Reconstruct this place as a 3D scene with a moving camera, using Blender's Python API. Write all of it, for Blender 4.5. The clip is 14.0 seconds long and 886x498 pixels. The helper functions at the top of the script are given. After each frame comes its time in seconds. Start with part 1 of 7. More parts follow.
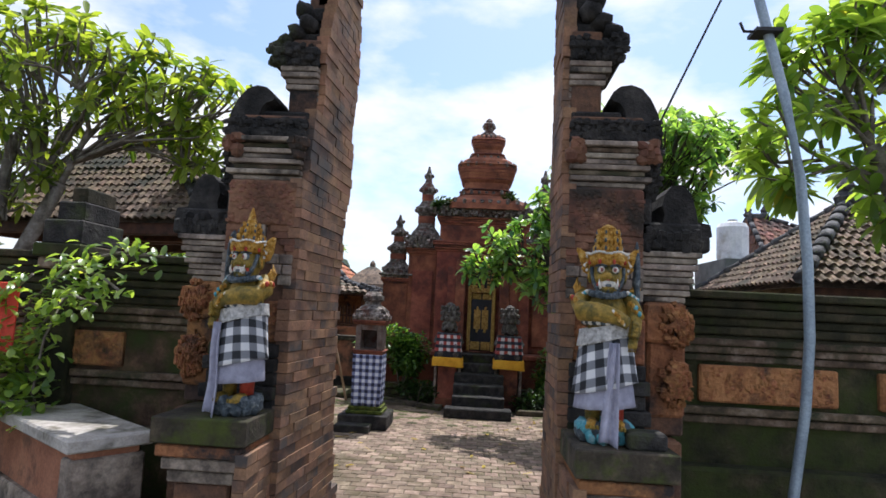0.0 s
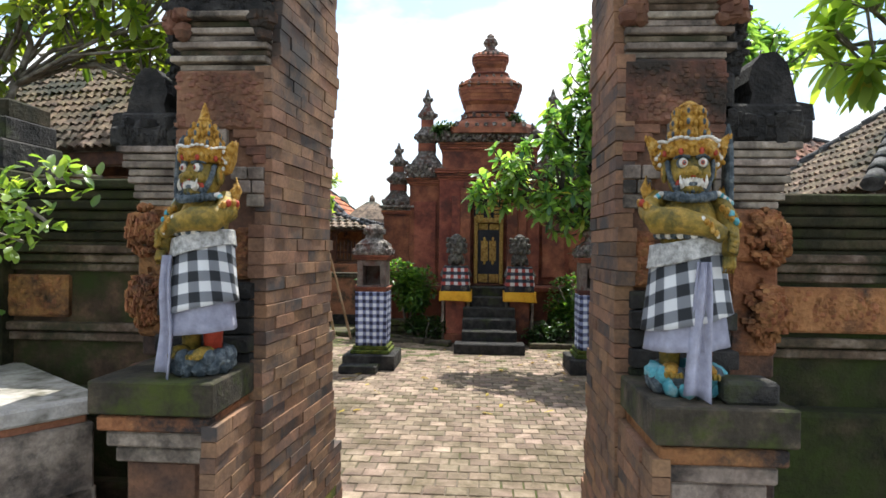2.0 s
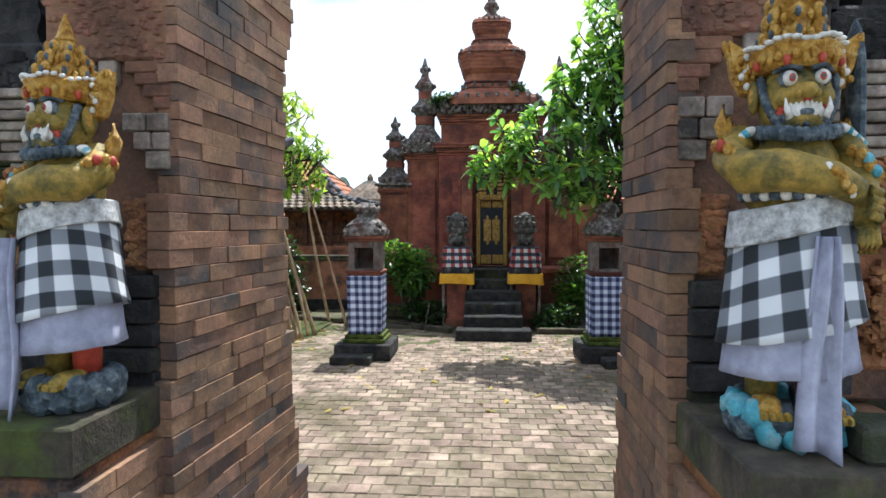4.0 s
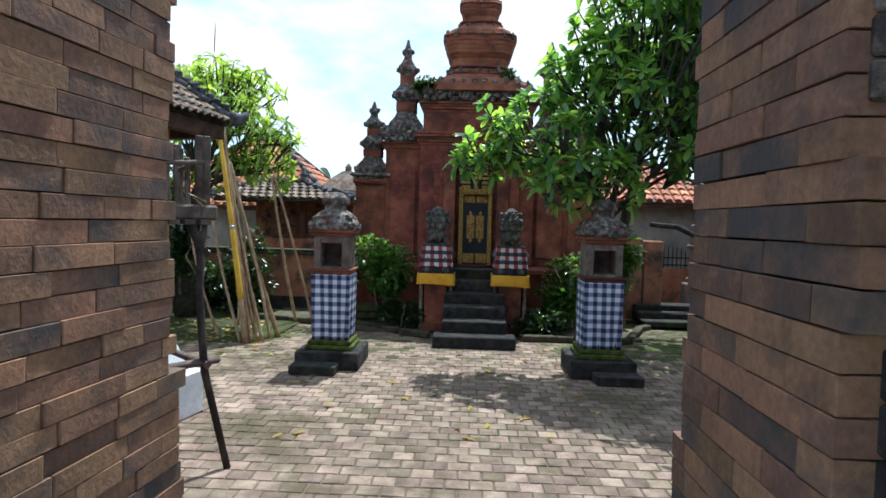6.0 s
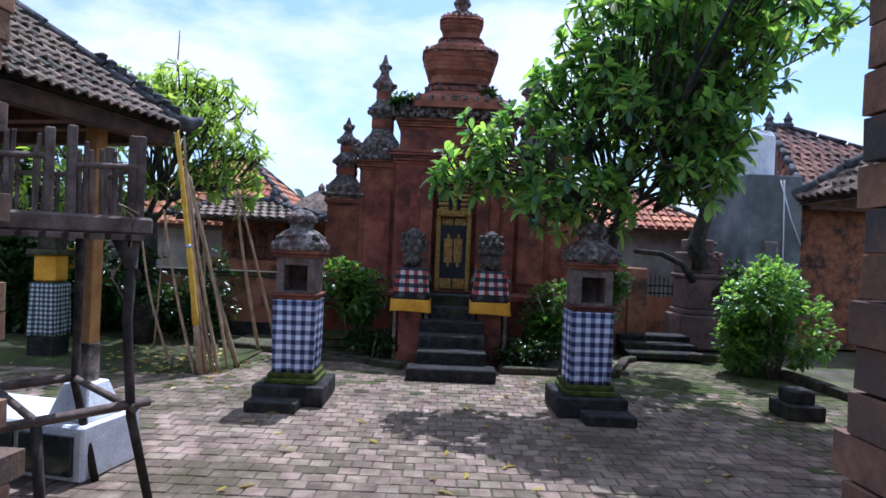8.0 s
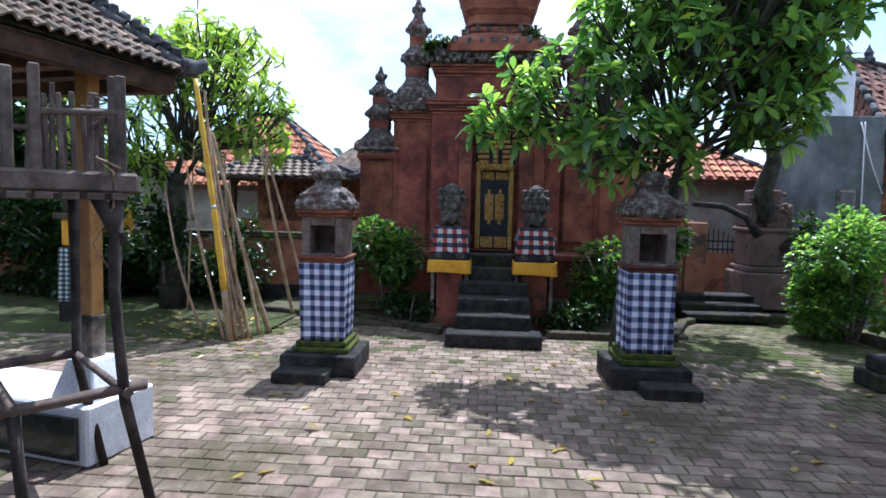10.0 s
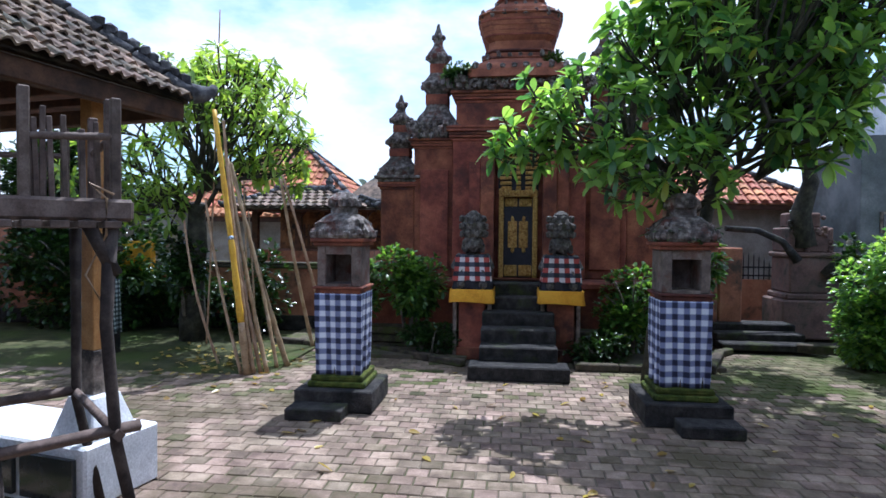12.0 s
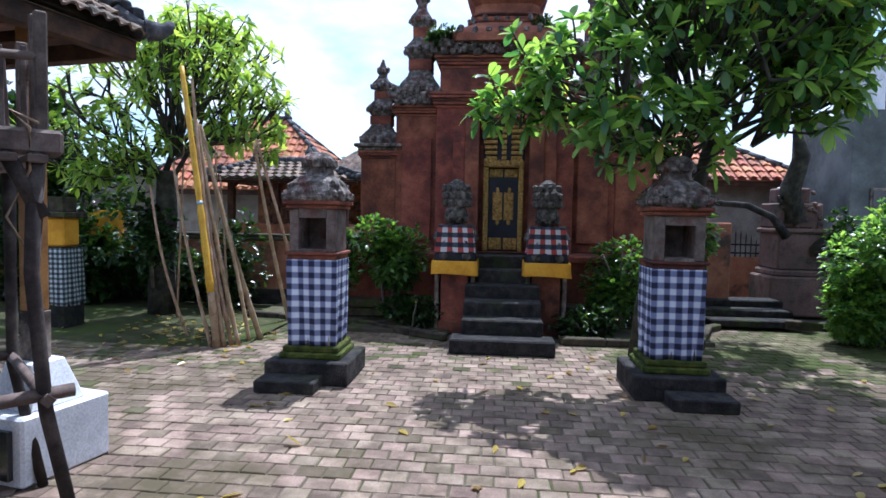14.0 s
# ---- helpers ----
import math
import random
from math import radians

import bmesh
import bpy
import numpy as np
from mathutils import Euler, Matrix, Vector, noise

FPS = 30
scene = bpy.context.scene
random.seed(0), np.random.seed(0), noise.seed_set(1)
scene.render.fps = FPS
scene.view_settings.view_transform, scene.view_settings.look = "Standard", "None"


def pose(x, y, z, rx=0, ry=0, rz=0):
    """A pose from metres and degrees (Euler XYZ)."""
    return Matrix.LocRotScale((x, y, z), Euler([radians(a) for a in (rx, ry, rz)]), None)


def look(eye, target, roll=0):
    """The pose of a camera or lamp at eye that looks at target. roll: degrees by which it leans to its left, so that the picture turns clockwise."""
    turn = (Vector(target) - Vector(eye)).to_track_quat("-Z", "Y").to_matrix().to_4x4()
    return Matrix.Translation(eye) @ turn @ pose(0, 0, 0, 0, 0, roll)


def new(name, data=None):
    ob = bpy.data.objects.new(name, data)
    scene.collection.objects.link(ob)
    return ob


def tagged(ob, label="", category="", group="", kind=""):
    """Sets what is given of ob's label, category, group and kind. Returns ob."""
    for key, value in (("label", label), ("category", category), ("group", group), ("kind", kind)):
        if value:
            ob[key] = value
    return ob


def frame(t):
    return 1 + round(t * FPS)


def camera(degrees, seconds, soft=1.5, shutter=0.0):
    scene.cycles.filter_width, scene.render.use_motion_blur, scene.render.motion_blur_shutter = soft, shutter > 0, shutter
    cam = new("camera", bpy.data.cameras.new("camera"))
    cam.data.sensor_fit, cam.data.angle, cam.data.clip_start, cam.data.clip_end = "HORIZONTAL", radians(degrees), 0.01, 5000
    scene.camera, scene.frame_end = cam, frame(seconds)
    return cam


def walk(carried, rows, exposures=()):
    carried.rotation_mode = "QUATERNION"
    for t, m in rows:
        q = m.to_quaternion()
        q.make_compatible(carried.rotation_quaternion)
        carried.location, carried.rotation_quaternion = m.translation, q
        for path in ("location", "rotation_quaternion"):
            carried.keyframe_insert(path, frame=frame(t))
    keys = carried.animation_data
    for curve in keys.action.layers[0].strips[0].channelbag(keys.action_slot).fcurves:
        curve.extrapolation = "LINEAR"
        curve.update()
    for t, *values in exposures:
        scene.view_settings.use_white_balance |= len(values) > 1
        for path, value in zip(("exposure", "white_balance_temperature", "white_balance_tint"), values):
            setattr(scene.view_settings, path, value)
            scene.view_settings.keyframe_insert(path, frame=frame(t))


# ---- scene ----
cam = camera(73.0, 14.0, soft=1.6)
# seconds, x, y, z, yaw, pitch, roll
ROWS = [
    (0.0, -0.027, -0.112, 1.764, 3.38, 5.89, -2.89),
    (0.5, -0.093, 0.064, 1.756, 3.65, 7.55, -1.53),
    (1.0, -0.119, 0.227, 1.737, 4.48, 4.47, -0.94),
    (1.5, -0.110, 0.432, 1.726, 4.52, 1.78, -1.67),
    (2.0, -0.136, 0.589, 1.704, 3.55, -0.27, -0.72),
    (2.5, -0.165, 0.733, 1.697, 2.25, -0.92, -0.62),
    (3.0, -0.141, 0.894, 1.678, 3.39, -1.30, 0.83),
    (5.5, -0.089, 1.907, 1.698, 4.36, -2.77, -2.07),
    (6.0, -0.102, 2.087, 1.689, 2.35, -2.56, -1.55),
    (6.5, -0.155, 2.233, 1.687, 0.82, -1.48, -1.48),
    (7.0, -0.158, 2.396, 1.683, 2.26, -0.96, -2.34),
    (7.5, -0.144, 2.516, 1.670, -0.34, 0.20, -2.42),
    (10.0, -0.101, 3.235, 1.648, 4.07, -4.29, -1.34),
    (10.5, -0.103, 3.328, 1.632, 3.15, -4.84, 0.04),
    (11.0, -0.121, 3.339, 1.612, 2.69, -1.85, 0.18),
    (11.5, -0.091, 3.452, 1.622, 2.92, -2.41, -0.00),
    (12.0, -0.058, 3.470, 1.621, 6.57, -1.47, -0.58),
    (12.5, -0.086, 3.526, 1.614, 5.78, -2.78, 0.74),
    (13.0, -0.077, 3.586, 1.591, 5.99, -3.97, 0.93),
    (13.5, -0.096, 3.672, 1.512, 6.22, -3.58, 2.88),
    (14.0, -0.063, 3.780, 1.455, 5.07, -3.11, -1.15),
]
# seconds, stops, kelvin, tint
EXPOSURES = [(0.0, 0.27, 6100, 15), (1.0, 0.34, 6250, 13), (2.0, 0.77, 6400, 8), (3.0, 1.1, 6200, 9), (5.0, 0.53, 5650, 5), (6.5, 0.43, 5450, 5), (7.5, 0.2, 5100, 19), (10.0, 0.63, 5250, 13), (11.2, 0.58, 5280, 13), (12.2, 0.46, 5250, 15), (14.0, 0.5, 5250, 16)]
walk(cam, [(t, pose(x, y, z, 90 + pitch, roll, yaw)) for t, x, y, z, yaw, pitch, roll in ROWS], EXPOSURES)
# ---- light ----
SUN_EL, SUN_AZ = 64.5, 15.0      # degrees; azimuth from +y towards +x
world = bpy.data.worlds.new("sky_world")
scene.world = world
world.use_nodes = True
wn, wl = world.node_tree.nodes, world.node_tree.links
wn.clear()
w_out = wn.new("ShaderNodeOutputWorld")
w_bg = wn.new("ShaderNodeBackground")
w_sky = wn.new("ShaderNodeTexSky")
w_sky.sky_type = "NISHITA"
w_sky.sun_disc = False
w_sky.sun_elevation = radians(SUN_EL)
w_sky.sun_rotation = radians(SUN_AZ)
w_sky.air_density, w_sky.dust_density = 1.0, 1.6
w_co = wn.new("ShaderNodeTexCoord")
w_map = wn.new("ShaderNodeMapping")
w_map.inputs["Scale"].default_value = (1.0, 1.0, 2.2)
w_map.inputs["Location"].default_value = (0.4, 0.3, 0.1)
w_noise = wn.new("ShaderNodeTexNoise")
w_noise.inputs["Scale"].default_value = 2.6
w_noise.inputs["Detail"].default_value = 7.0
w_noise.inputs["Roughness"].default_value = 0.55
w_ramp = wn.new("ShaderNodeValToRGB")
w_ramp.color_ramp.elements[0].position = 0.44
w_ramp.color_ramp.elements[1].position = 0.58
w_mix = wn.new("ShaderNodeMixRGB")
w_mix.inputs["Color2"].default_value = (9.3, 9.4, 9.6, 1)
wl.new(w_co.outputs["Generated"], w_map.inputs["Vector"])
wl.new(w_map.outputs["Vector"], w_noise.inputs["Vector"])
wl.new(w_noise.outputs["Fac"], w_ramp.inputs["Fac"])
wl.new(w_ramp.outputs["Color"], w_mix.inputs["Fac"])
w_gain = wn.new("ShaderNodeMixRGB")
w_gain.blend_type = "MULTIPLY"
w_gain.inputs["Fac"].default_value = 1.0
w_gain.inputs["Color2"].default_value = (1.5, 1.6, 1.65, 1)
wl.new(w_sky.outputs["Color"], w_gain.inputs["Color1"])
wl.new(w_gain.outputs["Color"], w_mix.inputs["Color1"])
wl.new(w_mix.outputs["Color"], w_bg.inputs["Color"])
w_bg.inputs["Strength"].default_value = 0.1
wl.new(w_bg.outputs["Background"], w_out.inputs["Surface"])

sun = new("sun", bpy.data.lights.new("sun", "SUN"))
sun.data.energy, sun.data.angle, sun.data.color = 5.0, radians(0.53), (1.0, 0.965, 0.90)
sun_dir = Vector((math.sin(radians(SUN_AZ)) * math.cos(radians(SUN_EL)), math.cos(radians(SUN_AZ)) * math.cos(radians(SUN_EL)), math.sin(radians(SUN_EL))))
sun.matrix_world = look(sun_dir * 60, (0, 0, 0))

# ---- materials ----
def surface(name, cols, scale=6.0, fine=60.0, rough=0.85, bump=0.4, bump_scale=0.02, spread=0.0, metal=0.0, stain=None, stain_amount=0.0, stain_scale=1.6, spec=0.3):
    """Weathered surface: two or three base colours by coarse noise, fine grain, stains, bump, variation by object."""
    m = bpy.data.materials.new(name)
    m.use_nodes = True
    nt = m.node_tree
    n = nt.nodes
    n.clear()
    out = n.new("ShaderNodeOutputMaterial")
    bs = n.new("ShaderNodeBsdfPrincipled")
    bs.inputs["Roughness"].default_value = rough
    bs.inputs["Metallic"].default_value = metal
    bs.inputs["Specular IOR Level"].default_value = spec
    co = n.new("ShaderNodeTexCoord")
    oi = n.new("ShaderNodeObjectInfo")
    off = n.new("ShaderNodeVectorMath")
    off.operation = "MULTIPLY_ADD"
    comb = n.new("ShaderNodeCombineXYZ")
    for i in range(3):
        nt.links.new(oi.outputs["Random"], comb.inputs[i])
    geo = n.new("ShaderNodeNewGeometry")
    off.inputs[1].default_value = (17.0, 23.0, 31.0)
    nt.links.new(comb.outputs[0], off.inputs[0])
    nt.links.new(geo.outputs["Position"], off.inputs[2])
    vec = off.outputs[0]
    n1 = n.new("ShaderNodeTexNoise")
    n1.inputs["Scale"].default_value = scale
    n1.inputs["Detail"].default_value = 5.0
    n1.inputs["Roughness"].default_value = 0.6
    n2 = n.new("ShaderNodeTexNoise")
    n2.inputs["Scale"].default_value = fine
    n2.inputs["Detail"].default_value = 4.0
    n2.inputs["Roughness"].default_value = 0.65
    for q in (n1, n2):
        nt.links.new(vec, q.inputs["Vector"])
    ramp = n.new("ShaderNodeValToRGB")
    els = ramp.color_ramp.elements
    while len(els) < len(cols):
        els.new(0.5)
    for i, cc in enumerate(cols):
        els[i].position = 0.33 + 0.34 * i / max(1, len(cols) - 1)
        els[i].color = (*cc, 1)
    nt.links.new(n1.outputs["Fac"], ramp.inputs["Fac"])
    col = ramp.outputs["Color"]
    grain = n.new("ShaderNodeMapRange")
    grain.inputs["From Min"].default_value, grain.inputs["From Max"].default_value = 0.3, 0.7
    grain.inputs["To Min"].default_value, grain.inputs["To Max"].default_value = 0.78, 1.2
    nt.links.new(n2.outputs["Fac"], grain.inputs["Value"])
    hsv = n.new("ShaderNodeHueSaturation")
    nt.links.new(col, hsv.inputs["Color"])
    if spread:
        add = n.new("ShaderNodeMath")
        add.operation = "ADD"
        rnd = n.new("ShaderNodeMath")
        rnd.operation = "FRACT"
        nt.links.new(oi.outputs["Random"], add.inputs[0])
        nt.links.new(geo.outputs["Random Per Island"], add.inputs[1])
        nt.links.new(add.outputs[0], rnd.inputs[0])
        mr = n.new("ShaderNodeMapRange")
        mr.inputs["To Min"].default_value, mr.inputs["To Max"].default_value = 1 - spread, 1 + spread
        nt.links.new(rnd.outputs[0], mr.inputs["Value"])
        mul = n.new("ShaderNodeMath")
        mul.operation = "MULTIPLY"
        nt.links.new(mr.outputs[0], mul.inputs[0])
        nt.links.new(grain.outputs[0], mul.inputs[1])
        nt.links.new(mul.outputs[0], hsv.inputs["Value"])
        hr = n.new("ShaderNodeMapRange")
        hr.inputs["To Min"].default_value, hr.inputs["To Max"].default_value = 0.5 - spread * 0.05, 0.5 + spread * 0.05
        wn_ = n.new("ShaderNodeTexWhiteNoise")
        wn_.noise_dimensions = "1D"
        nt.links.new(rnd.outputs[0], wn_.inputs["W"])
        nt.links.new(wn_.outputs["Value"], hr.inputs["Value"])
        nt.links.new(hr.outputs[0], hsv.inputs["Hue"])
    else:
        nt.links.new(grain.outputs[0], hsv.inputs["Value"])
    col = hsv.outputs["Color"]
    if stain:
        n3 = n.new("ShaderNodeTexNoise")
        n3.inputs["Scale"].default_value = stain_scale
        n3.inputs["Detail"].default_value = 8.0
        n3.inputs["Roughness"].default_value = 0.7
        nt.links.new(vec, n3.inputs["Vector"])
        r3 = n.new("ShaderNodeMapRange")
        r3.inputs["From Min"].default_value = 0.62 - 0.3 * stain_amount
        r3.inputs["From Max"].default_value = 0.72 - 0.2 * stain_amount
        nt.links.new(n3.outputs["Fac"], r3.inputs["Value"])
        mx = n.new("ShaderNodeMixRGB")
        mx.inputs["Color2"].default_value = (*stain, 1)
        nt.links.new(r3.outputs[0], mx.inputs["Fac"])
        nt.links.new(col, mx.inputs["Color1"])
        col = mx.outputs["Color"]
    nt.links.new(col, bs.inputs["Base Color"])
    b = n.new("ShaderNodeBump")
    b.inputs["Strength"].default_value = bump
    b.inputs["Distance"].default_value = bump_scale
    addh = n.new("ShaderNodeMath")
    addh.operation = "MULTIPLY_ADD"
    addh.inputs[1].default_value = 0.5
    nt.links.new(n2.outputs["Fac"], addh.inputs[0])
    nt.links.new(n1.outputs["Fac"], addh.inputs[2])
    nt.links.new(addh.outputs[0], b.inputs["Height"])
    nt.links.new(b.outputs["Normal"], bs.inputs["Normal"])
    nt.links.new(bs.outputs[0], out.inputs["Surface"])
    return m


def leaf_material(name, dark, light, trans=0.35):
    m = bpy.data.materials.new(name)
    m.use_nodes = True
    nt = m.node_tree
    n = nt.nodes
    n.clear()
    out = n.new("ShaderNodeOutputMaterial")
    bs = n.new("ShaderNodeBsdfPrincipled")
    bs.inputs["Roughness"].default_value = 0.3
    bs.inputs["Specular IOR Level"].default_value = 0.6
    tr = n.new("ShaderNodeBsdfTranslucent")
    mix = n.new("ShaderNodeMixShader")
    mix.inputs[0].default_value = trans
    geo = n.new("ShaderNodeNewGeometry")
    ramp = n.new("ShaderNodeValToRGB")
    ramp.color_ramp.elements[0].color = (*dark, 1)
    ramp.color_ramp.elements[1].color = (*light, 1)
    old = ramp.color_ramp.elements.new(0.988)
    old.color = (*light, 1)
    ramp.color_ramp.elements[-1].color = (0.30, 0.27, 0.05, 1)
    nt.links.new(geo.outputs["Random Per Island"], ramp.inputs["Fac"])
    tint = n.new("ShaderNodeMixRGB")
    tint.blend_type = "MULTIPLY"
    tint.inputs["Fac"].default_value = 1.0
    tint.inputs["Color2"].default_value = (2.7, 2.5, 0.9, 1)
    nt.links.new(ramp.outputs["Color"], tint.inputs["Color1"])
    nt.links.new(ramp.outputs["Color"], bs.inputs["Base Color"])
    nt.links.new(tint.outputs["Color"], tr.inputs["Color"])
    nt.links.new(bs.outputs[0], mix.inputs[1])
    nt.links.new(tr.outputs[0], mix.inputs[2])
    nt.links.new(mix.outputs[0], out.inputs["Surface"])
    return m


def check_material(name, white, mid, dark, accent=None, size=0.055, blurry=0.04, sheen=0.75):
    """Woven check: stripes both ways over the cloth's UV (metres); crossings dark, single stripes middling."""
    m = bpy.data.materials.new(name)
    m.use_nodes = True
    nt = m.node_tree
    n = nt.nodes
    n.clear()
    out = n.new("ShaderNodeOutputMaterial")
    bs = n.new("ShaderNodeBsdfPrincipled")
    bs.inputs["Roughness"].default_value = sheen
    uv = n.new("ShaderNodeUVMap")
    sep = n.new("ShaderNodeSeparateXYZ")
    nt.links.new(uv.outputs[0], sep.inputs[0])

    def stripe(sock):
        a = n.new("ShaderNodeMath")
        a.operation = "MULTIPLY"
        a.inputs[1].default_value = math.pi / size
        nt.links.new(sock, a.inputs[0])
        s = n.new("ShaderNodeMath")
        s.operation = "SINE"
        nt.links.new(a.outputs[0], s.inputs[0])
        r = n.new("ShaderNodeMapRange")
        r.inputs["From Min"].default_value, r.inputs["From Max"].default_value = -blurry * 3, blurry * 3
        nt.links.new(s.outputs[0], r.inputs["Value"])
        return r.outputs[0]

    su, sv = stripe(sep.outputs[0]), stripe(sep.outputs[1])
    m1 = n.new("ShaderNodeMixRGB")
    m1.inputs["Color1"].default_value, m1.inputs["Color2"].default_value = (*white, 1), (*mid, 1)
    nt.links.new(su, m1.inputs["Fac"])
    m2 = n.new("ShaderNodeMixRGB")
    m2.inputs["Color1"].default_value, m2.inputs["Color2"].default_value = (*(accent or mid), 1), (*dark, 1)
    nt.links.new(su, m2.inputs["Fac"])
    m3 = n.new("ShaderNodeMixRGB")
    nt.links.new(m1.outputs[0], m3.inputs["Color1"])
    nt.links.new(m2.outputs[0], m3.inputs["Color2"])
    nt.links.new(sv, m3.inputs["Fac"])
    geo = n.new("ShaderNodeNewGeometry")
    nz = n.new("ShaderNodeTexNoise")
    nz.inputs["Scale"].default_value = 7.0
    nz.inputs["Detail"].default_value = 6.0
    nt.links.new(geo.outputs["Position"], nz.inputs["Vector"])
    mr = n.new("ShaderNodeMapRange")
    mr.inputs["To Min"].default_value, mr.inputs["To Max"].default_value = 0.7, 1.15
    nt.links.new(nz.outputs["Fac"], mr.inputs["Value"])
    hsv = n.new("ShaderNodeHueSaturation")
    nt.links.new(m3.outputs[0], hsv.inputs["Color"])
    nt.links.new(mr.outputs[0], hsv.inputs["Value"])
    nt.links.new(hsv.outputs[0], bs.inputs["Base Color"])
    b = n.new("ShaderNodeBump")
    b.inputs["Strength"].default_value = 0.25
    b.inputs["Distance"].default_value = 0.01
    nt.links.new(nz.outputs["Fac"], b.inputs["Height"])
    nt.links.new(b.outputs[0], bs.inputs["Normal"])
    nt.links.new(bs.outputs[0], out.inputs["Surface"])
    return m


M = {}
M["brick"] = surface("aged_brick", [(0.13, 0.075, 0.05), (0.23, 0.128, 0.076), (0.32, 0.172, 0.095)], 4, 70, 0.9, 0.5, 0.012, 0.17, stain=(0.07, 0.06, 0.055), stain_amount=0.45, stain_scale=1.6)
M["brick_core"] = surface("brick_mass", [(0.07, 0.045, 0.035), (0.15, 0.08, 0.05), (0.22, 0.11, 0.06)], 4, 60, 0.95, 0.7, 0.02, stain=(0.02, 0.02, 0.02), stain_amount=0.5)
M["orange_brick"] = surface("orange_carved_brick", [(0.18, 0.075, 0.035), (0.32, 0.14, 0.06), (0.40, 0.19, 0.08)], 9, 50, 0.92, 0.9, 0.03, 0.2, stain=(0.035, 0.03, 0.028), stain_amount=0.45, stain_scale=3)
M["grey_stone"] = surface("grey_paras_stone", [(0.13, 0.10, 0.08), (0.27, 0.22, 0.175), (0.42, 0.35, 0.28)], 7, 60, 0.9, 0.6, 0.015, 0.25, stain=(0.04, 0.035, 0.03), stain_amount=0.5, stain_scale=3)
M["stained_stone"] = surface("stained_moulding_stone", [(0.045, 0.034, 0.022), (0.12, 0.085, 0.055), (0.26, 0.20, 0.15)], 9, 60, 0.92, 0.7, 0.015, 0.25, stain=(0.03, 0.035, 0.016), stain_amount=0.5, stain_scale=3)
M["black_stone"] = surface("blackened_stone", [(0.012, 0.012, 0.012), (0.03, 0.028, 0.026), (0.06, 0.055, 0.05)], 8, 55, 0.95, 0.9, 0.03, 0.2, stain=(0.05, 0.06, 0.02), stain_amount=0.2)
M["moss_stone"] = surface("mossy_dark_stone", [(0.024, 0.021, 0.015), (0.052, 0.043, 0.03), (0.10, 0.078, 0.052)], 8, 60, 0.95, 0.7, 0.015, 0.2, stain=(0.06, 0.075, 0.015), stain_amount=0.42, stain_scale=3)
M["moss"] = surface("moss", [(0.03, 0.045, 0.01), (0.075, 0.10, 0.015), (0.14, 0.15, 0.03)], 10, 120, 1.0, 1.0, 0.03, 0.2)
M["red_brick"] = surface("red_tower_brick", [(0.115, 0.038, 0.026), (0.222, 0.072, 0.043), (0.32, 0.116, 0.066)], 3, 45, 0.92, 0.5, 0.012, 0.15, stain=(0.07, 0.03, 0.025), stain_amount=0.4, stain_scale=1.3)
M["gate_brick"] = surface("dark_red_gate_brick", [(0.085, 0.042, 0.03), (0.17, 0.08, 0.05), (0.26, 0.13, 0.08)], 4, 45, 0.93, 0.8, 0.018, 0.15, stain=(0.035, 0.028, 0.022), stain_amount=0.5, stain_scale=1.8)
M["wall_brick"] = surface("damp_brown_wall_brick", [(0.03, 0.021, 0.013), (0.068, 0.045, 0.027), (0.13, 0.082, 0.05)], 6, 50, 0.95, 0.7, 0.018, 0.2, stain=(0.03, 0.042, 0.01), stain_amount=0.55, stain_scale=2.2)
M["moss_brick"] = surface("moss_grown_brick", [(0.06, 0.07, 0.012), (0.13, 0.13, 0.02), (0.20, 0.15, 0.05)], 7, 90, 1.0, 0.9, 0.02, 0.3)
M["joint_sand"] = surface("sandy_joint_fill", [(0.07, 0.056, 0.04), (0.12, 0.095, 0.07), (0.16, 0.13, 0.10)], 5, 90, 1.0, 0.6, 0.01, stain=(0.05, 0.06, 0.015), stain_amount=0.5, stain_scale=0.9)
M["old_timber"] = surface("blackened_old_timber", [(0.014, 0.011, 0.01), (0.035, 0.027, 0.023), (0.075, 0.06, 0.05)], 9, 100, 0.85, 0.5, 0.006, 0.2)
M["tower_stone"] = surface("lichen_grey_carving", [(0.05, 0.042, 0.036), (0.13, 0.11, 0.095), (0.34, 0.30, 0.27)], 14, 70, 0.95, 1.0, 0.03, 0.25, stain=(0.13, 0.045, 0.03), stain_amount=0.3, stain_scale=5)
M["paver"] = surface("concrete_paver", [(0.122, 0.088, 0.064), (0.207, 0.153, 0.11), (0.30, 0.228, 0.170)], 5, 90, 0.92, 0.5, 0.008, 0.3, stain=(0.085, 0.068, 0.036), stain_amount=0.4, stain_scale=0.8)
M["earth"] = surface("packed_earth", [(0.06, 0.05, 0.035), (0.10, 0.085, 0.06), (0.13, 0.12, 0.06)], 3, 60, 1.0, 0.6, 0.02, stain=(0.05, 0.07, 0.012), stain_amount=0.5)
M["moss_ground"] = surface("mossy_ground", [(0.022, 0.028, 0.01), (0.045, 0.05, 0.016), (0.085, 0.08, 0.035)], 4, 80, 1.0, 0.7, 0.02, stain=(0.05, 0.07, 0.012), stain_amount=0.5, stain_scale=1.2)
M["wood"] = surface("grey_weathered_wood", [(0.055, 0.04, 0.032), (0.11, 0.08, 0.063), (0.18, 0.14, 0.115)], 9, 120, 0.8, 0.5, 0.006, 0.2)
M["dark_wood"] = surface("dark_brown_timber", [(0.03, 0.016, 0.011), (0.07, 0.032, 0.018), (0.11, 0.05, 0.026)], 8, 90, 0.75, 0.4, 0.006, 0.2)
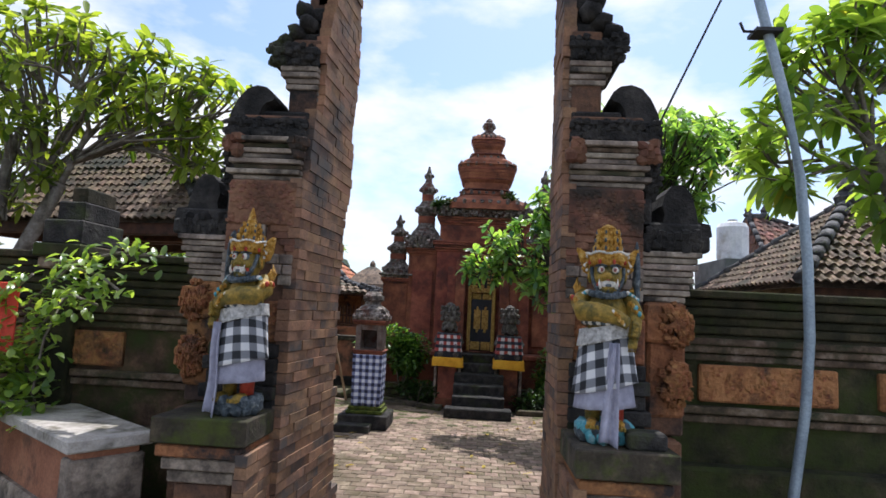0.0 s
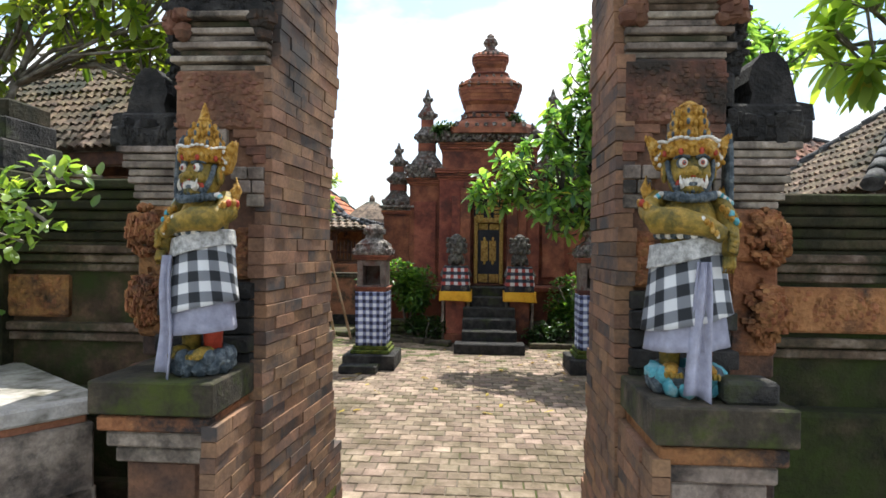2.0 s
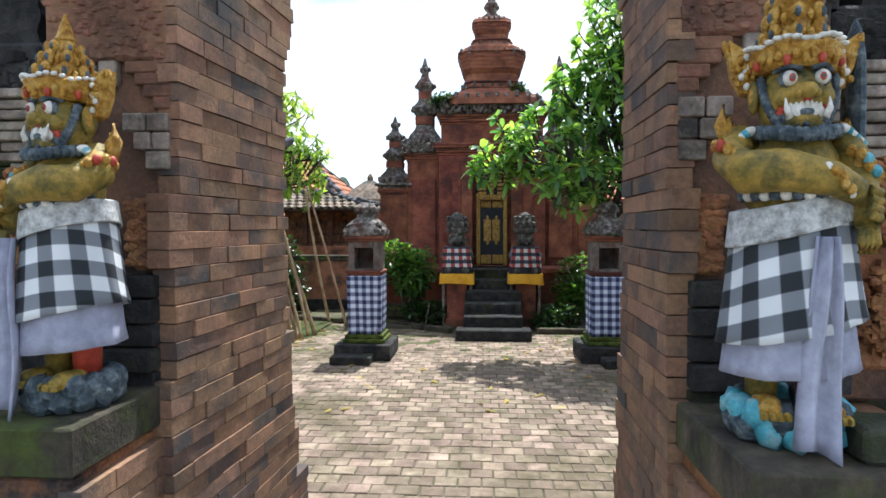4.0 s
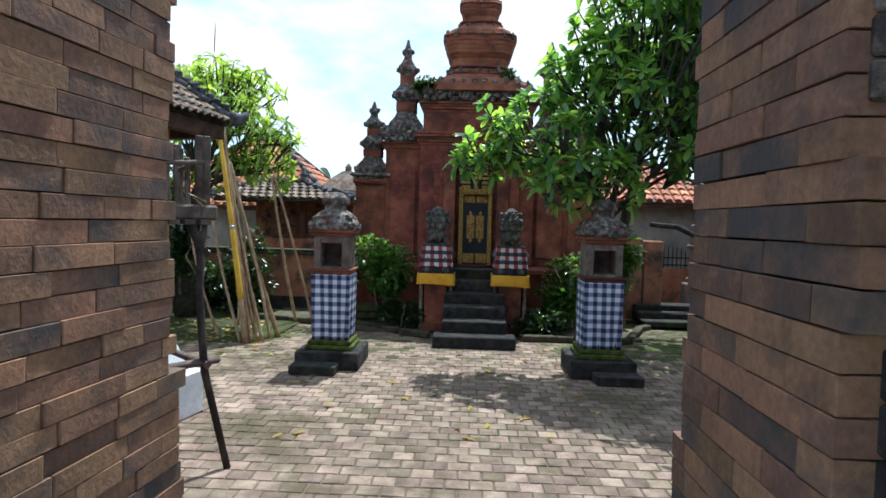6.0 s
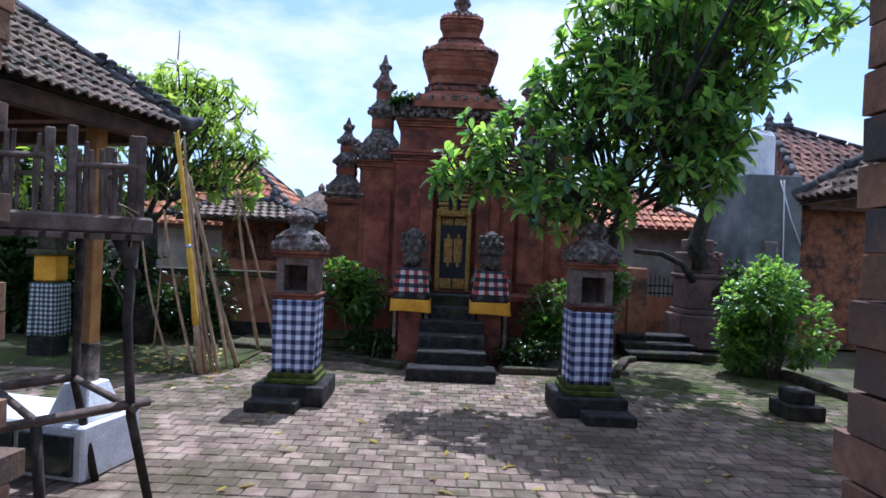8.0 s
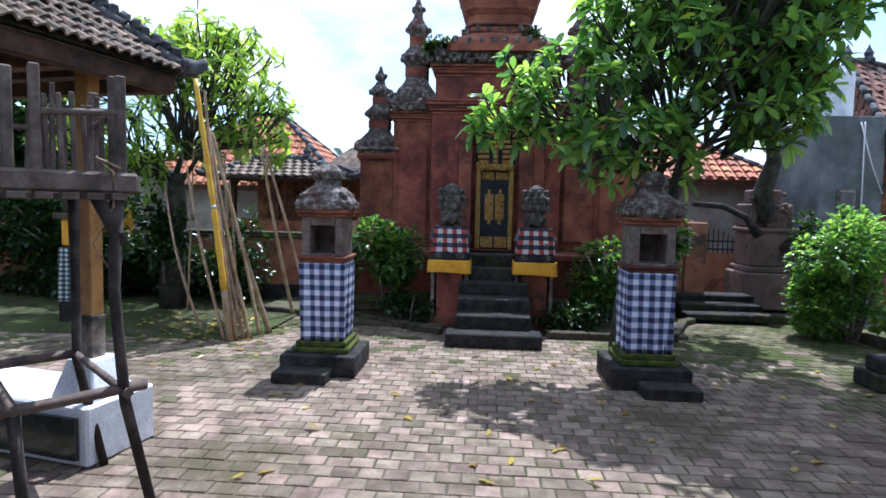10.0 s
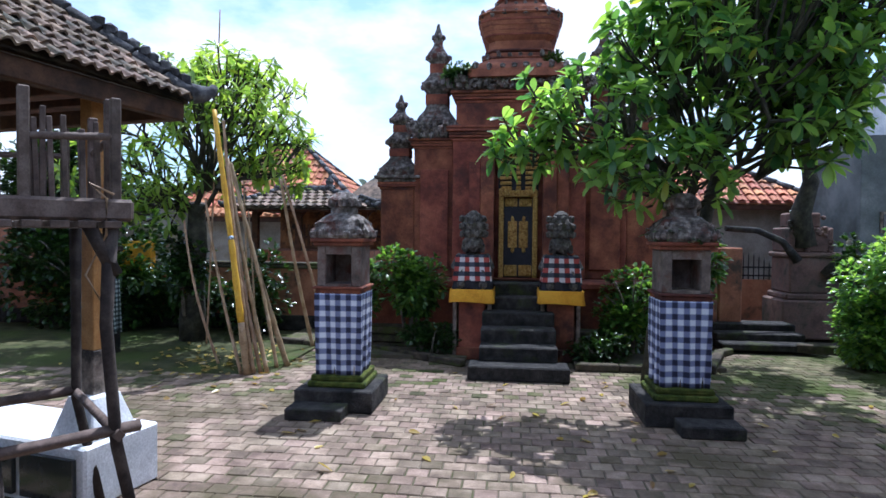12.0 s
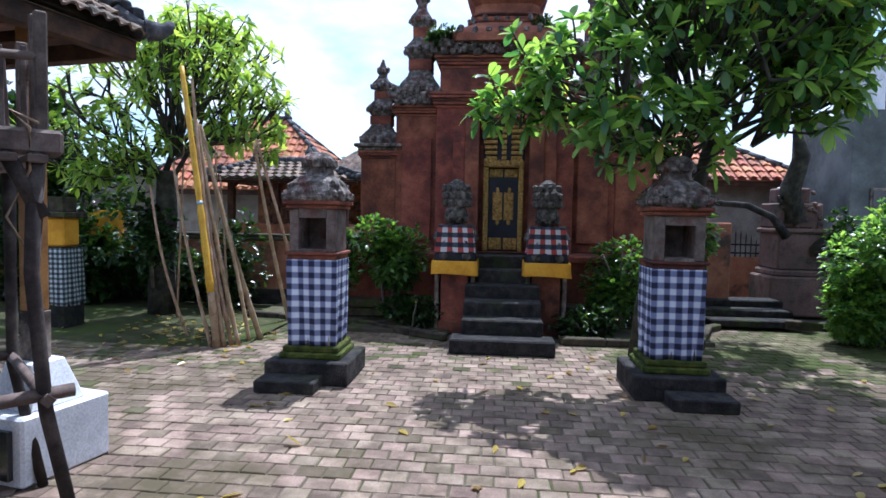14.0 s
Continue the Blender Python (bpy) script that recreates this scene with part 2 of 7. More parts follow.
M["orange_wood"] = surface("varnished_orange_post", [(0.24, 0.11, 0.03), (0.36, 0.18, 0.055), (0.42, 0.23, 0.08)], 6, 90, 0.5, 0.25, 0.005)
M["roof_tile"] = surface("grey_brown_clay_tile", [(0.08, 0.06, 0.048), (0.17, 0.125, 0.09), (0.28, 0.20, 0.14)], 10, 80, 0.85, 0.5, 0.01, 0.35, stain=(0.04, 0.045, 0.035), stain_amount=0.4, stain_scale=2)
M["orange_tile"] = surface("orange_clay_tile", [(0.32, 0.10, 0.05), (0.46, 0.17, 0.08), (0.55, 0.25, 0.13)], 8, 80, 0.8, 0.4, 0.01, 0.3, stain=(0.12, 0.07, 0.05), stain_amount=0.35, stain_scale=1.5)
M["ridge"] = surface("black_ridge_tile", [(0.03, 0.03, 0.032), (0.07, 0.07, 0.075), (0.13, 0.13, 0.13)], 12, 80, 0.85, 0.8, 0.015, 0.3)
M["white_paint"] = surface("white_paint", [(0.62, 0.64, 0.66), (0.76, 0.78, 0.80), (0.82, 0.83, 0.84)], 4, 70, 0.6, 0.2, 0.004, stain=(0.45, 0.44, 0.4), stain_amount=0.25)
M["grey_wall"] = surface("stained_grey_plaster", [(0.10, 0.115, 0.11), (0.16, 0.175, 0.17), (0.22, 0.235, 0.225)], 1.6, 60, 0.9, 0.3, 0.006, stain=(0.09, 0.10, 0.095), stain_amount=0.45, stain_scale=0.9)
M["cream_wall"] = surface("cream_plaster", [(0.22, 0.20, 0.17), (0.33, 0.305, 0.27), (0.42, 0.39, 0.35)], 2, 60, 0.9, 0.3, 0.005, stain=(0.25, 0.2, 0.15), stain_amount=0.3)
M["terracotta"] = surface("terracotta_plaster", [(0.20, 0.085, 0.05), (0.30, 0.13, 0.075), (0.36, 0.17, 0.10)], 3, 60, 0.92, 0.5, 0.01, stain=(0.06, 0.045, 0.035), stain_amount=0.45, stain_scale=2.2)
M["bench_stone"] = surface("light_grey_slab", [(0.30, 0.28, 0.25), (0.42, 0.39, 0.35), (0.50, 0.47, 0.43)], 6, 80, 0.85, 0.4, 0.006, stain=(0.12, 0.11, 0.08), stain_amount=0.4, stain_scale=5)
M["bamboo"] = surface("dry_bamboo", [(0.22, 0.14, 0.07), (0.34, 0.23, 0.13), (0.42, 0.31, 0.2)], 7, 60, 0.55, 0.3, 0.004, 0.25)
M["yellow_paint"] = surface("yellow_painted_bamboo", [(0.50, 0.27, 0.02), (0.62, 0.36, 0.03), (0.68, 0.43, 0.06)], 5, 60, 0.5, 0.2, 0.003)
M["bark"] = surface("grey_frangipani_bark", [(0.09, 0.075, 0.06), (0.17, 0.145, 0.12), (0.26, 0.23, 0.2)], 12, 60, 0.9, 0.7, 0.015, 0.1)
M["dark_bark"] = surface("dark_mossy_shaded_bark", [(0.025, 0.025, 0.02), (0.05, 0.048, 0.036), (0.09, 0.085, 0.06)], 10, 60, 0.95, 0.8, 0.02)
M["leaf"] = leaf_material("frangipani_leaf", (0.03, 0.092, 0.05), (0.20, 0.33, 0.095), 0.56)
M["leaf_olive"] = leaf_material("olive_leaf", (0.045, 0.095, 0.02), (0.25, 0.32, 0.06), 0.5)
M["moss_wall"] = surface("black_green_mossy_wall", [(0.012, 0.012, 0.007), (0.03, 0.028, 0.014), (0.065, 0.05, 0.028)], 6, 50, 0.97, 0.8, 0.02, 0.25, stain=(0.035, 0.048, 0.01), stain_amount=0.55, stain_scale=2.0)
M["brown_tile"] = surface("brown_red_clay_tile", [(0.12, 0.06, 0.045), (0.21, 0.10, 0.07), (0.30, 0.155, 0.11)], 8, 80, 0.85, 0.4, 0.01, 0.3, stain=(0.07, 0.05, 0.045), stain_amount=0.4, stain_scale=1.5)
M["leaf_bright"] = leaf_material("sunlit_leaf", (0.075, 0.15, 0.04), (0.26, 0.36, 0.09), 0.52)
M["pink_plaster"] = surface("weathered_pink_plaster", [(0.09, 0.06, 0.052), (0.17, 0.105, 0.085), (0.26, 0.18, 0.15)], 4, 50, 0.95, 0.6, 0.02, stain=(0.04, 0.04, 0.03), stain_amount=0.5, stain_scale=2.0)
M["shrub_leaf"] = leaf_material("shrub_leaf", (0.02, 0.065, 0.026), (0.13, 0.24, 0.05), 0.42)
M["mossy_paver"] = surface("moss_grown_paver", [(0.06, 0.06, 0.026), (0.11, 0.10, 0.05), (0.18, 0.15, 0.09)], 6, 90, 0.98, 0.7, 0.01, 0.3, stain=(0.05, 0.065, 0.012), stain_amount=0.55, stain_scale=1.6)
M["niche_stone"] = surface("grey_brown_niche_stone", [(0.075, 0.06, 0.05), (0.15, 0.12, 0.10), (0.24, 0.195, 0.165)], 6, 60, 0.92, 0.6, 0.012, 0.2, stain=(0.12, 0.05, 0.035), stain_amount=0.35, stain_scale=4)
M["dry_leaf"] = leaf_material("dry_leaf", (0.16, 0.09, 0.02), (0.42, 0.33, 0.05), 0.2)
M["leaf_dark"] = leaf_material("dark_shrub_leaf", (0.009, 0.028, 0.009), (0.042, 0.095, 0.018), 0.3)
M["gold"] = surface("gilded_carving", [(0.22, 0.12, 0.025), (0.45, 0.27, 0.07), (0.62, 0.42, 0.14)], 30, 120, 0.42, 1.0, 0.02, 0.1, metal=0.45)
M["black_paint"] = surface("black_paint", [(0.008, 0.008, 0.012), (0.014, 0.014, 0.02), (0.022, 0.022, 0.03)], 5, 60, 0.45, 0.2, 0.003)
M["yellow_cloth"] = surface("saffron_cloth", [(0.55, 0.25, 0.015), (0.68, 0.34, 0.02), (0.74, 0.40, 0.035)], 5, 90, 0.75, 0.3, 0.006)
M["white_cloth"] = surface("white_cloth_edge", [(0.6, 0.58, 0.56), (0.72, 0.7, 0.68), (0.78, 0.76, 0.74)], 5, 90, 0.8, 0.2, 0.004)
M["grey_cloth"] = surface("lilac_grey_cloth", [(0.25, 0.25, 0.31), (0.32, 0.32, 0.40), (0.38, 0.38, 0.46)], 3, 25, 0.8, 0.25, 0.004)
M["silver_cloth"] = surface("silver_brocade_sash", [(0.22, 0.21, 0.19), (0.42, 0.41, 0.39), (0.62, 0.6, 0.57)], 45, 140, 0.45, 0.6, 0.006)
M["check"] = check_material("black_white_check", (0.72, 0.72, 0.72), (0.20, 0.21, 0.23), (0.012, 0.014, 0.018), size=0.036)
M["blue_check"] = check_material("blue_white_check", (0.68, 0.72, 0.80), (0.19, 0.22, 0.36), (0.012, 0.016, 0.05), size=0.05, blurry=0.1)
M["small_check"] = check_material("small_black_white_check", (0.55, 0.6, 0.6), (0.12, 0.16, 0.16), (0.01, 0.015, 0.018), size=0.03)
M["red_check"] = check_material("red_black_white_check", (0.62, 0.58, 0.58), (0.36, 0.055, 0.045), (0.012, 0.012, 0.02), accent=(0.05, 0.06, 0.09), size=0.06)
M["skin"] = surface("ochre_green_paint", [(0.12, 0.095, 0.02), (0.27, 0.18, 0.03), (0.42, 0.26, 0.05)], 22, 90, 0.55, 0.7, 0.012, stain=(0.05, 0.055, 0.02), stain_amount=0.4, stain_scale=12)
M["statue_gold"] = surface("worn_gold_paint", [(0.30, 0.13, 0.015), (0.52, 0.27, 0.035), (0.66, 0.42, 0.12)], 40, 120, 0.5, 1.0, 0.02)
M["statue_dark"] = surface("dark_blue_grey_paint", [(0.03, 0.045, 0.055), (0.08, 0.10, 0.115), (0.20, 0.225, 0.23)], 40, 90, 0.7, 0.9, 0.015)
M["statue_white"] = surface("ivory_paint", [(0.5, 0.47, 0.4), (0.66, 0.62, 0.55), (0.74, 0.7, 0.64)], 20, 90, 0.5, 0.3, 0.005)
M["statue_red"] = surface("red_paint", [(0.25, 0.03, 0.015), (0.38, 0.05, 0.025), (0.45, 0.08, 0.04)], 12, 80, 0.5, 0.4, 0.006)
M["statue_blue"] = surface("turquoise_paint", [(0.05, 0.22, 0.27), (0.10, 0.36, 0.42), (0.35, 0.48, 0.48)], 16, 80, 0.55, 0.5, 0.01)
M["old_statue"] = surface("weathered_statue_stone", [(0.04, 0.036, 0.032), (0.10, 0.09, 0.08), (0.20, 0.18, 0.16)], 16, 80, 0.95, 1.0, 0.03)
M["pole_paint"] = surface("galvanised_pole", [(0.22, 0.28, 0.33), (0.30, 0.37, 0.43), (0.36, 0.43, 0.49)], 5, 90, 0.45, 0.15, 0.003, metal=0.3)
M["black_metal"] = surface("black_metal", [(0.012, 0.012, 0.014), (0.02, 0.02, 0.022), (0.03, 0.03, 0.032)], 6, 60, 0.5, 0.2, 0.003)
M["red_sign"] = surface("red_sign_paint", [(0.50, 0.035, 0.02), (0.60, 0.05, 0.03), (0.64, 0.07, 0.04)], 5, 60, 0.5, 0.1, 0.002)
M["glass"] = surface("dusty_dark_glass", [(0.015, 0.018, 0.018), (0.03, 0.034, 0.034), (0.05, 0.055, 0.055)], 3, 60, 0.15, 0.05, 0.002, spec=0.6)
M["flower"] = surface("pink_petal", [(0.55, 0.15, 0.2), (0.65, 0.22, 0.28), (0.7, 0.3, 0.35)], 8, 60, 0.6, 0.1, 0.002)
M["road"] = surface("grey_forecourt", [(0.10, 0.095, 0.09), (0.16, 0.15, 0.14), (0.20, 0.19, 0.18)], 3, 80, 0.95, 0.5, 0.008, stain=(0.06, 0.07, 0.03), stain_amount=0.3)

# ---- geometry helpers ----
def part(name, bm, material, parent=None, label="", smooth=False):
    """Links a bmesh as one mesh object, under parent if there is one. material: one, or a list for the slots."""
    me = bpy.data.meshes.new(name)
    bm.normal_update()
    bm.to_mesh(me)
    bm.free()
    for m in (material if isinstance(material, (list, tuple)) else [material]):
        me.materials.append(m)
    if smooth:
        me.polygons.foreach_set("use_smooth", [True] * len(me.polygons))
    ob = new(name, me)
    ob.parent = parent
    if label:
        ob["label"] = label
    return ob


def thing(name, label, category, group="", kind="", at=None):
    ob = new(name)
    ob.empty_display_size = 0.1
    if at is not None:
        ob.matrix_world = at
    return tagged(ob, label, category, group, kind)


def box(bm, x0, x1, y0, y1, z0, z1, bevel=0.0, mi=0, m=None, taper=0.0):
    """A box; taper shrinks its top by that much on every side."""
    v = []
    for z, s in ((z0, 0), (z1, taper)):
        for x, y in ((x0 + s, y0 + s), (x1 - s, y0 + s), (x1 - s, y1 - s), (x0 + s, y1 - s)):
            p = Vector((x, y, z))
            v.append(bm.verts.new(m @ p if m else p))
    fs = [bm.faces.new([v[i] for i in q]) for q in ((3, 2, 1, 0), (4, 5, 6, 7), (0, 1, 5, 4), (1, 2, 6, 5), (2, 3, 7, 6), (3, 0, 4, 7))]
    for f in fs:
        f.material_index = mi
    if bevel:
        es = list({e for f in fs for e in f.edges})
        r = bmesh.ops.bevel(bm, geom=es, offset=bevel, segments=1, affect="EDGES", profile=0.5)
        for f in r["faces"]:
            f.material_index = mi
    return v


def tube(bm, pts, radii, sides=8, mi=0, cap=True, squash=1.0):
    """A tube along points with a radius at each."""
    rings = []
    pts = [Vector(p) for p in pts]
    for i, p in enumerate(pts):
        d = (pts[min(i + 1, len(pts) - 1)] - pts[max(i - 1, 0)]).normalized()
        a = d.orthogonal().normalized() if abs(d.z) > 0.99 else Vector((0, 0, 1)).cross(d).normalized()
        if abs(d.z) > 0.99:
            a = Vector((1, 0, 0))
        b = d.cross(a)
        r = radii[i] if isinstance(radii, (list, tuple)) else radii
        rings.append([bm.verts.new(p + a * r * math.cos(2 * math.pi * k / sides) + b * r * squash * math.sin(2 * math.pi * k / sides)) for k in range(sides)])
    for a, b in zip(rings, rings[1:]):
        for k in range(sides):
            f = bm.faces.new((a[k], a[(k + 1) % sides], b[(k + 1) % sides], b[k]))
            f.material_index = mi
            f.smooth = True
    if cap:
        for ring, flip in ((rings[0], True), (rings[-1], False)):
            f = bm.faces.new(ring[::-1] if flip else ring)
            f.material_index = mi
    return rings


def lathe(bm, cx, cy, prof, sides=16, mi=0, square=0.0, sx=1.0, sy=1.0):
    """Turned shape from (radius, z) pairs; square pulls its plan towards a square."""
    rings = []
    for r, z in prof:
        ring = []
        for k in range(sides):
            a = 2 * math.pi * (k + 0.5) / sides
            c, s = math.cos(a), math.sin(a)
            q = 1 / max(abs(c), abs(s))
            rr = r * (1 - square + square * q)
            ring.append(bm.verts.new((cx + rr * c * sx, cy + rr * s * sy, z)))
        rings.append(ring)
    for a, b in zip(rings, rings[1:]):
        for k in range(sides):
            f = bm.faces.new((a[k], a[(k + 1) % sides], b[(k + 1) % sides], b[k]))
            f.material_index = mi
    bm.faces.new(rings[0][::-1]).material_index = mi
    bm.faces.new(rings[-1]).material_index = mi


def blob(bm, c, r, mi=0, seg=10, rings=7, m=None, rough=0.0):
    """An ellipsoid, slightly rough; with six sides or fewer a chipped, angular boss."""
    if seg <= 6:
        rough = max(rough, 0.55)
        seg, rings = 5, 3
    c, r = Vector(c), Vector(r)
    vs = []
    for i in range(rings + 1):
        th = math.pi * i / rings
        if i in (0, rings):
            p = c + Vector((0, 0, r.z * math.cos(th)))
            vs.append([bm.verts.new(m @ p if m else p)])
            continue
        row = []
        for k in range(seg):
            a = 2 * math.pi * k / seg
            p = Vector((r.x * math.sin(th) * math.cos(a), r.y * math.sin(th) * math.sin(a), r.z * math.cos(th)))
            p *= 1 + rough * (random.random() - 0.5)
            p += c
            row.append(bm.verts.new(m @ p if m else p))
        vs.append(row)
    for a, b in zip(vs, vs[1:]):
        for k in range(seg):
            if len(a) == 1:
                q = (a[0], b[k], b[(k + 1) % seg])
            elif len(b) == 1:
                q = (a[k], b[0], a[(k + 1) % seg])
            else:
                q = (a[k], b[k], b[(k + 1) % seg], a[(k + 1) % seg])
            f = bm.faces.new(q)
            f.material_index = mi
            f.smooth = seg > 6


def prism(bm, outline, y0, y1, mi=0):
    """An outline of (x, z) pairs, extruded from y0 to y1."""
    a = [bm.verts.new((x, y0, z)) for x, z in outline]
    b = [bm.verts.new((x, y1, z)) for x, z in outline]
    n = len(a)
    fs = [bm.faces.new(a), bm.faces.new(b[::-1])]
    for i in range(n):
        fs.append(bm.faces.new((a[(i + 1) % n], a[i], b[i], b[(i + 1) % n])))
    for f in fs:
        f.material_index = mi
    bmesh.ops.recalc_face_normals(bm, faces=fs)


def carve(bm, x0, x1, z0, z1, y, rng, n=26, size=0.035, depth=0.03, mi=0):
    """Rough carved relief: small scrolls and bosses on a front at y."""
    for _ in range(n):
        s = size * rng.uniform(0.6, 1.3)
        blob(bm, (rng.uniform(x0, x1), y - depth * 0.2, rng.uniform(z0, z1)), (s, depth * rng.uniform(0.7, 1.4), s * rng.uniform(0.6, 1.2)), mi, 6, 4)


def unit_brick():
    bm = bmesh.new()
    box(bm, -0.5, 0.5, -0.5, 0.5, -0.5, 0.5)
    es = list(bm.edges)
    bmesh.ops.bevel(bm, geom=es, offset=0.018, segments=1, affect="EDGES")
    me = bpy.data.meshes.new("brick")
    bm.to_mesh(me)
    bm.free()
    return me


# ---- ground ----
g = bmesh.new()
box(g, -400, 400, -400, 400, -0.6, -0.045)
tagged(part("ground", g, M["earth"]), "packed brown earth with patches of moss", "ground", kind="structure")
g = bmesh.new()
box(g, -9, 7, -4, 3.95, -0.04, -0.006)
tagged(part("road", g, M["road"]), "grey worn forecourt before the split gate", "road", kind="structure")
g = bmesh.new()
box(g, -7.0, 5.2, 3.95, 12.0, -0.044, -0.008)
tagged(part("pavement", g, M["joint_sand"]), "courtyard paved with square grey concrete pavers", "pavement", kind="structure")
pavement = bpy.data.objects["pavement"]
g = bmesh.new()
gv = {}
rng = random.Random(5)
for i in range(26):
    for j in range(22):
        x, y = -9.0 + i * 0.26, 8.2 + j * 0.22
        edge = 9.75 + 0.22 * noise.noise(Vector((x * 1.3, 0, 0)))
        rise = max(0.0, min(1.0, (y - edge) / 0.5))
        gv[i, j] = g.verts.new((x, y, -0.03 + rise * (0.045 + 0.04 * noise.noise(Vector((x, y, 0)) * 0.9) + rng.uniform(0, 0.012))))
for i in range(25):
    for j in range(21):
        x, y = -9.0 + i * 0.26, 8.2 + j * 0.22
        if y > 9.3 and x < -3.0:
            f = g.faces.new((gv[i, j], gv[i + 1, j], gv[i + 1, j + 1], gv[i, j + 1]))
            f.smooth = True
tagged(part("ground_moss", g, M["moss_ground"]), "mossy trodden ground with fallen leaves", "ground", kind="structure")

# ---- the split gate ----
GATE_Y0, GATE_Y1 = 2.82, 3.9


def gate_half(side, x_in, y_front, depth, askew, label):
    """One half of the split gate. u runs outwards from the passage edge; side -1 left of the passage, +1 right of it."""
    top = thing("split_gate", label, "gate", "halves of the split gate")
    rng = random.Random(11 + side)

    def Y(y):
        """Depth of the half: GATE_Y0 falls on its front, GATE_Y1 on its back."""
        k = depth / (GATE_Y1 - GATE_Y0) if y > GATE_Y0 else 1.0
        return y_front + (y - GATE_Y0) * k

    def X(u, y):
        return x_in + side * u * 0.92 + askew * (Y(y) - y_front)

    def slab(bm, u0, u1, y0, y1, z0, z1, bevel=0.008, mi=0):
        v = box(bm, 0, 1, y0, y1, z0, z1)
        for q in v:
            q.co.x = X(u0 if q.co.x < 0.5 else u1, q.co.y)
            q.co.y = Y(q.co.y)
        fs = {f for q in v for f in q.link_faces}
        for f in fs:
            f.material_index = mi
        if bevel:
            bmesh.ops.bevel(bm, geom=list({e for f in fs for e in f.edges}), offset=bevel, segments=1, affect="EDGES")

    def ledges(name, mat, u1, y0, y1, z0, z1, n, out, u0=0.012):
        """A stack of thin mouldings, in and out by turns."""
        for i in range(n):
            a = z0 + (z1 - z0) * i / n
            b = z0 + (z1 - z0) * (i + 1) / n
            o = out * (0.35 + 0.65 * ((i * 37) % 5) / 4) if i % 2 else 0.0
            bm = bmesh.new()
            slab(bm, u0, u1 + o, y0 - o, y1 + o, a + 0.002, b - 0.003, 0.004)
            part(name, bm, M["stained_stone"] if mat is M["grey_stone"] and i % 4 == 2 else mat, top)

    # the core of masonry
    for u1, y0, y1, z0, z1 in ((0.62, 2.86, 3.84, 0.0, 1.2), (0.40, 2.9, 3.7, 1.2, 2.42), (0.42, 2.98, 3.88, 2.42, 2.8), (0.20, 3.14, 3.8, 2.8, 3.3), (0.18, 3.34, 3.84, 3.3, 3.9)):
        bm = bmesh.new()
        slab(bm, 0.02, u1, y0, y1, z0, z1, 0.01)
        part("core", bm, M["brick_core"], top)
    bm = bmesh.new()
    slab(bm, 0.40, 0.66, 3.05, 3.7, 1.21, 2.1, 0.01)
    part("shoulder", bm, M["brick_core"], top)
    # stepped base under the panel
    ledges("base_course", M["black_stone"], 0.42, 2.80, 3.74, 1.2, 1.55, 5, 0.035, 0.03)
    bm = bmesh.new()
    slab(bm, 0.10, 0.66, 2.70, 3.86, 0.02, 0.5, 0.01)
    part("foot", bm, M["black_stone"], top)
    # carved blocks that flank the panel
    bm = bmesh.new()
    slab(bm, 0.30, 0.42, 2.82, 2.92, 1.55, 1.77, 0.01)
    part("carved_block", bm, M["orange_brick"], top)
    bm = bmesh.new()
    slab(bm, 0.01, 0.13, 2.82, 2.92, 1.56, 1.77, 0.02)
    for q in range(90):
        u, z = rng.uniform(0.025, 0.118), rng.uniform(1.575, 1.755)
        blob(bm, (X(u, 2.82), Y(2.822), z), (0.019, 0.007, 0.012), 0, 8, 5, rough=0.5)
    part("carved_block", bm, M["orange_brick"], top)
    bm = bmesh.new()
    slab(bm, 0.0, 0.41, 2.86, 2.94, 2.17, 2.41, 0.01)
    for i in range(4):
        slab(bm, 0.0, 0.15 - 0.03 * i, 2.865, 2.9, 2.17 - 0.035 * (i + 1), 2.17 - 0.035 * i, 0.004)
        slab(bm, 0.27 + 0.03 * i, 0.41, 2.865, 2.9, 2.17 - 0.035 * (i + 1), 2.17 - 0.035 * i, 0.004)
    for q in range(150):
        u, z = rng.uniform(0.02, 0.40), rng.uniform(2.18, 2.4)
        blob(bm, (X(u, 2.86), Y(2.862), z), (0.018, 0.009, 0.012), 0, 6, 4)
    part("upper_panel", bm, M["gate_brick"], top, "red brick panel carved with stepped corners")
    for a, b, d in ((0.005, 0.15, 1), (0.27, 0.41, -1)):
        for i in range(3):
            for j in range(2 - i // 2):
                u0 = a + 0.035 * i if d < 0 else a
                u1 = b - 0.035 * i if d > 0 else b
                m = (u0 + u1) / 2
                p0, p1 = (u0, m - 0.003) if j == 0 and i < 2 else (m + 0.003, u1) if i < 2 else (u0, u1)
                bm = bmesh.new()
                slab(bm, p0, p1, 2.852 - 0.006 * j, 2.9, 2.02 - 0.055 * (i + 1), 2.016 - 0.055 * i, 0.004)
                part("stone_inlay", bm, M["grey_stone"], top)
    bm = bmesh.new()
    slab(bm, 0.18, 0.24, 2.87, 2.91, 2.1, 2.4, 0.004)
    part("stone_inlay", bm, M["grey_stone"], top)
    # main cornice: pale bands between dark joints, then the blackened top
    ledges("cornice_course", M["grey_stone"], 0.42, 2.92, 3.9, 2.42, 2.66, 8, 0.05)
    bm = bmesh.new()
    for u in (0.03, 0.42):
        for q in range(9):
            blob(bm, (X(u + rng.uniform(-0.03, 0.05), 2.9), Y(2.9), 2.60 + rng.uniform(-0.04, 0.05)), (0.04, 0.04, 0.03), 0, 6, 4, rough=0.3)
    part("corner_carving", bm, M["gate_brick"], top)
    bm = bmesh.new()
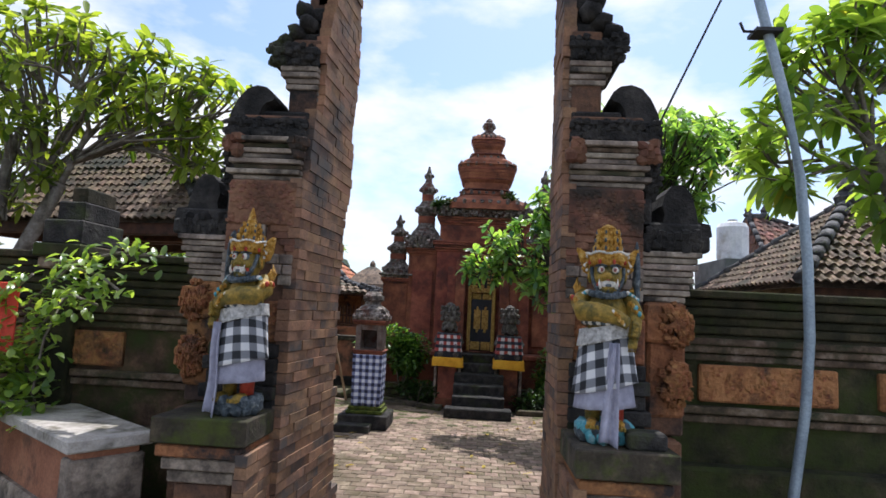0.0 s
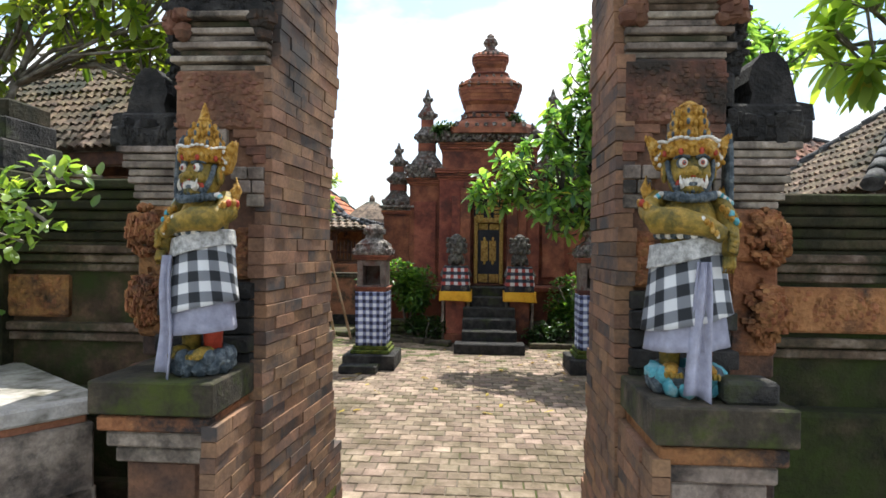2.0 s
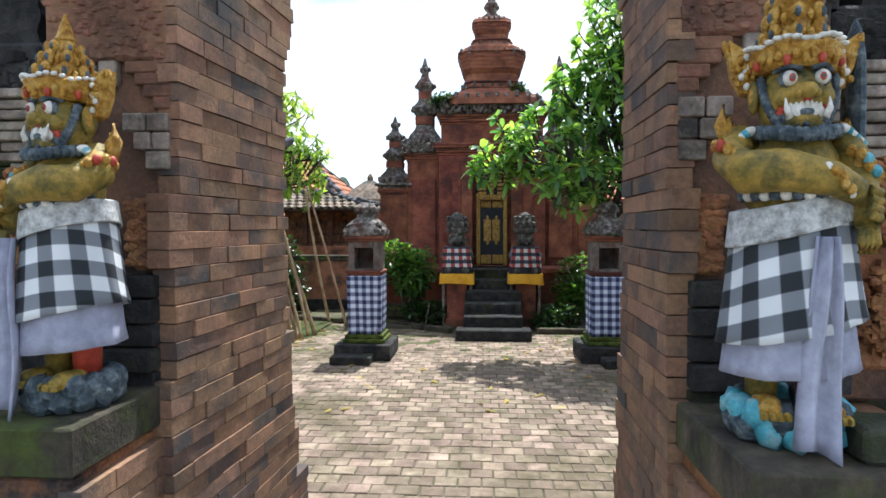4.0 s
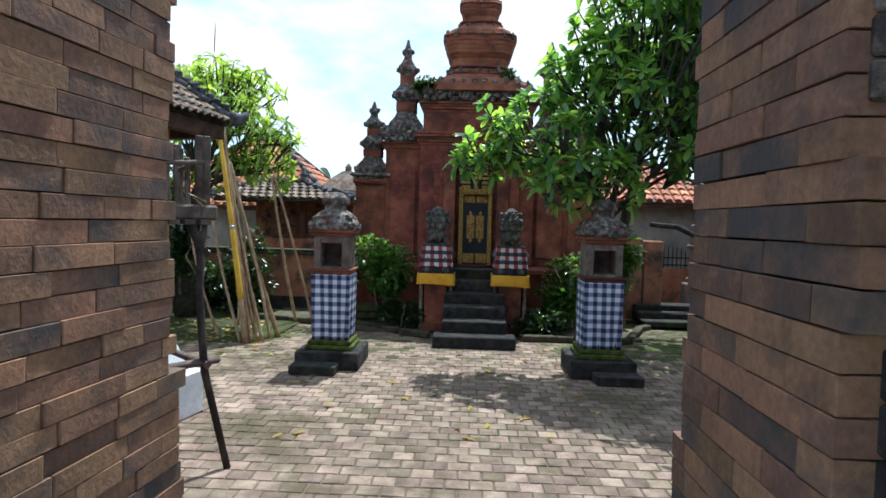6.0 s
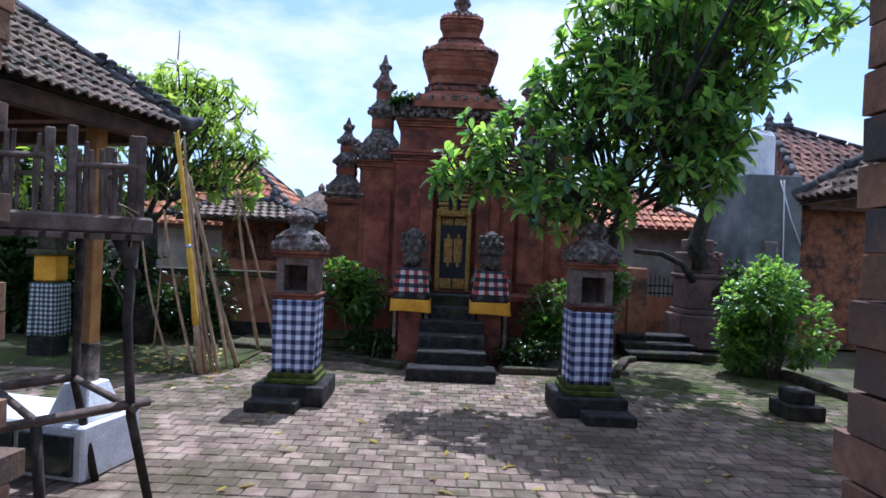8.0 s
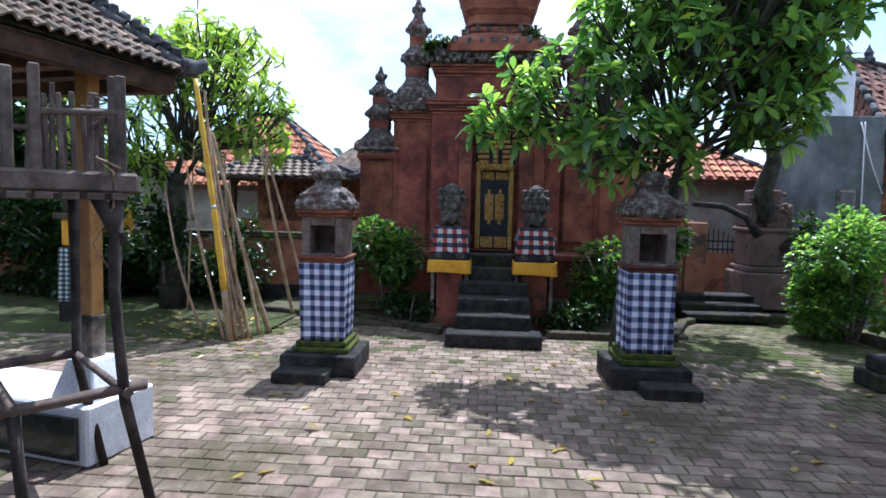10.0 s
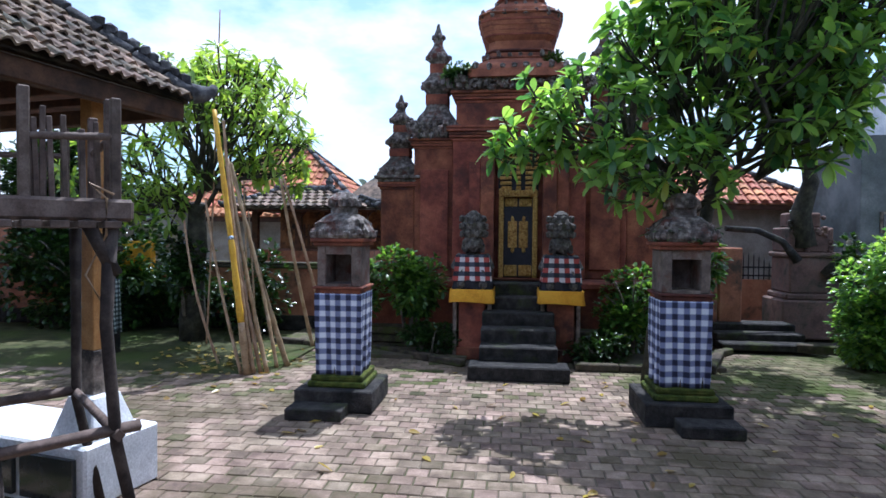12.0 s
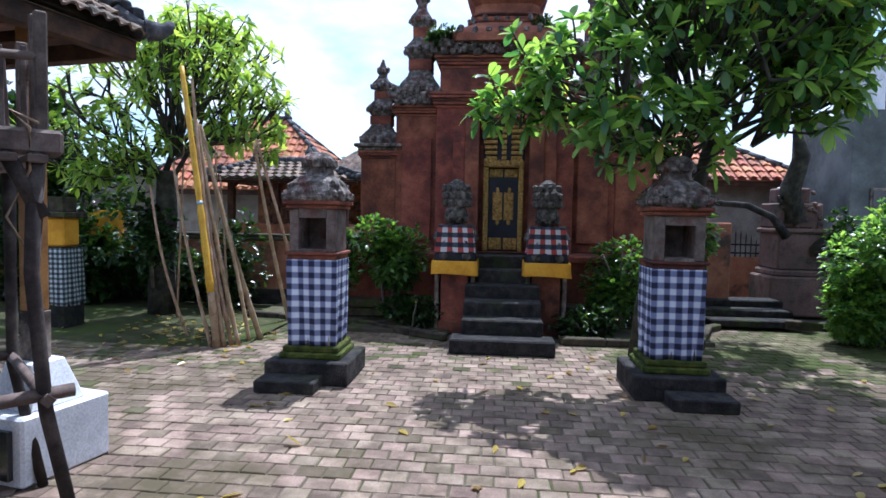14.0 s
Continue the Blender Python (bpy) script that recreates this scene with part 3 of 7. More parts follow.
    slab(bm, 0.012, 0.50, 2.92, 3.93, 2.66, 2.72, 0.012)
    slab(bm, 0.012, 0.46, 2.95, 3.9, 2.72, 2.78, 0.012)
    slab(bm, 0.012, 0.30, 3.0, 3.86, 2.78, 2.83, 0.012)
    for q in range(110):
        u = rng.uniform(0.02, 0.5)
        blob(bm, (X(u, 2.94), Y(2.925 + rng.uniform(0, 0.02)), rng.uniform(2.66, 2.77)), (0.02, 0.014, 0.016), 0, 6, 4, rough=0.4)
    part("cornice_top", bm, M["black_stone"], top)
    # curled wing
    bm = bmesh.new()
    wing = [(0.34, 2.70), (0.33, 2.78), (0.315, 2.84), (0.29, 2.875), (0.255, 2.885), (0.235, 2.90), (0.25, 2.935), (0.29, 2.965), (0.35, 2.975), (0.41, 2.955), (0.46, 2.90), (0.50, 2.82), (0.52, 2.72), (0.53, 2.62), (0.52, 2.56), (0.505, 2.5), (0.51, 2.44), (0.49, 2.37), (0.44, 2.36), (0.42, 2.7)]
    prism(bm, [(X(u, 3.0), z) for u, z in wing], Y(3.0), Y(3.0) + 0.26)
    for q in range(40):
        u, z = rng.uniform(0.36, 0.52), rng.uniform(2.4, 2.66)
        blob(bm, (X(u, 3.0), Y(2.995), z), (0.02, 0.014, 0.016), 0, 6, 4, rough=0.4)
    part("wing", bm, M["black_stone"], top, "blackened curled side wing")
    # upper tier
    for i in range(9):
        bm = bmesh.new()
        z0 = 2.82 + i * 0.034
        o = 0.012 * (i % 2) + 0.014 * max(0, i - 3)
        slab(bm, 0.012, 0.18 + o, 3.16 - o, 3.86 + o * 0.5, z0 + 0.002, z0 + 0.031, 0.004)
        part("tier_course", bm, M["grey_stone"], top)
    bm = bmesh.new()
    slab(bm, 0.012, 0.31, 3.1, 3.92, 3.125, 3.22, 0.012)
    slab(bm, 0.012, 0.33, 3.08, 3.94, 3.19, 3.24, 0.012)
    slab(bm, 0.012, 0.22, 3.2, 3.92, 3.24, 3.36, 0.012)
    for q in range(120):
        blob(bm, (X(rng.uniform(0.02, 0.33), 3.1), Y(rng.uniform(3.07, 3.2)), rng.uniform(3.13, 3.26)), (0.022, 0.018, 0.022), 0, 6, 4, rough=0.4)
    for u, z in ((0.30, 3.26), (0.26, 3.30), (0.20, 3.36), (0.13, 3.42), (0.16, 3.5)):
        blob(bm, (X(u, 3.2), Y(3.22), z), (0.06, 0.08, 0.055), 0, 8, 5, rough=0.4)
    for i in range(6):
        slab(bm, 0.012, 0.17 - 0.02 * i, 3.3 + 0.02 * i, 3.9, 3.36 + 0.11 * i, 3.46 + 0.11 * i, 0.012)
    part("crown", bm, M["black_stone"], top, "blackened carved crown")
    # shoulder beside the main body
    for i in range(8):
        bm = bmesh.new()
        z0 = 1.86 + i * 0.032
        o = 0.012 * (i % 2) + 0.009 * i
        slab(bm, 0.36, 0.66 + o, 3.02 - o, 3.7, z0 + 0.002, z0 + 0.029, 0.004)
        part("shoulder_course", bm, M["grey_stone"], top)
    bm = bmesh.new()
    slab(bm, 0.36, 0.78, 2.96, 3.72, 2.115, 2.2, 0.012)
    slab(bm, 0.40, 0.74, 2.98, 3.70, 2.2, 2.26, 0.012)
    slab(bm, 0.405, 0.47, 2.98, 3.6, 2.2, 2.38, 0.012)
    wing2 = [(0.52, 2.2), (0.545, 2.30), (0.53, 2.35), (0.545, 2.41), (0.585, 2.455), (0.64, 2.46), (0.685, 2.42), (0.71, 2.34), (0.725, 2.27), (0.79, 2.26), (0.80, 2.2)]
    prism(bm, [(X(u, 3.0), z) for u, z in wing2], Y(3.02), Y(3.02) + 0.24)
    for q in range(40):
        blob(bm, (X(rng.uniform(0.4, 0.72), 3.0), Y(2.98), rng.uniform(2.12, 2.22)), (0.03, 0.03, 0.03), 0, 6, 4, rough=0.4)
    part("shoulder_wing", bm, M["black_stone"], top)
    bm = bmesh.new()
    slab(bm, 0.44, 0.60, 2.98, 3.2, 1.66, 1.86, 0.015)
    slab(bm, 0.46, 0.66, 3.0, 3.2, 1.3, 1.66, 0.015)
    for k in range(150):
        # leaf scrolls in two bosses, chipped and close together
        up = k % 2
        a, d = rng.uniform(0, 6.28), rng.uniform(0, 1) ** 0.6
        u, z = 0.60 + 0.085 * d * math.cos(a), (1.76 if up else 1.47) + 0.11 * d * math.sin(a)
        blob(bm, (X(u, 3.0), Y(2.99) - 0.05 * (1 - d * d), z), (0.022, 0.024, 0.015), 0, 6, 4)
        blob(bm, (X(u + 0.012, 3.0), Y(2.99) - 0.05 * (1 - d * d), z - 0.012), (0.012, 0.03, 0.02), 0, 6, 4)
    for k in range(7):
        a = 0.5 + 0.9 * k
        prism(bm, [(X(0.60 + 0.05 * math.cos(a), 3), 1.47 + 0.06 * math.sin(a)), (X(0.60 + 0.10 * math.cos(a + 0.3), 3), 1.47 + 0.13 * math.sin(a + 0.3)), (X(0.60 + 0.05 * math.cos(a + 0.5), 3), 1.47 + 0.06 * math.sin(a + 0.5))], Y(2.96), Y(3.0) + 0.02)
    part("side_carving", bm, M["orange_brick"], top, "weathered orange carved corner mask")
    # face towards the passage, brick by brick
    z = 0.0
    row = 0
    verts, faces = [], []
    while z < 3.86:
        h = 0.054 if z < 2.4 else 0.06
        if z < 1.2:
            y0, y1 = 2.72 + 0.08 * (z > 0.5), 3.92 + 0.16 * (z < 0.55) + 0.06 * (z < 0.8)
        elif z < 1.55:
            y0, y1 = 2.83, 3.86
        elif z < 1.77:
            y0, y1 = 2.80, 3.84
        elif z < 2.4:
            y0, y1 = 2.87 - 0.01 * (z > 2.1), 3.84 + 0.1 * max(0, z - 2.1)
        elif z < 2.82:
            y0, y1 = 2.95 + 0.15 * (z - 2.4), 3.95
        elif z < 3.1:
            y0, y1 = 3.15, 3.88 + 0.15 * (z - 2.8)
        else:
            y0, y1 = 3.12 + 0.45 * max(0, z - 3.2), 3.97 - 0.05 * (z - 3.1)
        y0, y1 = Y(y0), Y(y1) + rng.uniform(-0.02, 0.02)
        y = y0
        first = True
        while y < y1 - 0.03:
            ln = rng.uniform(0.15, 0.27)
            if first and row % 2:
                ln *= 0.55
            first = False
            if y1 - (y + ln) < 0.07:
                ln = y1 - y
            pick = MOSSY if z < 0.42 and rng.random() < 0.85 - 1.6 * z else BRICK
            yc = y + ln / 2
            loc = (X(0.012 + rng.uniform(-0.004, 0.004), GATE_Y0) + askew * (yc - y_front), yc, z + h / 2)
            siz = (0.07, ln - 0.002, h - rng.uniform(0.0015, 0.0035))
            rot = (0, rng.uniform(-0.03, 0.03), -math.atan(askew) + rng.uniform(-0.012, 0.012))
            if 0.2 < z < 2.3 or pick is MOSSY:
                ob = new("brick", pick)
                ob.parent = top
                ob.location, ob.scale, ob.rotation_euler = loc, siz, rot
            else:
                m = Matrix.Translation(loc) @ Euler(rot).to_matrix().to_4x4() @ Matrix.Diagonal((*siz, 1))
                k = len(verts)
                verts.extend((m @ v.co)[:] for v in BRICK.vertices)
                faces.extend(tuple(k + i for i in p.vertices) for p in BRICK.polygons)
            y += ln
        z += h
        row += 1
    rest = bpy.data.meshes.new("brick_field")
    rest.from_pydata(verts, [], faces)
    rest.materials.append(M["brick"])
    ob = new("brick_field", rest)
    ob.parent = top
    ob["kind"] = "stuff"
    return top


def gate_pedestal(x0, x1, y0, y1, zt, inner, label):
    """The stepped stone pedestal in front of the gate."""
    top = thing("statue_pedestal", label, "pedestal", "pedestals of the gate statues")
    bm = bmesh.new()
    box(bm, x0, x1, y0, y1, zt - 0.115, zt, 0.006)
    part("top_slab", bm, M["moss_stone"], top, "damp dark brown stone slab")
    for i in range(3):
        bm = bmesh.new()
        e = 0.02 + 0.022 * i
        box(bm, x0 + e, x1 - e, y0 + e, y1, zt - 0.125 - 0.06 * (i + 1) + 0.008, zt - 0.125 - 0.06 * i, 0.006)
        part("band", bm, M["grey_stone"] if i else M["orange_brick"], top)
    bm = bmesh.new()
    box(bm, x0 + 0.09, x1 - 0.09, y0 + 0.09, y1, 0.3, zt - 0.3, 0.01)
    part("shaft", bm, M["brick_core"], top)
    bm = bmesh.new()
    box(bm, x0 - 0.02, x1 + 0.02, y0 - 0.02, y1, 0.0, 0.32, 0.02)
    part("foot", bm, M["black_stone"], top)
    # bricks on the flank towards the passage
    rr = random.Random(int(zt * 100))
    xf = x1 - 0.02 if inner > 0 else x0 + 0.02
    for row in range(int((zt - 0.12) / 0.054)):
        y = y0 + 0.012
        while y < y1 - 0.03:
            ln = rr.uniform(0.13, 0.24) * (0.6 if row % 2 and y < y0 + 0.02 else 1.0)
            ln = y1 - y if y1 - (y + ln) < 0.07 else ln
            z = 0.002 + row * 0.054
            ob = new("brick", MOSSY if z < 0.4 and rr.random() < 0.8 - 1.6 * z else BRICK)
            ob.parent = top
            ob.location = (xf + rr.uniform(-0.004, 0.004), y + ln / 2, z + 0.027)
            ob.scale = (0.055, ln - 0.002, 0.0515)
            ob.rotation_euler = (0, rr.uniform(-0.02, 0.02), rr.uniform(-0.012, 0.012))
            y += ln
    return top


def banded_wall(name, x0, x1, y, label, top_z, rng, body="wall_brick", cap="moss_stone"):
    """Enclosing wall with mouldings, a carved frieze and a dark stepped coping."""
    w = thing(name, label, "wall", kind="structure")
    bm = bmesh.new()
    box(bm, x0, x1, y, y + 0.35, 0.0, top_z - 0.1)
    part("wall_body", bm, M[body], w)
    bm = bmesh.new()
    for i in range(7):
        e = 0.012 * i if i % 2 else 0.02 * i
        box(bm, x0, x1, y - 0.03 - e * 0.5, y + 0.38, top_z - 0.34 + 0.05 * i, top_z - 0.295 + 0.05 * i, 0.008)
    part("coping", bm, M[cap], w, "blackened mossy stepped coping")
    bm = bmesh.new()
    for i in range(3):
        box(bm, x0, x1, y - 0.02 - 0.016 * i, y + 0.1, 1.56 + 0.045 * i, 1.597 + 0.045 * i, 0.006)
    for i in range(2):
        box(bm, x0, x1, y - 0.05 + 0.02 * i, y + 0.1, 1.27 - 0.05 * i, 1.31 - 0.05 * i, 0.006)
    part("moulding", bm, M["stained_stone"], w)
    bm = bmesh.new()
    s = x0 + 0.2
    while s < x1 - 0.5:
        e = min(s + 0.75, x1 - 0.1)
        box(bm, s, e, y - 0.035, y + 0.1, 1.335, 1.54, 0.01)
        carve(bm, s + 0.03, e - 0.03, 1.35, 1.53, y - 0.03, rng, 130, 0.018, 0.010)
        s = e + 0.22
    part("frieze", bm, M["orange_brick"], w, "carved orange brick frieze panels")
    bm = bmesh.new()
    box(bm, x0, x1, y - 0.12, y + 0.1, 0.0, 1.0, 0.02)
    box(bm, x0, x1, y - 0.2, y + 0.1, 0.0, 0.6, 0.02)
    part("wall_base", bm, M[body], w)
    return w


BRICK = unit_brick()
BRICK.materials.append(M["brick"])
MOSSY = unit_brick()
MOSSY.materials.append(M["moss_brick"])
gate_half(-1, -1.015, 2.94, 0.83, 0.085, "tall split gate half of brown brick with blackened carved tiers")
gate_half(1, 0.39, 2.84, 0.56, 0.0, "tall split gate half of brown brick with curled black wing")
gate_pedestal(-1.47, -1.03, 2.55, 3.0, 1.23, 1, "stepped stone pedestal with a mossy slab")
gate_pedestal(0.385, 0.80, 2.38, 2.95, 1.24, -1, "stepped stone pedestal with a damp dark slab")
rng = random.Random(3)
banded_wall("wall_west", -6.0, -1.66, 3.42, "long brick wall with carved frieze and dark coping", 2.0, rng, "wall_brick", "moss_wall")
pier = thing("wall_pier", "dark mossy brick pier rising from the wall", "pier", kind="structure")
for i, (e, z0, z1, mt) in enumerate(((0.0, 0.0, 1.9, "moss_wall"), (0.03, 1.9, 1.97, "stained_stone"), (0.06, 1.97, 2.05, "moss_wall"), (0.02, 2.05, 2.2, "black_stone"), (-0.04, 2.2, 2.32, "black_stone"), (-0.1, 2.32, 2.42, "moss_wall"))):
    bm = bmesh.new()
    box(bm, -2.66 - e * 0.6, -2.44 + e * 0.6, 3.34 - e, 3.75, z0, z1, 0.01)
    part("pier_block", bm, M[mt], pier)
banded_wall("wall_east", 1.02, 6.0, 3.4, "long brick wall with orange frieze and mossy coping", 1.95, rng, "moss_wall", "moss_wall")

# ---- the tower gate at the back ----
CX = 0.03
def courses(parent, mat, x0, x1, y0, y1, z0, n, dz, out, bev=0.008):
    """Cornice of n courses, each a part, each further out."""
    for i in range(n):
        bm = bmesh.new()
        o = out * (i + 1) / n + (0.012 if i % 2 else 0)
        box(bm, x0 - o, x1 + o, y0 - o, y1 + o, z0 + dz * i, z0 + dz * (i + 1) - 0.004, bev)
        part("course", bm, mat, parent)


def tiered(bm, x0, x1, y0, y1, z0, n, dz, out, mi=0, bev=0.008):
    """Cornice of n courses, each further out."""
    for i in range(n):
        o = out * (i + 1) / n + (0.012 if i % 2 else 0)
        box(bm, x0 - o, x1 + o, y0 - o, y1 + o, z0 + dz * i, z0 + dz * (i + 1) - 0.004, bev, mi)


def pinnacle(parent, cx, cy, r, z0, z1):
    """Stacked, shrinking crown with lichen carving and a small finial."""
    bm = bmesh.new()
    h = z1 - z0
    lathe(bm, cx, cy, [(r, z0), (r * 1.05, z0 + 0.06 * h), (r * 0.9, z0 + 0.13 * h), (r * 0.62, z0 + 0.2 * h), (r * 0.5, z0 + 0.26 * h), (r * 0.48, z0 + 0.34 * h), (r * 0.7, z0 + 0.40 * h), (r * 0.72, z0 + 0.44 * h), (r * 0.42, z0 + 0.52 * h), (r * 0.33, z0 + 0.56 * h), (r * 0.33, z0 + 0.62 * h), (r * 0.52, z0 + 0.68 * h), (r * 0.5, z0 + 0.71 * h), (r * 0.26, z0 + 0.78 * h), (r * 0.2, z0 + 0.82 * h), (r * 0.24, z0 + 0.88 * h), (r * 0.14, z0 + 0.93 * h), (r * 0.05, z1)], 12, 0, 0.75)
    rr = random.Random(int(cx * 100) + 7)
    for zf, rf, k in ((0.08, 1.0, 18), (0.43, 0.7, 12), (0.69, 0.5, 9), (0.87, 0.24, 5)):
        for q in range(k):
            a = 2 * math.pi * q / k
            blob(bm, (cx + r * rf * 1.08 * math.cos(a), cy + r * rf * 1.08 * math.sin(a), z0 + zf * h + rr.uniform(-0.01, 0.02)), (r * 0.13, r * 0.13, 0.05), 0, 6, 4, rough=0.4)
    part("pinnacle", bm, M["tower_stone"], parent, "lichen-grey carved stacked pinnacle")
    for rf, a, b in ((0.55, 0.255, 0.345), (0.38, 0.545, 0.625)):
        bm = bmesh.new()
        lathe(bm, cx, cy, [(r * rf, z0 + a * h), (r * rf, z0 + b * h)], 12, 0, 0.9)
        part("pinnacle_band", bm, M["red_brick"], parent)


def tower():
    t = thing("tower_gate", "tall red brick temple gate with tiered grey-crowned roof", "gate")
    c = CX
    bm = bmesh.new()
    box(bm, c - 2.5, c + 2.5, 11.95, 14.5, 0.0, 0.96, 0.02)
    box(bm, c - 2.55, c + 2.55, 11.9, 14.5, 0.86, 0.955, 0.015)
    part("platform", bm, M["red_brick"], t)
    # body with a door recess
    blocks = [(c - 0.36, c + 0.36, 12.62, 14.2, 0.96, 3.2), (c - 0.5, c + 0.5, 12.38, 12.5, 2.86, 2.98), (c - 0.95, c + 0.95, 12.55, 14.2, 3.24, 3.6)]
    for s in (-1, 1):
        blocks += [(*sorted((c + s * 0.36, c + s * 0.99)), 12.5, 14.2, 0.96, 3.2), (*sorted((c + s * 0.36, c + s * 0.56)), 12.36, 12.5, 0.96, 2.85), (*sorted((c + s * 0.56, c + s * 0.74)), 12.43, 12.5, 0.96, 2.7)]
    for q in blocks:
        bm = bmesh.new()
        box(bm, *q, 0.012)
        part("body_block", bm, M["red_brick"], t)
    courses(t, M["red_brick"], c - 0.99, c + 0.99, 12.5, 14.2, 3.02, 5, 0.045, 0.10)
    courses(t, M["red_brick"], c - 0.93, c + 0.93, 12.57, 14.1, 3.6, 4, 0.045, 0.09)
    # side wings
    for s in (-1, 1):
        bm = bmesh.new()
        a, b = sorted((c + s * 0.99, c + s * 1.6))
        box(bm, a, b, 12.62, 14.0, 0.96, 2.96, 0.015)
        a2, b2 = sorted((c + s * 1.06, c + s * 1.5))
        box(bm, a2, b2, 12.57, 12.62, 1.1, 2.6, 0.01)
        part("side_wing", bm, M["red_brick"], t)
        courses(t, M["red_brick"], a, b, 12.62, 14.0, 2.92, 4, 0.04, 0.07)
        bm = bmesh.new()
        tiered(bm, a, b, 12.62, 14.0, 3.08, 3, 0.05, 0.10)
        rr = random.Random(21 + s)
        for q in range(70):
            blob(bm, (rr.uniform(a - 0.1, b + 0.1), 12.53, rr.uniform(3.1, 3.32)), (0.045, 0.05, 0.05), 0, 6, 4, rough=0.4)
        part("wing_cornice", bm, M["tower_stone"], t, "lichen-grey carved cornice")
        pinnacle(t, c + s * 1.30, 13.1, 0.33, 3.22, 4.98)
        bm = bmesh.new()
        a, b = sorted((c + s * 1.6, c + s * 2.13))
        box(bm, a, b, 12.66, 13.6, 0.0, 2.36, 0.015)
        part("end_pillar", bm, M["red_brick"], t)
        courses(t, M["red_brick"], a, b, 12.66, 13.6, 2.3, 3, 0.04, 0.05)
        bm = bmesh.new()
        tiered(bm, a, b, 12.66, 13.6, 2.42, 2, 0.05, 0.08)
        part("pillar_cap", bm, M["tower_stone"], t)
        pinnacle(t, c + s * 1.88, 13.0, 0.30, 2.5, 3.84)
    # upper cornice with carving and weeds
    bm = bmesh.new()
    tiered(bm, c - 0.97, c + 0.97, 12.55, 14.1, 3.78, 3, 0.055, 0.1)
    rr = random.Random(8)
    for q in range(120):
        blob(bm, (rr.uniform(c - 1.08, c + 1.08), 12.44, rr.uniform(3.80, 3.98)), (0.05, 0.05, 0.05), 0, 6, 4, rough=0.4)
    part("upper_cornice", bm, M["tower_stone"], t, "grey carved cornice with weeds")
    bm = bmesh.new()
    lathe(bm, c, 13.3, [(0.98, 3.94), (0.95, 4.06), (0.85, 4.16), (0.66, 4.26), (0.56, 4.32), (0.56, 4.40), (0.50, 4.42), (0.50, 4.60), (0.56, 4.66), (0.62, 4.84), (0.64, 4.98), (0.58, 5.02), (0.55, 5.10), (0.40, 5.2), (0.36, 5.24), (0.36, 5.28), (0.30, 5.3), (0.29, 5.40), (0.33, 5.46), (0.36, 5.6), (0.35, 5.68), (0.28, 5.74)], 24, 0, 0.8)
    part("tiered_roof", bm, M["red_brick"], t, "tiered red brick roof")
    for z0, r in ((4.30, 0.58), (4.42, 0.54), (4.97, 0.65), (5.26, 0.37), (5.60, 0.37)):
        bm = bmesh.new()
        lathe(bm, c, 13.3, [(r, z0), (r + 0.02, z0 + 0.02), (r, z0 + 0.045)], 24, 0, 0.8)
        part("roof_band", bm, M["red_brick"], t)
    for z0, r in ((4.66, 0.555), (4.73, 0.575), (4.80, 0.60), (4.87, 0.618), (5.47, 0.325), (5.53, 0.34)):
        bm = bmesh.new()
        lathe(bm, c, 13.3, [(r, z0), (r + 0.016, z0 + 0.012), (r + 0.016, z0 + 0.04), (r, z0 + 0.05)], 24, 0, 0.8)
        part("roof_band", bm, M["red_brick"], t)
    for z0, r, n, s in ((5.0, 0.62, 26, 0.05), (4.36, 0.57, 24, 0.045), (5.2, 0.4, 18, 0.035), (4.1, 0.92, 34, 0.05)):
        bm = bmesh.new()
        for q in range(n):
            a = 2 * math.pi * q / n
            k = (abs(math.cos(a)) ** 5 + abs(math.sin(a)) ** 5) ** -0.2
            blob(bm, (c + r * k * math.cos(a), 13.3 + r * k * math.sin(a), z0 + rr.uniform(-0.015, 0.015)), (s, s, s * (1.5 if k > 1.08 else 0.9)), 0, 6, 4, rough=0.4)
        part("rim_carving", bm, M["tower_stone"], t, "lichen-grey carved rim")
    bm = bmesh.new()
    lathe(bm, c, 13.3, [(0.15, 5.72), (0.15, 5.84), (0.10, 5.86), (0.10, 5.92), (0.14, 5.98), (0.13, 6.06), (0.07, 6.1), (0.08, 6.14), (0.02, 6.2)], 12, 0, 0.4)
    for q in range(22):
        a = 2 * math.pi * q / 22
        blob(bm, (c + 0.36 * math.cos(a), 13.3 + 0.36 * math.sin(a), 5.7), (0.035, 0.035, 0.05), 0, 6, 4)
    for q in range(10):
        a = 2 * math.pi * q / 10
        blob(bm, (c + 0.13 * math.cos(a), 13.3 + 0.13 * math.sin(a), 6.0), (0.03, 0.03, 0.05), 0, 6, 4)
    part("finial", bm, M["tower_stone"], t, "grey lotus-shaped finial")
    # door
    bm = bmesh.new()
    box(bm, c - 0.215, c + 0.215, 12.56, 12.6, 0.97, 2.16, 0.004)
    leaf = part("door", bm, M["black_paint"], t, "black double door with gilded carving")
    bm = bmesh.new()
    for s in (-1, 1):
        a, b = sorted((c + s * 0.215, c + s * 0.29))
        box(bm, a, b, 12.48, 12.6, 0.97, 2.18, 0.012)
    box(bm, c - 0.29, c + 0.29, 12.48, 12.6, 2.18, 2.28, 0.012)
    carve(bm, c - 0.27, c + 0.27, 2.19, 2.28, 12.48, rr, 40, 0.025, 0.02)
    part("door_frame", bm, M["gold"], t, "carved gilt door frame")
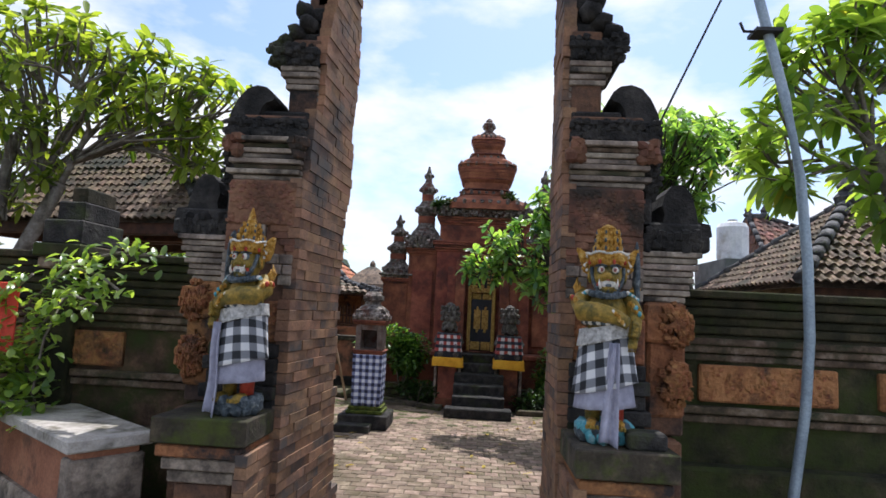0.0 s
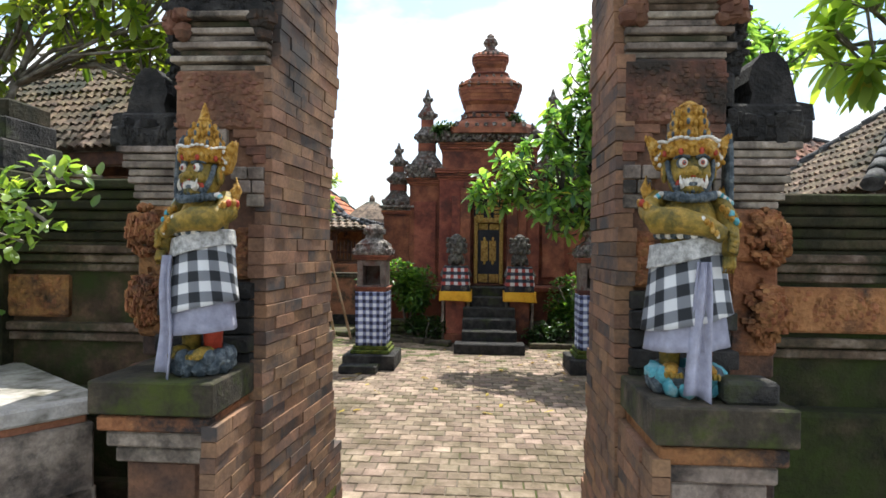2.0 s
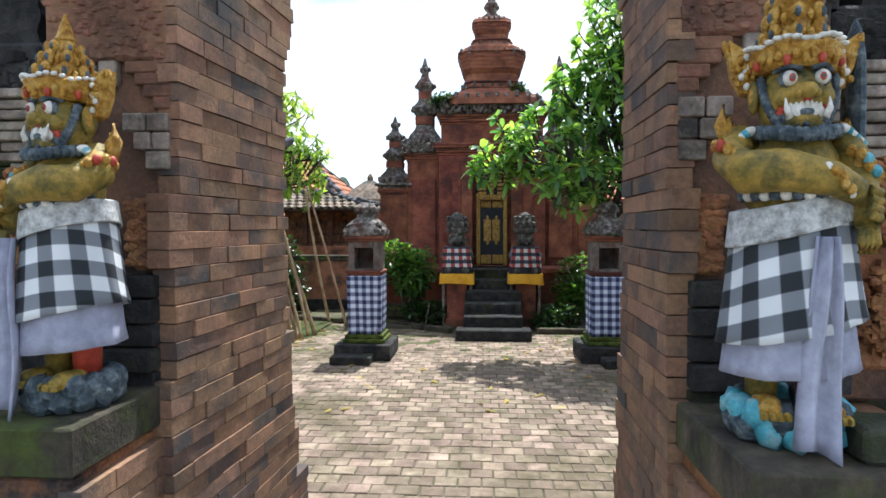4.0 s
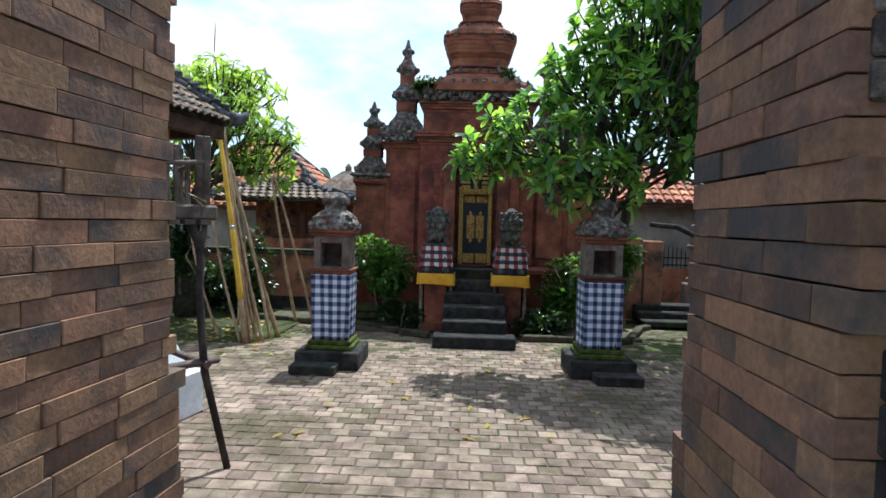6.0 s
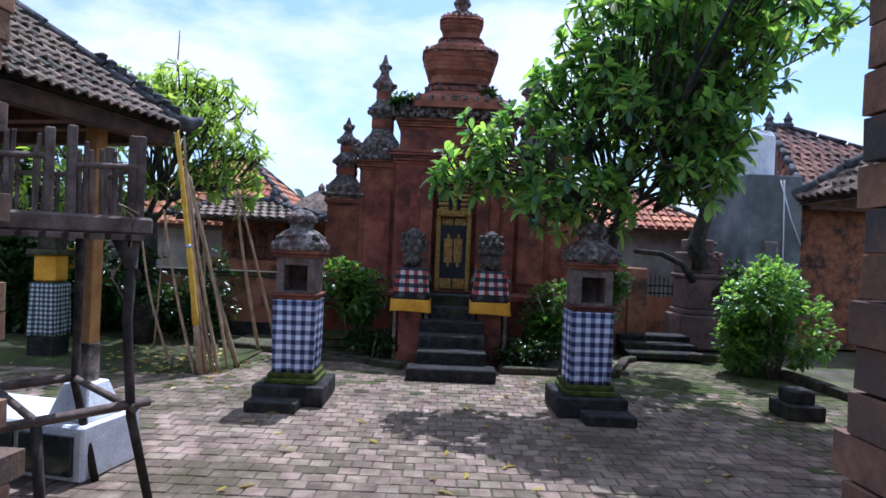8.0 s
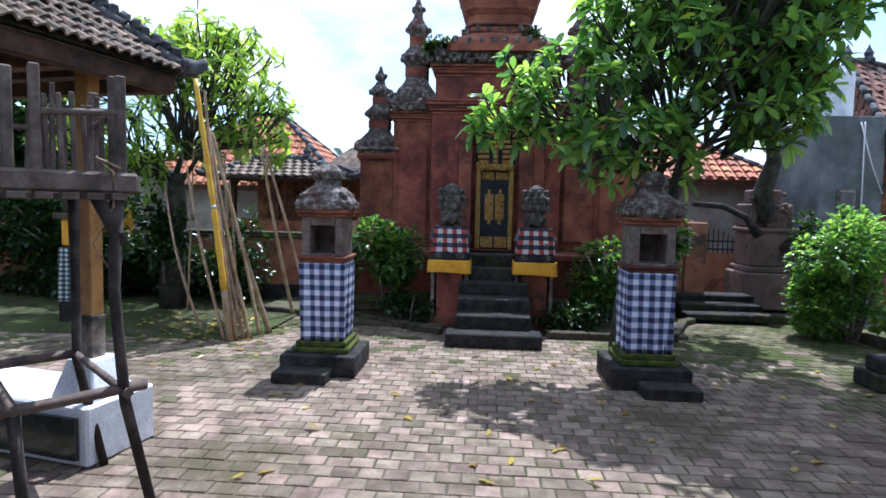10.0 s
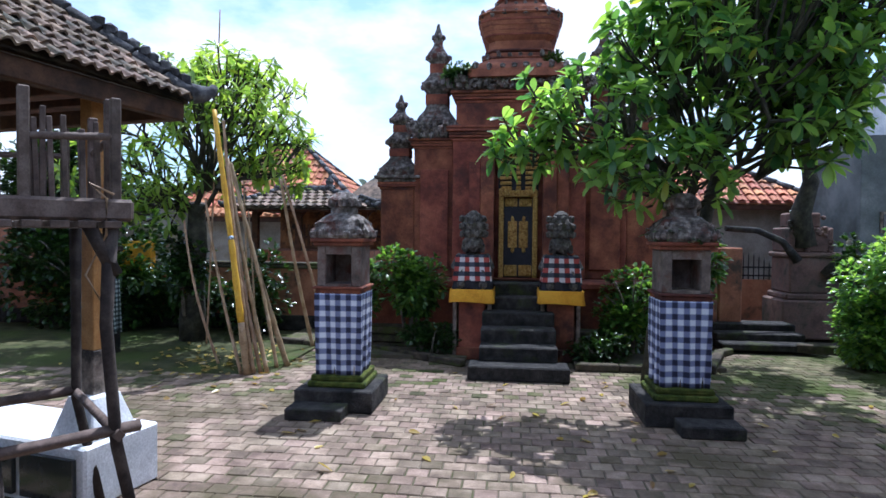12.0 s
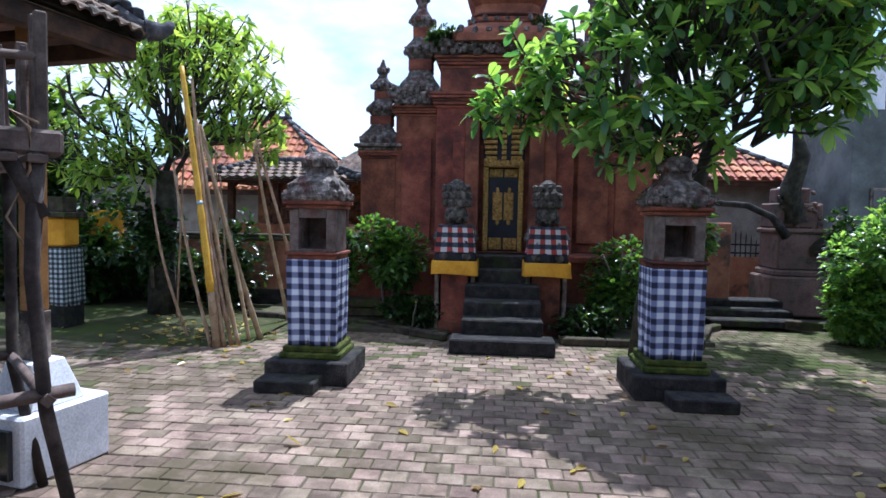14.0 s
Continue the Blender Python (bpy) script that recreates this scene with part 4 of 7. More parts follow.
    for s in (-1, 1):
        for z0, z1 in ((0.99, 1.16), (1.42, 1.82), (2.04, 2.16)):
            bm = bmesh.new()
            a, b = sorted((c + s * 0.012, c + s * 0.15 if z1 < 2 and z0 > 1.2 else c + s * 0.205))
            box(bm, a, b, 12.545, 12.56, z0, z1, 0.006)
            w = b - a
            for i in range(3):
                for j in range(max(2, int((z1 - z0) / 0.06))):
                    blob(bm, (a + w * (i + 0.5) / 3, 12.545, z0 + 0.03 + j * 0.06), (w / 7, 0.014, 0.024), 0, 6, 4)
            if 1.3 < z0 < 1.5:
                blob(bm, ((a + b) / 2, 12.55, z1 + 0.03), (0.03, 0.014, 0.05), 0, 6, 4)
                blob(bm, ((a + b) / 2, 12.55, z0 - 0.03), (0.03, 0.014, 0.05), 0, 6, 4)
            part("gilt_panel", bm, M["gold"], leaf)
    bm = bmesh.new()
    for i in range(6):
        z0 = 2.29 + i * 0.075
        o = 0.012 * i
        box(bm, c - 0.26 - o, c - 0.1, 12.50 - o, 12.62, z0, z0 + 0.05, 0.006)
        box(bm, c + 0.1, c + 0.26 + o, 12.50 - o, 12.62, z0, z0 + 0.05, 0.006)
        box(bm, c - 0.035, c + 0.035, 12.49 - o, 12.62, z0, z0 + 0.055, 0.006)
    box(bm, c - 0.34, c + 0.34, 12.42, 12.62, 2.73, 2.77, 0.006)
    part("gilt_lintel", bm, M["gold"], t, "stepped gilt lintel over the door")
    bm = bmesh.new()
    box(bm, c - 0.3, c + 0.3, 12.57, 12.63, 2.28, 2.73)
    part("lintel_back", bm, M["black_paint"], t)
    return t


tower()
steps = thing("stair", "dark stone stair with mossy worn treads", "stairs", kind="structure")
for i in range(6):
    bm = bmesh.new()
    z1 = 0.16 * (i + 1)
    hw = 0.56 if i == 0 else 0.45
    y0 = 10.05 + 0.31 * i
    box(bm, CX - hw, CX + hw, y0, 12.36 if i == 5 else y0 + 0.34, 0.0 if i == 0 else z1 - 0.17, z1, 0.015)
    part("step", bm, M["black_stone"], steps)
bm = bmesh.new()
box(bm, CX - 0.44, CX + 0.44, 10.4, 12.3, 0.0, 0.1)
box(bm, CX - 0.44, CX + 0.44, 11.0, 12.3, 0.0, 0.4)
box(bm, CX - 0.44, CX + 0.44, 11.5, 12.3, 0.0, 0.7)
part("step_core", bm, M["black_stone"], steps)

# ---- the two courtyard shrines ----
def cloth_wrap(name, cx, cy, hw, hd, z0, z1, material, label, flare=0.0, waves=0.008, parent=None, rng=None):
    """Cloth wrapped round a square shaft, slightly draped, with its UV in metres."""
    bm = bmesh.new()
    uvl = bm.loops.layers.uv.new("UVMap")
    n, rows = 48, 14
    per = 4 * (hw + hd)
    pts = []
    for k in range(n):
        s = per * k / n
        if s < 2 * hw:
            p = (-hw + s, -hd)
        elif s < 2 * hw + 2 * hd:
            p = (hw, -hd + s - 2 * hw)
        elif s < 4 * hw + 2 * hd:
            p = (hw - (s - 2 * hw - 2 * hd), hd)
        else:
            p = (-hw, hd - (s - 4 * hw - 2 * hd))
        pts.append((s, p))
    grid = []
    for j in range(rows + 1):
        f = j / rows
        row = []
        for k, (s, p) in enumerate(pts):
            w = waves * (math.sin(s * 29 + 2 * f) + 0.6 * math.sin(s * 61 - f * 3)) * (0.3 + 0.9 * (1 - f))
            sc = 1 + flare * (1 - f) + w / hw
            row.append(bm.verts.new((cx + p[0] * sc, cy + p[1] * sc, z0 + (z1 - z0) * f + (0.010 * math.sin(s * 9) if j == 0 else 0))))
        grid.append(row)
    for j in range(rows):
        for k in range(n):
            k2 = (k + 1) % n
            fc = bm.faces.new((grid[j][k], grid[j][k2], grid[j + 1][k2], grid[j + 1][k]))
            fc.smooth = True
            s0 = pts[k][0]
            s1 = s0 + per / n
            for lp, (a, b) in zip(fc.loops, ((s0, j), (s1, j), (s1, j + 1), (s0, j + 1))):
                lp[uvl].uv = (a + 0.01 * b / rows, z0 + (z1 - z0) * b / rows)
    ob = part(name, bm, material, parent)
    md = ob.modifiers.new("thickness", "SOLIDIFY")
    md.thickness = 0.006
    md.offset = 1.0
    if parent is None:
        tagged(ob, label, "cloth")
    return ob


def shrine(cx, cy, tilt, weeds, step_x):
    """Small offering shrine: dark base with a step, shaft, niche box and carved tiered roof."""
    t = thing("offering_shrine", "small stone offering shrine with tiered mossy roof" if not weeds else "small stone offering shrine with weeds on its roof", "shrine", "shrines of the courtyard", at=pose(cx, cy, 0, 0, 0, tilt))
    bm = bmesh.new()
    box(bm, -0.36, 0.36, -0.3, 0.42, 0.0, 0.2, 0.012)
    part("base", bm, M["black_stone"], t, "damp black stone base")
    bm = bmesh.new()
    box(bm, step_x - 0.25, step_x + 0.25, -0.56, -0.3, 0.0, 0.1, 0.01)
    part("step", bm, M["black_stone"], t)
    bm = bmesh.new()
    box(bm, -0.27, 0.27, -0.2, 0.33, 0.2, 0.255, 0.012)
    box(bm, -0.245, 0.245, -0.18, 0.31, 0.255, 0.31, 0.012)
    part("moss_course", bm, M["moss"], t, "moss-covered stone course")
    bm = bmesh.new()
    box(bm, -0.19, 0.19, -0.13, 0.25, 0.3, 1.06)
    part("shaft", bm, M["grey_stone"], t)
    bm = bmesh.new()
    box(bm, -0.215, 0.215, -0.155, 0.275, 1.055, 1.10, 0.008)
    box(bm, -0.235, 0.235, -0.175, 0.295, 1.10, 1.125, 0.006)
    part("ledge", bm, M["red_brick"], t, "worn red brick ledge")
    bm = bmesh.new()
    box(bm, -0.2, -0.12, -0.14, 0.26, 1.125, 1.5, 0.008)
    box(bm, 0.12, 0.2, -0.14, 0.26, 1.125, 1.5, 0.008)
    box(bm, -0.12, 0.12, 0.18, 0.26, 1.125, 1.5)
    box(bm, -0.12, 0.12, -0.14, 0.2, 1.125, 1.15)
    box(bm, -0.12, 0.12, -0.14, 0.2, 1.42, 1.5)
    part("niche", bm, M["niche_stone"], t, "grey-brown stone niche box")
    bm = bmesh.new()
    box(bm, -0.23, 0.23, -0.17, 0.29, 1.5, 1.535, 0.008)
    box(bm, -0.25, 0.25, -0.19, 0.31, 1.535, 1.57, 0.008)
    part("neck", bm, M["red_brick"], t)
    bm = bmesh.new()
    rr = random.Random(int(cx * 10))
    yc = 0.06
    lathe(bm, 0, yc, [(0.25, 1.57), (0.27, 1.60), (0.25, 1.66), (0.2, 1.74), (0.155, 1.78), (0.115, 1.8), (0.11, 1.86), (0.135, 1.90), (0.13, 1.94), (0.085, 1.99), (0.06, 2.0)], 16, 0, 0.85)
    for k in range(44):
        a = 2 * math.pi * k / 44
        q = 1 / max(abs(math.cos(a)), abs(math.sin(a)))
        for rad, z, s in ((0.255, 1.62, 0.034), (0.215, 1.70, 0.03)):
            blob(bm, (rad * q * 0.95 * math.cos(a), yc + rad * q * 0.95 * math.sin(a), z + rr.uniform(-0.02, 0.02)), (s, s, s * 1.2), 0, 6, 4, rough=0.4)
    for k in range(16):
        a = 2 * math.pi * k / 16
        blob(bm, (0.13 * math.cos(a), yc + 0.13 * math.sin(a), 1.9), (0.035, 0.035, 0.05), 0, 6, 4, rough=0.4)
    part("roof", bm, M["tower_stone"], t, "carved lichen-grey tiered roof")
    if weeds:
        bm = bmesh.new()
        for k in range(60):
            a = rr.uniform(0, 6.28)
            leaf_blade(bm, Vector((0.25 * math.cos(a), yc + 0.25 * math.sin(a), rr.uniform(1.55, 1.68))), Vector((math.cos(a), math.sin(a), rr.uniform(-0.4, 0.8))), rr.uniform(0.06, 0.12), 0.016, rr)
        part("weeds", bm, M["leaf_dark"], t)
    cl = cloth_wrap("checked_cloth", 0, 0.06, 0.213, 0.213, 0.305, 1.06, M["blue_check"], "blue and white checked cloth wrapped round a shrine shaft", -0.06, 0.012)
    cl.matrix_world = pose(cx, cy, 0, 0, 0, tilt)
    return t


def leaf_blade(bm, base, d, ln, w, rng, droop=0.25, mi=0):
    """One pointed, slightly folded and drooping leaf."""
    d = d.normalized()
    side = d.cross(Vector((0, 0, 1)))
    if side.length < 0.1:
        side = Vector((1, 0, 0))
    side.normalize()
    side = (side + Vector((0, 0, rng.uniform(-0.5, 0.5)))).normalized()
    up = side.cross(d)
    pts = []
    for f, ww in ((0.0, 0.12), (0.35, 0.8), (0.7, 1.0), (0.9, 0.6)):
        c = base + d * ln * f - Vector((0, 0, droop * ln * f * f))
        pts.append((c - side * w * ww + up * w * 0.25 * ww, c, c + side * w * ww + up * w * 0.25 * ww))
    tip = bm.verts.new(base + d * ln - Vector((0, 0, droop * ln)))
    rows = [[bm.verts.new(p) for p in r] for r in pts]
    for a, b in zip(rows, rows[1:]):
        for i in (0, 1):
            f = bm.faces.new((a[i], a[i + 1], b[i + 1], b[i]))
            f.material_index = mi
            f.smooth = True
    r = rows[-1]
    bm.faces.new((r[0], r[1], tip)).material_index = mi
    bm.faces.new((r[1], r[2], tip)).material_index = mi


def rosette(bm, c, d, n, ln, w, rng):
    """Whorl of leaves at a twig's tip, as frangipani has."""
    d = d.normalized()
    a = d.orthogonal().normalized()
    b = d.cross(a)
    for k in range(n):
        t = 2 * math.pi * (k + rng.uniform(-0.3, 0.3)) / n
        out = a * math.cos(t) + b * math.sin(t)
        leaf_blade(bm, c - d * rng.uniform(0, 0.04), out + d * rng.uniform(-0.1, 0.85), ln * rng.uniform(0.65, 1.15), w * rng.uniform(0.8, 1.2), rng, rng.uniform(0.0, 0.32))


def grow(bm, leaves, p, d, ln, r, depth, rng, cfg):
    """Forking limb; leaf whorls at its last twigs."""
    d = d.normalized()
    bend = Vector((rng.uniform(-1, 1), rng.uniform(-1, 1), rng.uniform(-0.2, 0.6))) * 0.25
    mid = p + d * ln * 0.5 + bend * ln * 0.3
    end = p + (d + bend).normalized() * ln
    tube(bm, [p, mid, end], [r * 0.7, r * 0.62, r * 0.55], 6 if depth < 3 else 5, 0, False)
    keep = cfg.get("inside")
    if depth >= cfg["depth"] or (keep and not keep(end)):
        leaves.append((end, (end - mid).normalized()))
        return
    for k in range(rng.choice(cfg["forks"])):
        t = rng.uniform(0, 6.28)
        o = d.orthogonal().normalized()
        o = Matrix.Rotation(t, 3, d) @ o
        nd = d * rng.uniform(0.5, 0.9) + o * rng.uniform(0.5, 1.0) + Vector((0, 0, cfg["lift"]))
        grow(bm, leaves, end, nd, ln * rng.uniform(0.62, 0.85), r * 0.74, depth + 1, rng, cfg)


def tree(label, starts, cfg, leaf_mat, bark, seed, leaf=(10, 0.26, 0.04), extra=(), flowers=0):
    """Tree from trunk polylines; extra: ellipsoids filled with whorls on twigs."""
    rng = random.Random(seed)
    t = thing("frangipani_tree", label, "tree")
    bm = bmesh.new()
    tips = []
    for pts, radii, forks in starts:
        tube(bm, pts, radii, 10, 0, True)
        for (p, d, ln, r) in forks:
            grow(bm, tips, Vector(p), Vector(d), ln, r, 0, rng, cfg)
    for c, rad, n, anchor in extra:
        c, anchor = Vector(c), Vector(anchor)
        for k in range(n):
            v = Vector((rng.gauss(0, 1), rng.gauss(0, 1), rng.gauss(0, 1))).normalized()
            f = rng.uniform(0.45, 1.0)
            q = c + Vector((v.x * rad[0], v.y * rad[1], v.z * rad[2])) * f
            back = q - (v * 0.5 + Vector((0, 0, 0.45)) - (anchor - q).normalized() * 0.35) * rng.uniform(0.22, 0.4)
            tube(bm, [back, (back + q) / 2 + Vector((0, 0, -0.02)), q], [0.014, 0.011, 0.009], 4, 0, False)
            if k % 8 == 0:
                m1 = back.lerp(anchor, 0.5) + Vector((rng.uniform(-0.1, 0.1), rng.uniform(-0.1, 0.1), 0.08))
                tube(bm, [anchor, m1, back], [0.022, 0.016, 0.010], 5, 0, False)
            tips.append((q, (v + Vector((0, 0, 0.5))).normalized()))
    part("trunk", bm, bark, t)
    bm = bmesh.new()
    for q, d in tips:
        rosette(bm, q, d, leaf[0] + rng.randint(-2, 2), leaf[1], leaf[2], rng)
    part("crown", bm, leaf_mat, t)
    if flowers:
        bm = bmesh.new()
        for k in range(flowers):
            q, d = rng.choice(tips)
            for j in range(4):
                c = q + Vector((rng.uniform(-0.05, 0.05), rng.uniform(-0.05, 0.05), 0.06 + rng.uniform(0, 0.05)))
                for i in range(5):
                    a = 6.28 * i / 5
                    leaf_blade(bm, c, Vector((math.cos(a), math.sin(a), 0.5)), 0.045, 0.014, rng, 0.1)
        part("blossom", bm, M["flower"], t, "pink blossom")
    return t


def bush(name, label, c, rad, n, seed, mat, leaf=(0.075, 0.022), stems=7):
    """Shrub of many small leaves on thin stems."""
    rng = random.Random(seed)
    t = thing(name, label, "shrub")
    c = Vector(c)
    bm = bmesh.new()
    for k in range(stems):
        a = rng.uniform(0, 6.28)
        e = c + Vector((rad[0] * 0.7 * math.cos(a), rad[1] * 0.7 * math.sin(a), rad[2] * rng.uniform(0.0, 0.7)))
        tube(bm, [(c.x + 0.05 * math.cos(a), c.y + 0.05 * math.sin(a), max(0, c.z - rad[2] - 0.1)), (c + e) / 2 + Vector((0, 0, -0.1)), e], [0.018, 0.012, 0.006], 5)
    part("stem", bm, M["bark"], t)
    bm = bmesh.new()
    lumps = [(c + Vector((rng.uniform(-0.55, 0.55) * rad[0], rng.uniform(-0.5, 0.5) * rad[1], rng.uniform(-0.55, 0.6) * rad[2])), rng.uniform(0.35, 0.6)) for _ in range(9)]
    for k in range(n):
        lc, lr = rng.choice(lumps)
        v = Vector((rng.gauss(0, 1), rng.gauss(0, 1), rng.gauss(0, 1))).normalized()
        q = lc + Vector((v.x * rad[0], v.y * rad[1], v.z * rad[2])) * lr * rng.uniform(0.55, 1.05)
        if q.z < 0.02:
            continue
        for j in range(4):
            leaf_blade(bm, q, v + Vector((rng.uniform(-1, 1), rng.uniform(-1, 1), rng.uniform(-0.4, 1))), leaf[0] * rng.uniform(0.7, 1.3), leaf[1], rng, 0.2)
    part("foliage", bm, mat, t)
    return t


shrine(-1.64, 8.96, 0, False, -0.10)
shrine(1.44, 8.96, 0, True, 0.12)

# ---- roofs ----
def tile_mesh(mat, w=0.17, ln=0.24):
    """One curved clay tile: a shallow roll with thickness; its eave end is at -y."""
    bm = bmesh.new()
    prof = [(-0.5, 0.0), (-0.32, 0.022), (-0.1, 0.03), (0.12, 0.016), (0.3, 0.0), (0.5, 0.006)]
    rows = []
    for y, lift in ((-ln / 2, 0.028), (ln / 2, 0.0)):
        rows.append([bm.verts.new((x * w, y, z + lift)) for x, z in prof])
        rows.append([bm.verts.new((x * w, y, z + lift - 0.016)) for x, z in prof])
    a, a2, b, b2 = rows
    for i in range(len(prof) - 1):
        bm.faces.new((a[i], a[i + 1], b[i + 1], b[i]))
        bm.faces.new((a2[i], a2[i + 1], a[i + 1], a[i]))
    me = bpy.data.meshes.new("roof_tile")
    bm.to_mesh(me)
    bm.free()
    me.materials.append(mat)
    return me


def tile_slope(parent, a, b, c, d, mesh, mat, as_parts, w=0.16, ln=0.19, rng=None):
    """Tiles on the slope with eave a-b and upper edge c-d (c above a)."""
    rng = rng or random.Random(4)
    a, b, c, d = Vector(a), Vector(b), Vector(c), Vector(d)
    up_len = ((c + d) / 2 - (a + b) / 2).length
    xd = (b - a).normalized()
    up = ((c + d) / 2 - (a + b) / 2)
    nrm = xd.cross(up).normalized()
    yd = nrm.cross(xd).normalized()
    bm = bmesh.new()
    base = [v.co.copy() for v in mesh.vertices]
    polys = [tuple(p.vertices) for p in mesh.polygons]
    nrow = max(1, int(up_len / ln))
    for r in range(nrow):
        f = (r + 0.5) / nrow
        p, q = a.lerp(c, f), b.lerp(d, f)
        n = int((q - p).length / w)
        for k in range(n):
            o = p + xd * (w * (k + 0.5) + ((q - p).length - n * w) / 2) + nrm * rng.uniform(0.0, 0.008)
            m = Matrix((xd, yd, nrm)).transposed().to_4x4()
            m.translation = o
            m = m @ Matrix.Rotation(rng.uniform(-0.04, 0.04), 4, "Z")
            if as_parts:
                ob = new("roof_tile", mesh)
                ob.parent = parent
                ob.matrix_local = m
            else:
                vs = [bm.verts.new(m @ v) for v in base]
                for pl in polys:
                    bm.faces.new([vs[i] for i in pl])
    # the boarding under the tiles
    e = nrm * 0.012
    q = [bm.verts.new(v - e) for v in (a, b, d, c)] if (d - c).length > 0.01 else [bm.verts.new(v - e) for v in (a, b, c)]
    bm.faces.new(q)
    lower = [bm.verts.new(v.co - nrm * 0.03) for v in q]
    bm.faces.new(lower[::-1])
    ob = part("tile_bed" if as_parts else "tile_field", bm, mat, parent)
    if not as_parts:
        ob["kind"] = "stuff"


def hip_roof(parent, x0, x1, y0, y1, ze, rx0, rx1, ry, zr, tile, mat, near=(), w=0.16, ln=0.19, horns=True, rng=None):
    """Hipped roof: four tiled slopes, ridge and hips capped with dark tiles that curl up at the corners."""
    A, B, C, D = (x0, y0, ze), (x1, y0, ze), (x1, y1, ze), (x0, y1, ze)
    E, F = (rx0, ry, zr), (rx1, ry, zr)
    for key, q in (("s", (A, B, E, F)), ("e", (B, C, F, F)), ("n", (C, D, F, E)), ("w", (D, A, E, E))):
        tile_slope(parent, *q, tile, mat, key in near, w, ln, rng)
    for corner, ridge_end in ((A, E), (B, F), (C, F), (D, E)):
        p, q = Vector(corner), Vector(ridge_end)
        n = 9
        out = (p - q)
        out.z = 0
        out.normalize()
        for i in range(n):
            f0, f1 = i / n, (i + 0.92) / n
            bm = bmesh.new()
            s, e = p.lerp(q, f0) + Vector((0, 0, 0.035)), p.lerp(q, f1) + Vector((0, 0, 0.035))
            tube(bm, [s, e], [0.075, 0.06], 8, 0, True, 0.8)
            part("ridge_tile", bm, M["ridge"], parent)
        if horns:
            bm = bmesh.new()
            pts = [p + Vector((0, 0, 0.05)), p + out * 0.07 + Vector((0, 0, 0.055)), p + out * 0.12 + Vector((0, 0, 0.08)), p + out * 0.14 + Vector((0, 0, 0.12))]
            tube(bm, pts, [0.075, 0.06, 0.04, 0.02], 8)
            r2 = random.Random(2)
            for k in range(9):
                f = k / 8
                blob(bm, p.lerp(q, 0.03 + 0.3 * f) + Vector((0, 0, 0.11)), (0.05, 0.05, 0.05), 0, 6, 4, rough=0.4)
            part("corner_horn", bm, M["ridge"], parent, "black upturned corner ornament")
    bm = bmesh.new()
    n = max(2, int(abs(rx1 - rx0) / 0.22))
    for i in range(n):
        s, e = Vector(E).lerp(Vector(F), i / n), Vector(E).lerp(Vector(F), (i + 0.93) / n)
        tube(bm, [s + Vector((0, 0, 0.04)), e + Vector((0, 0, 0.04))], [0.08, 0.07], 8)
    for p in (E, F):
        lathe(bm, p[0], p[1], [(0.1, zr + 0.02), (0.12, zr + 0.08), (0.07, zr + 0.14), (0.09, zr + 0.2), (0.03, zr + 0.3), (0.01, zr + 0.36)], 8)
    part("ridge_cap", bm, M["ridge"], parent)


TILE = tile_mesh(M["roof_tile"])
SMALL_TILE = tile_mesh(M["roof_tile"], 0.095, 0.15)
OTILE = tile_mesh(M["orange_tile"])
BTILE = tile_mesh(M["brown_tile"])


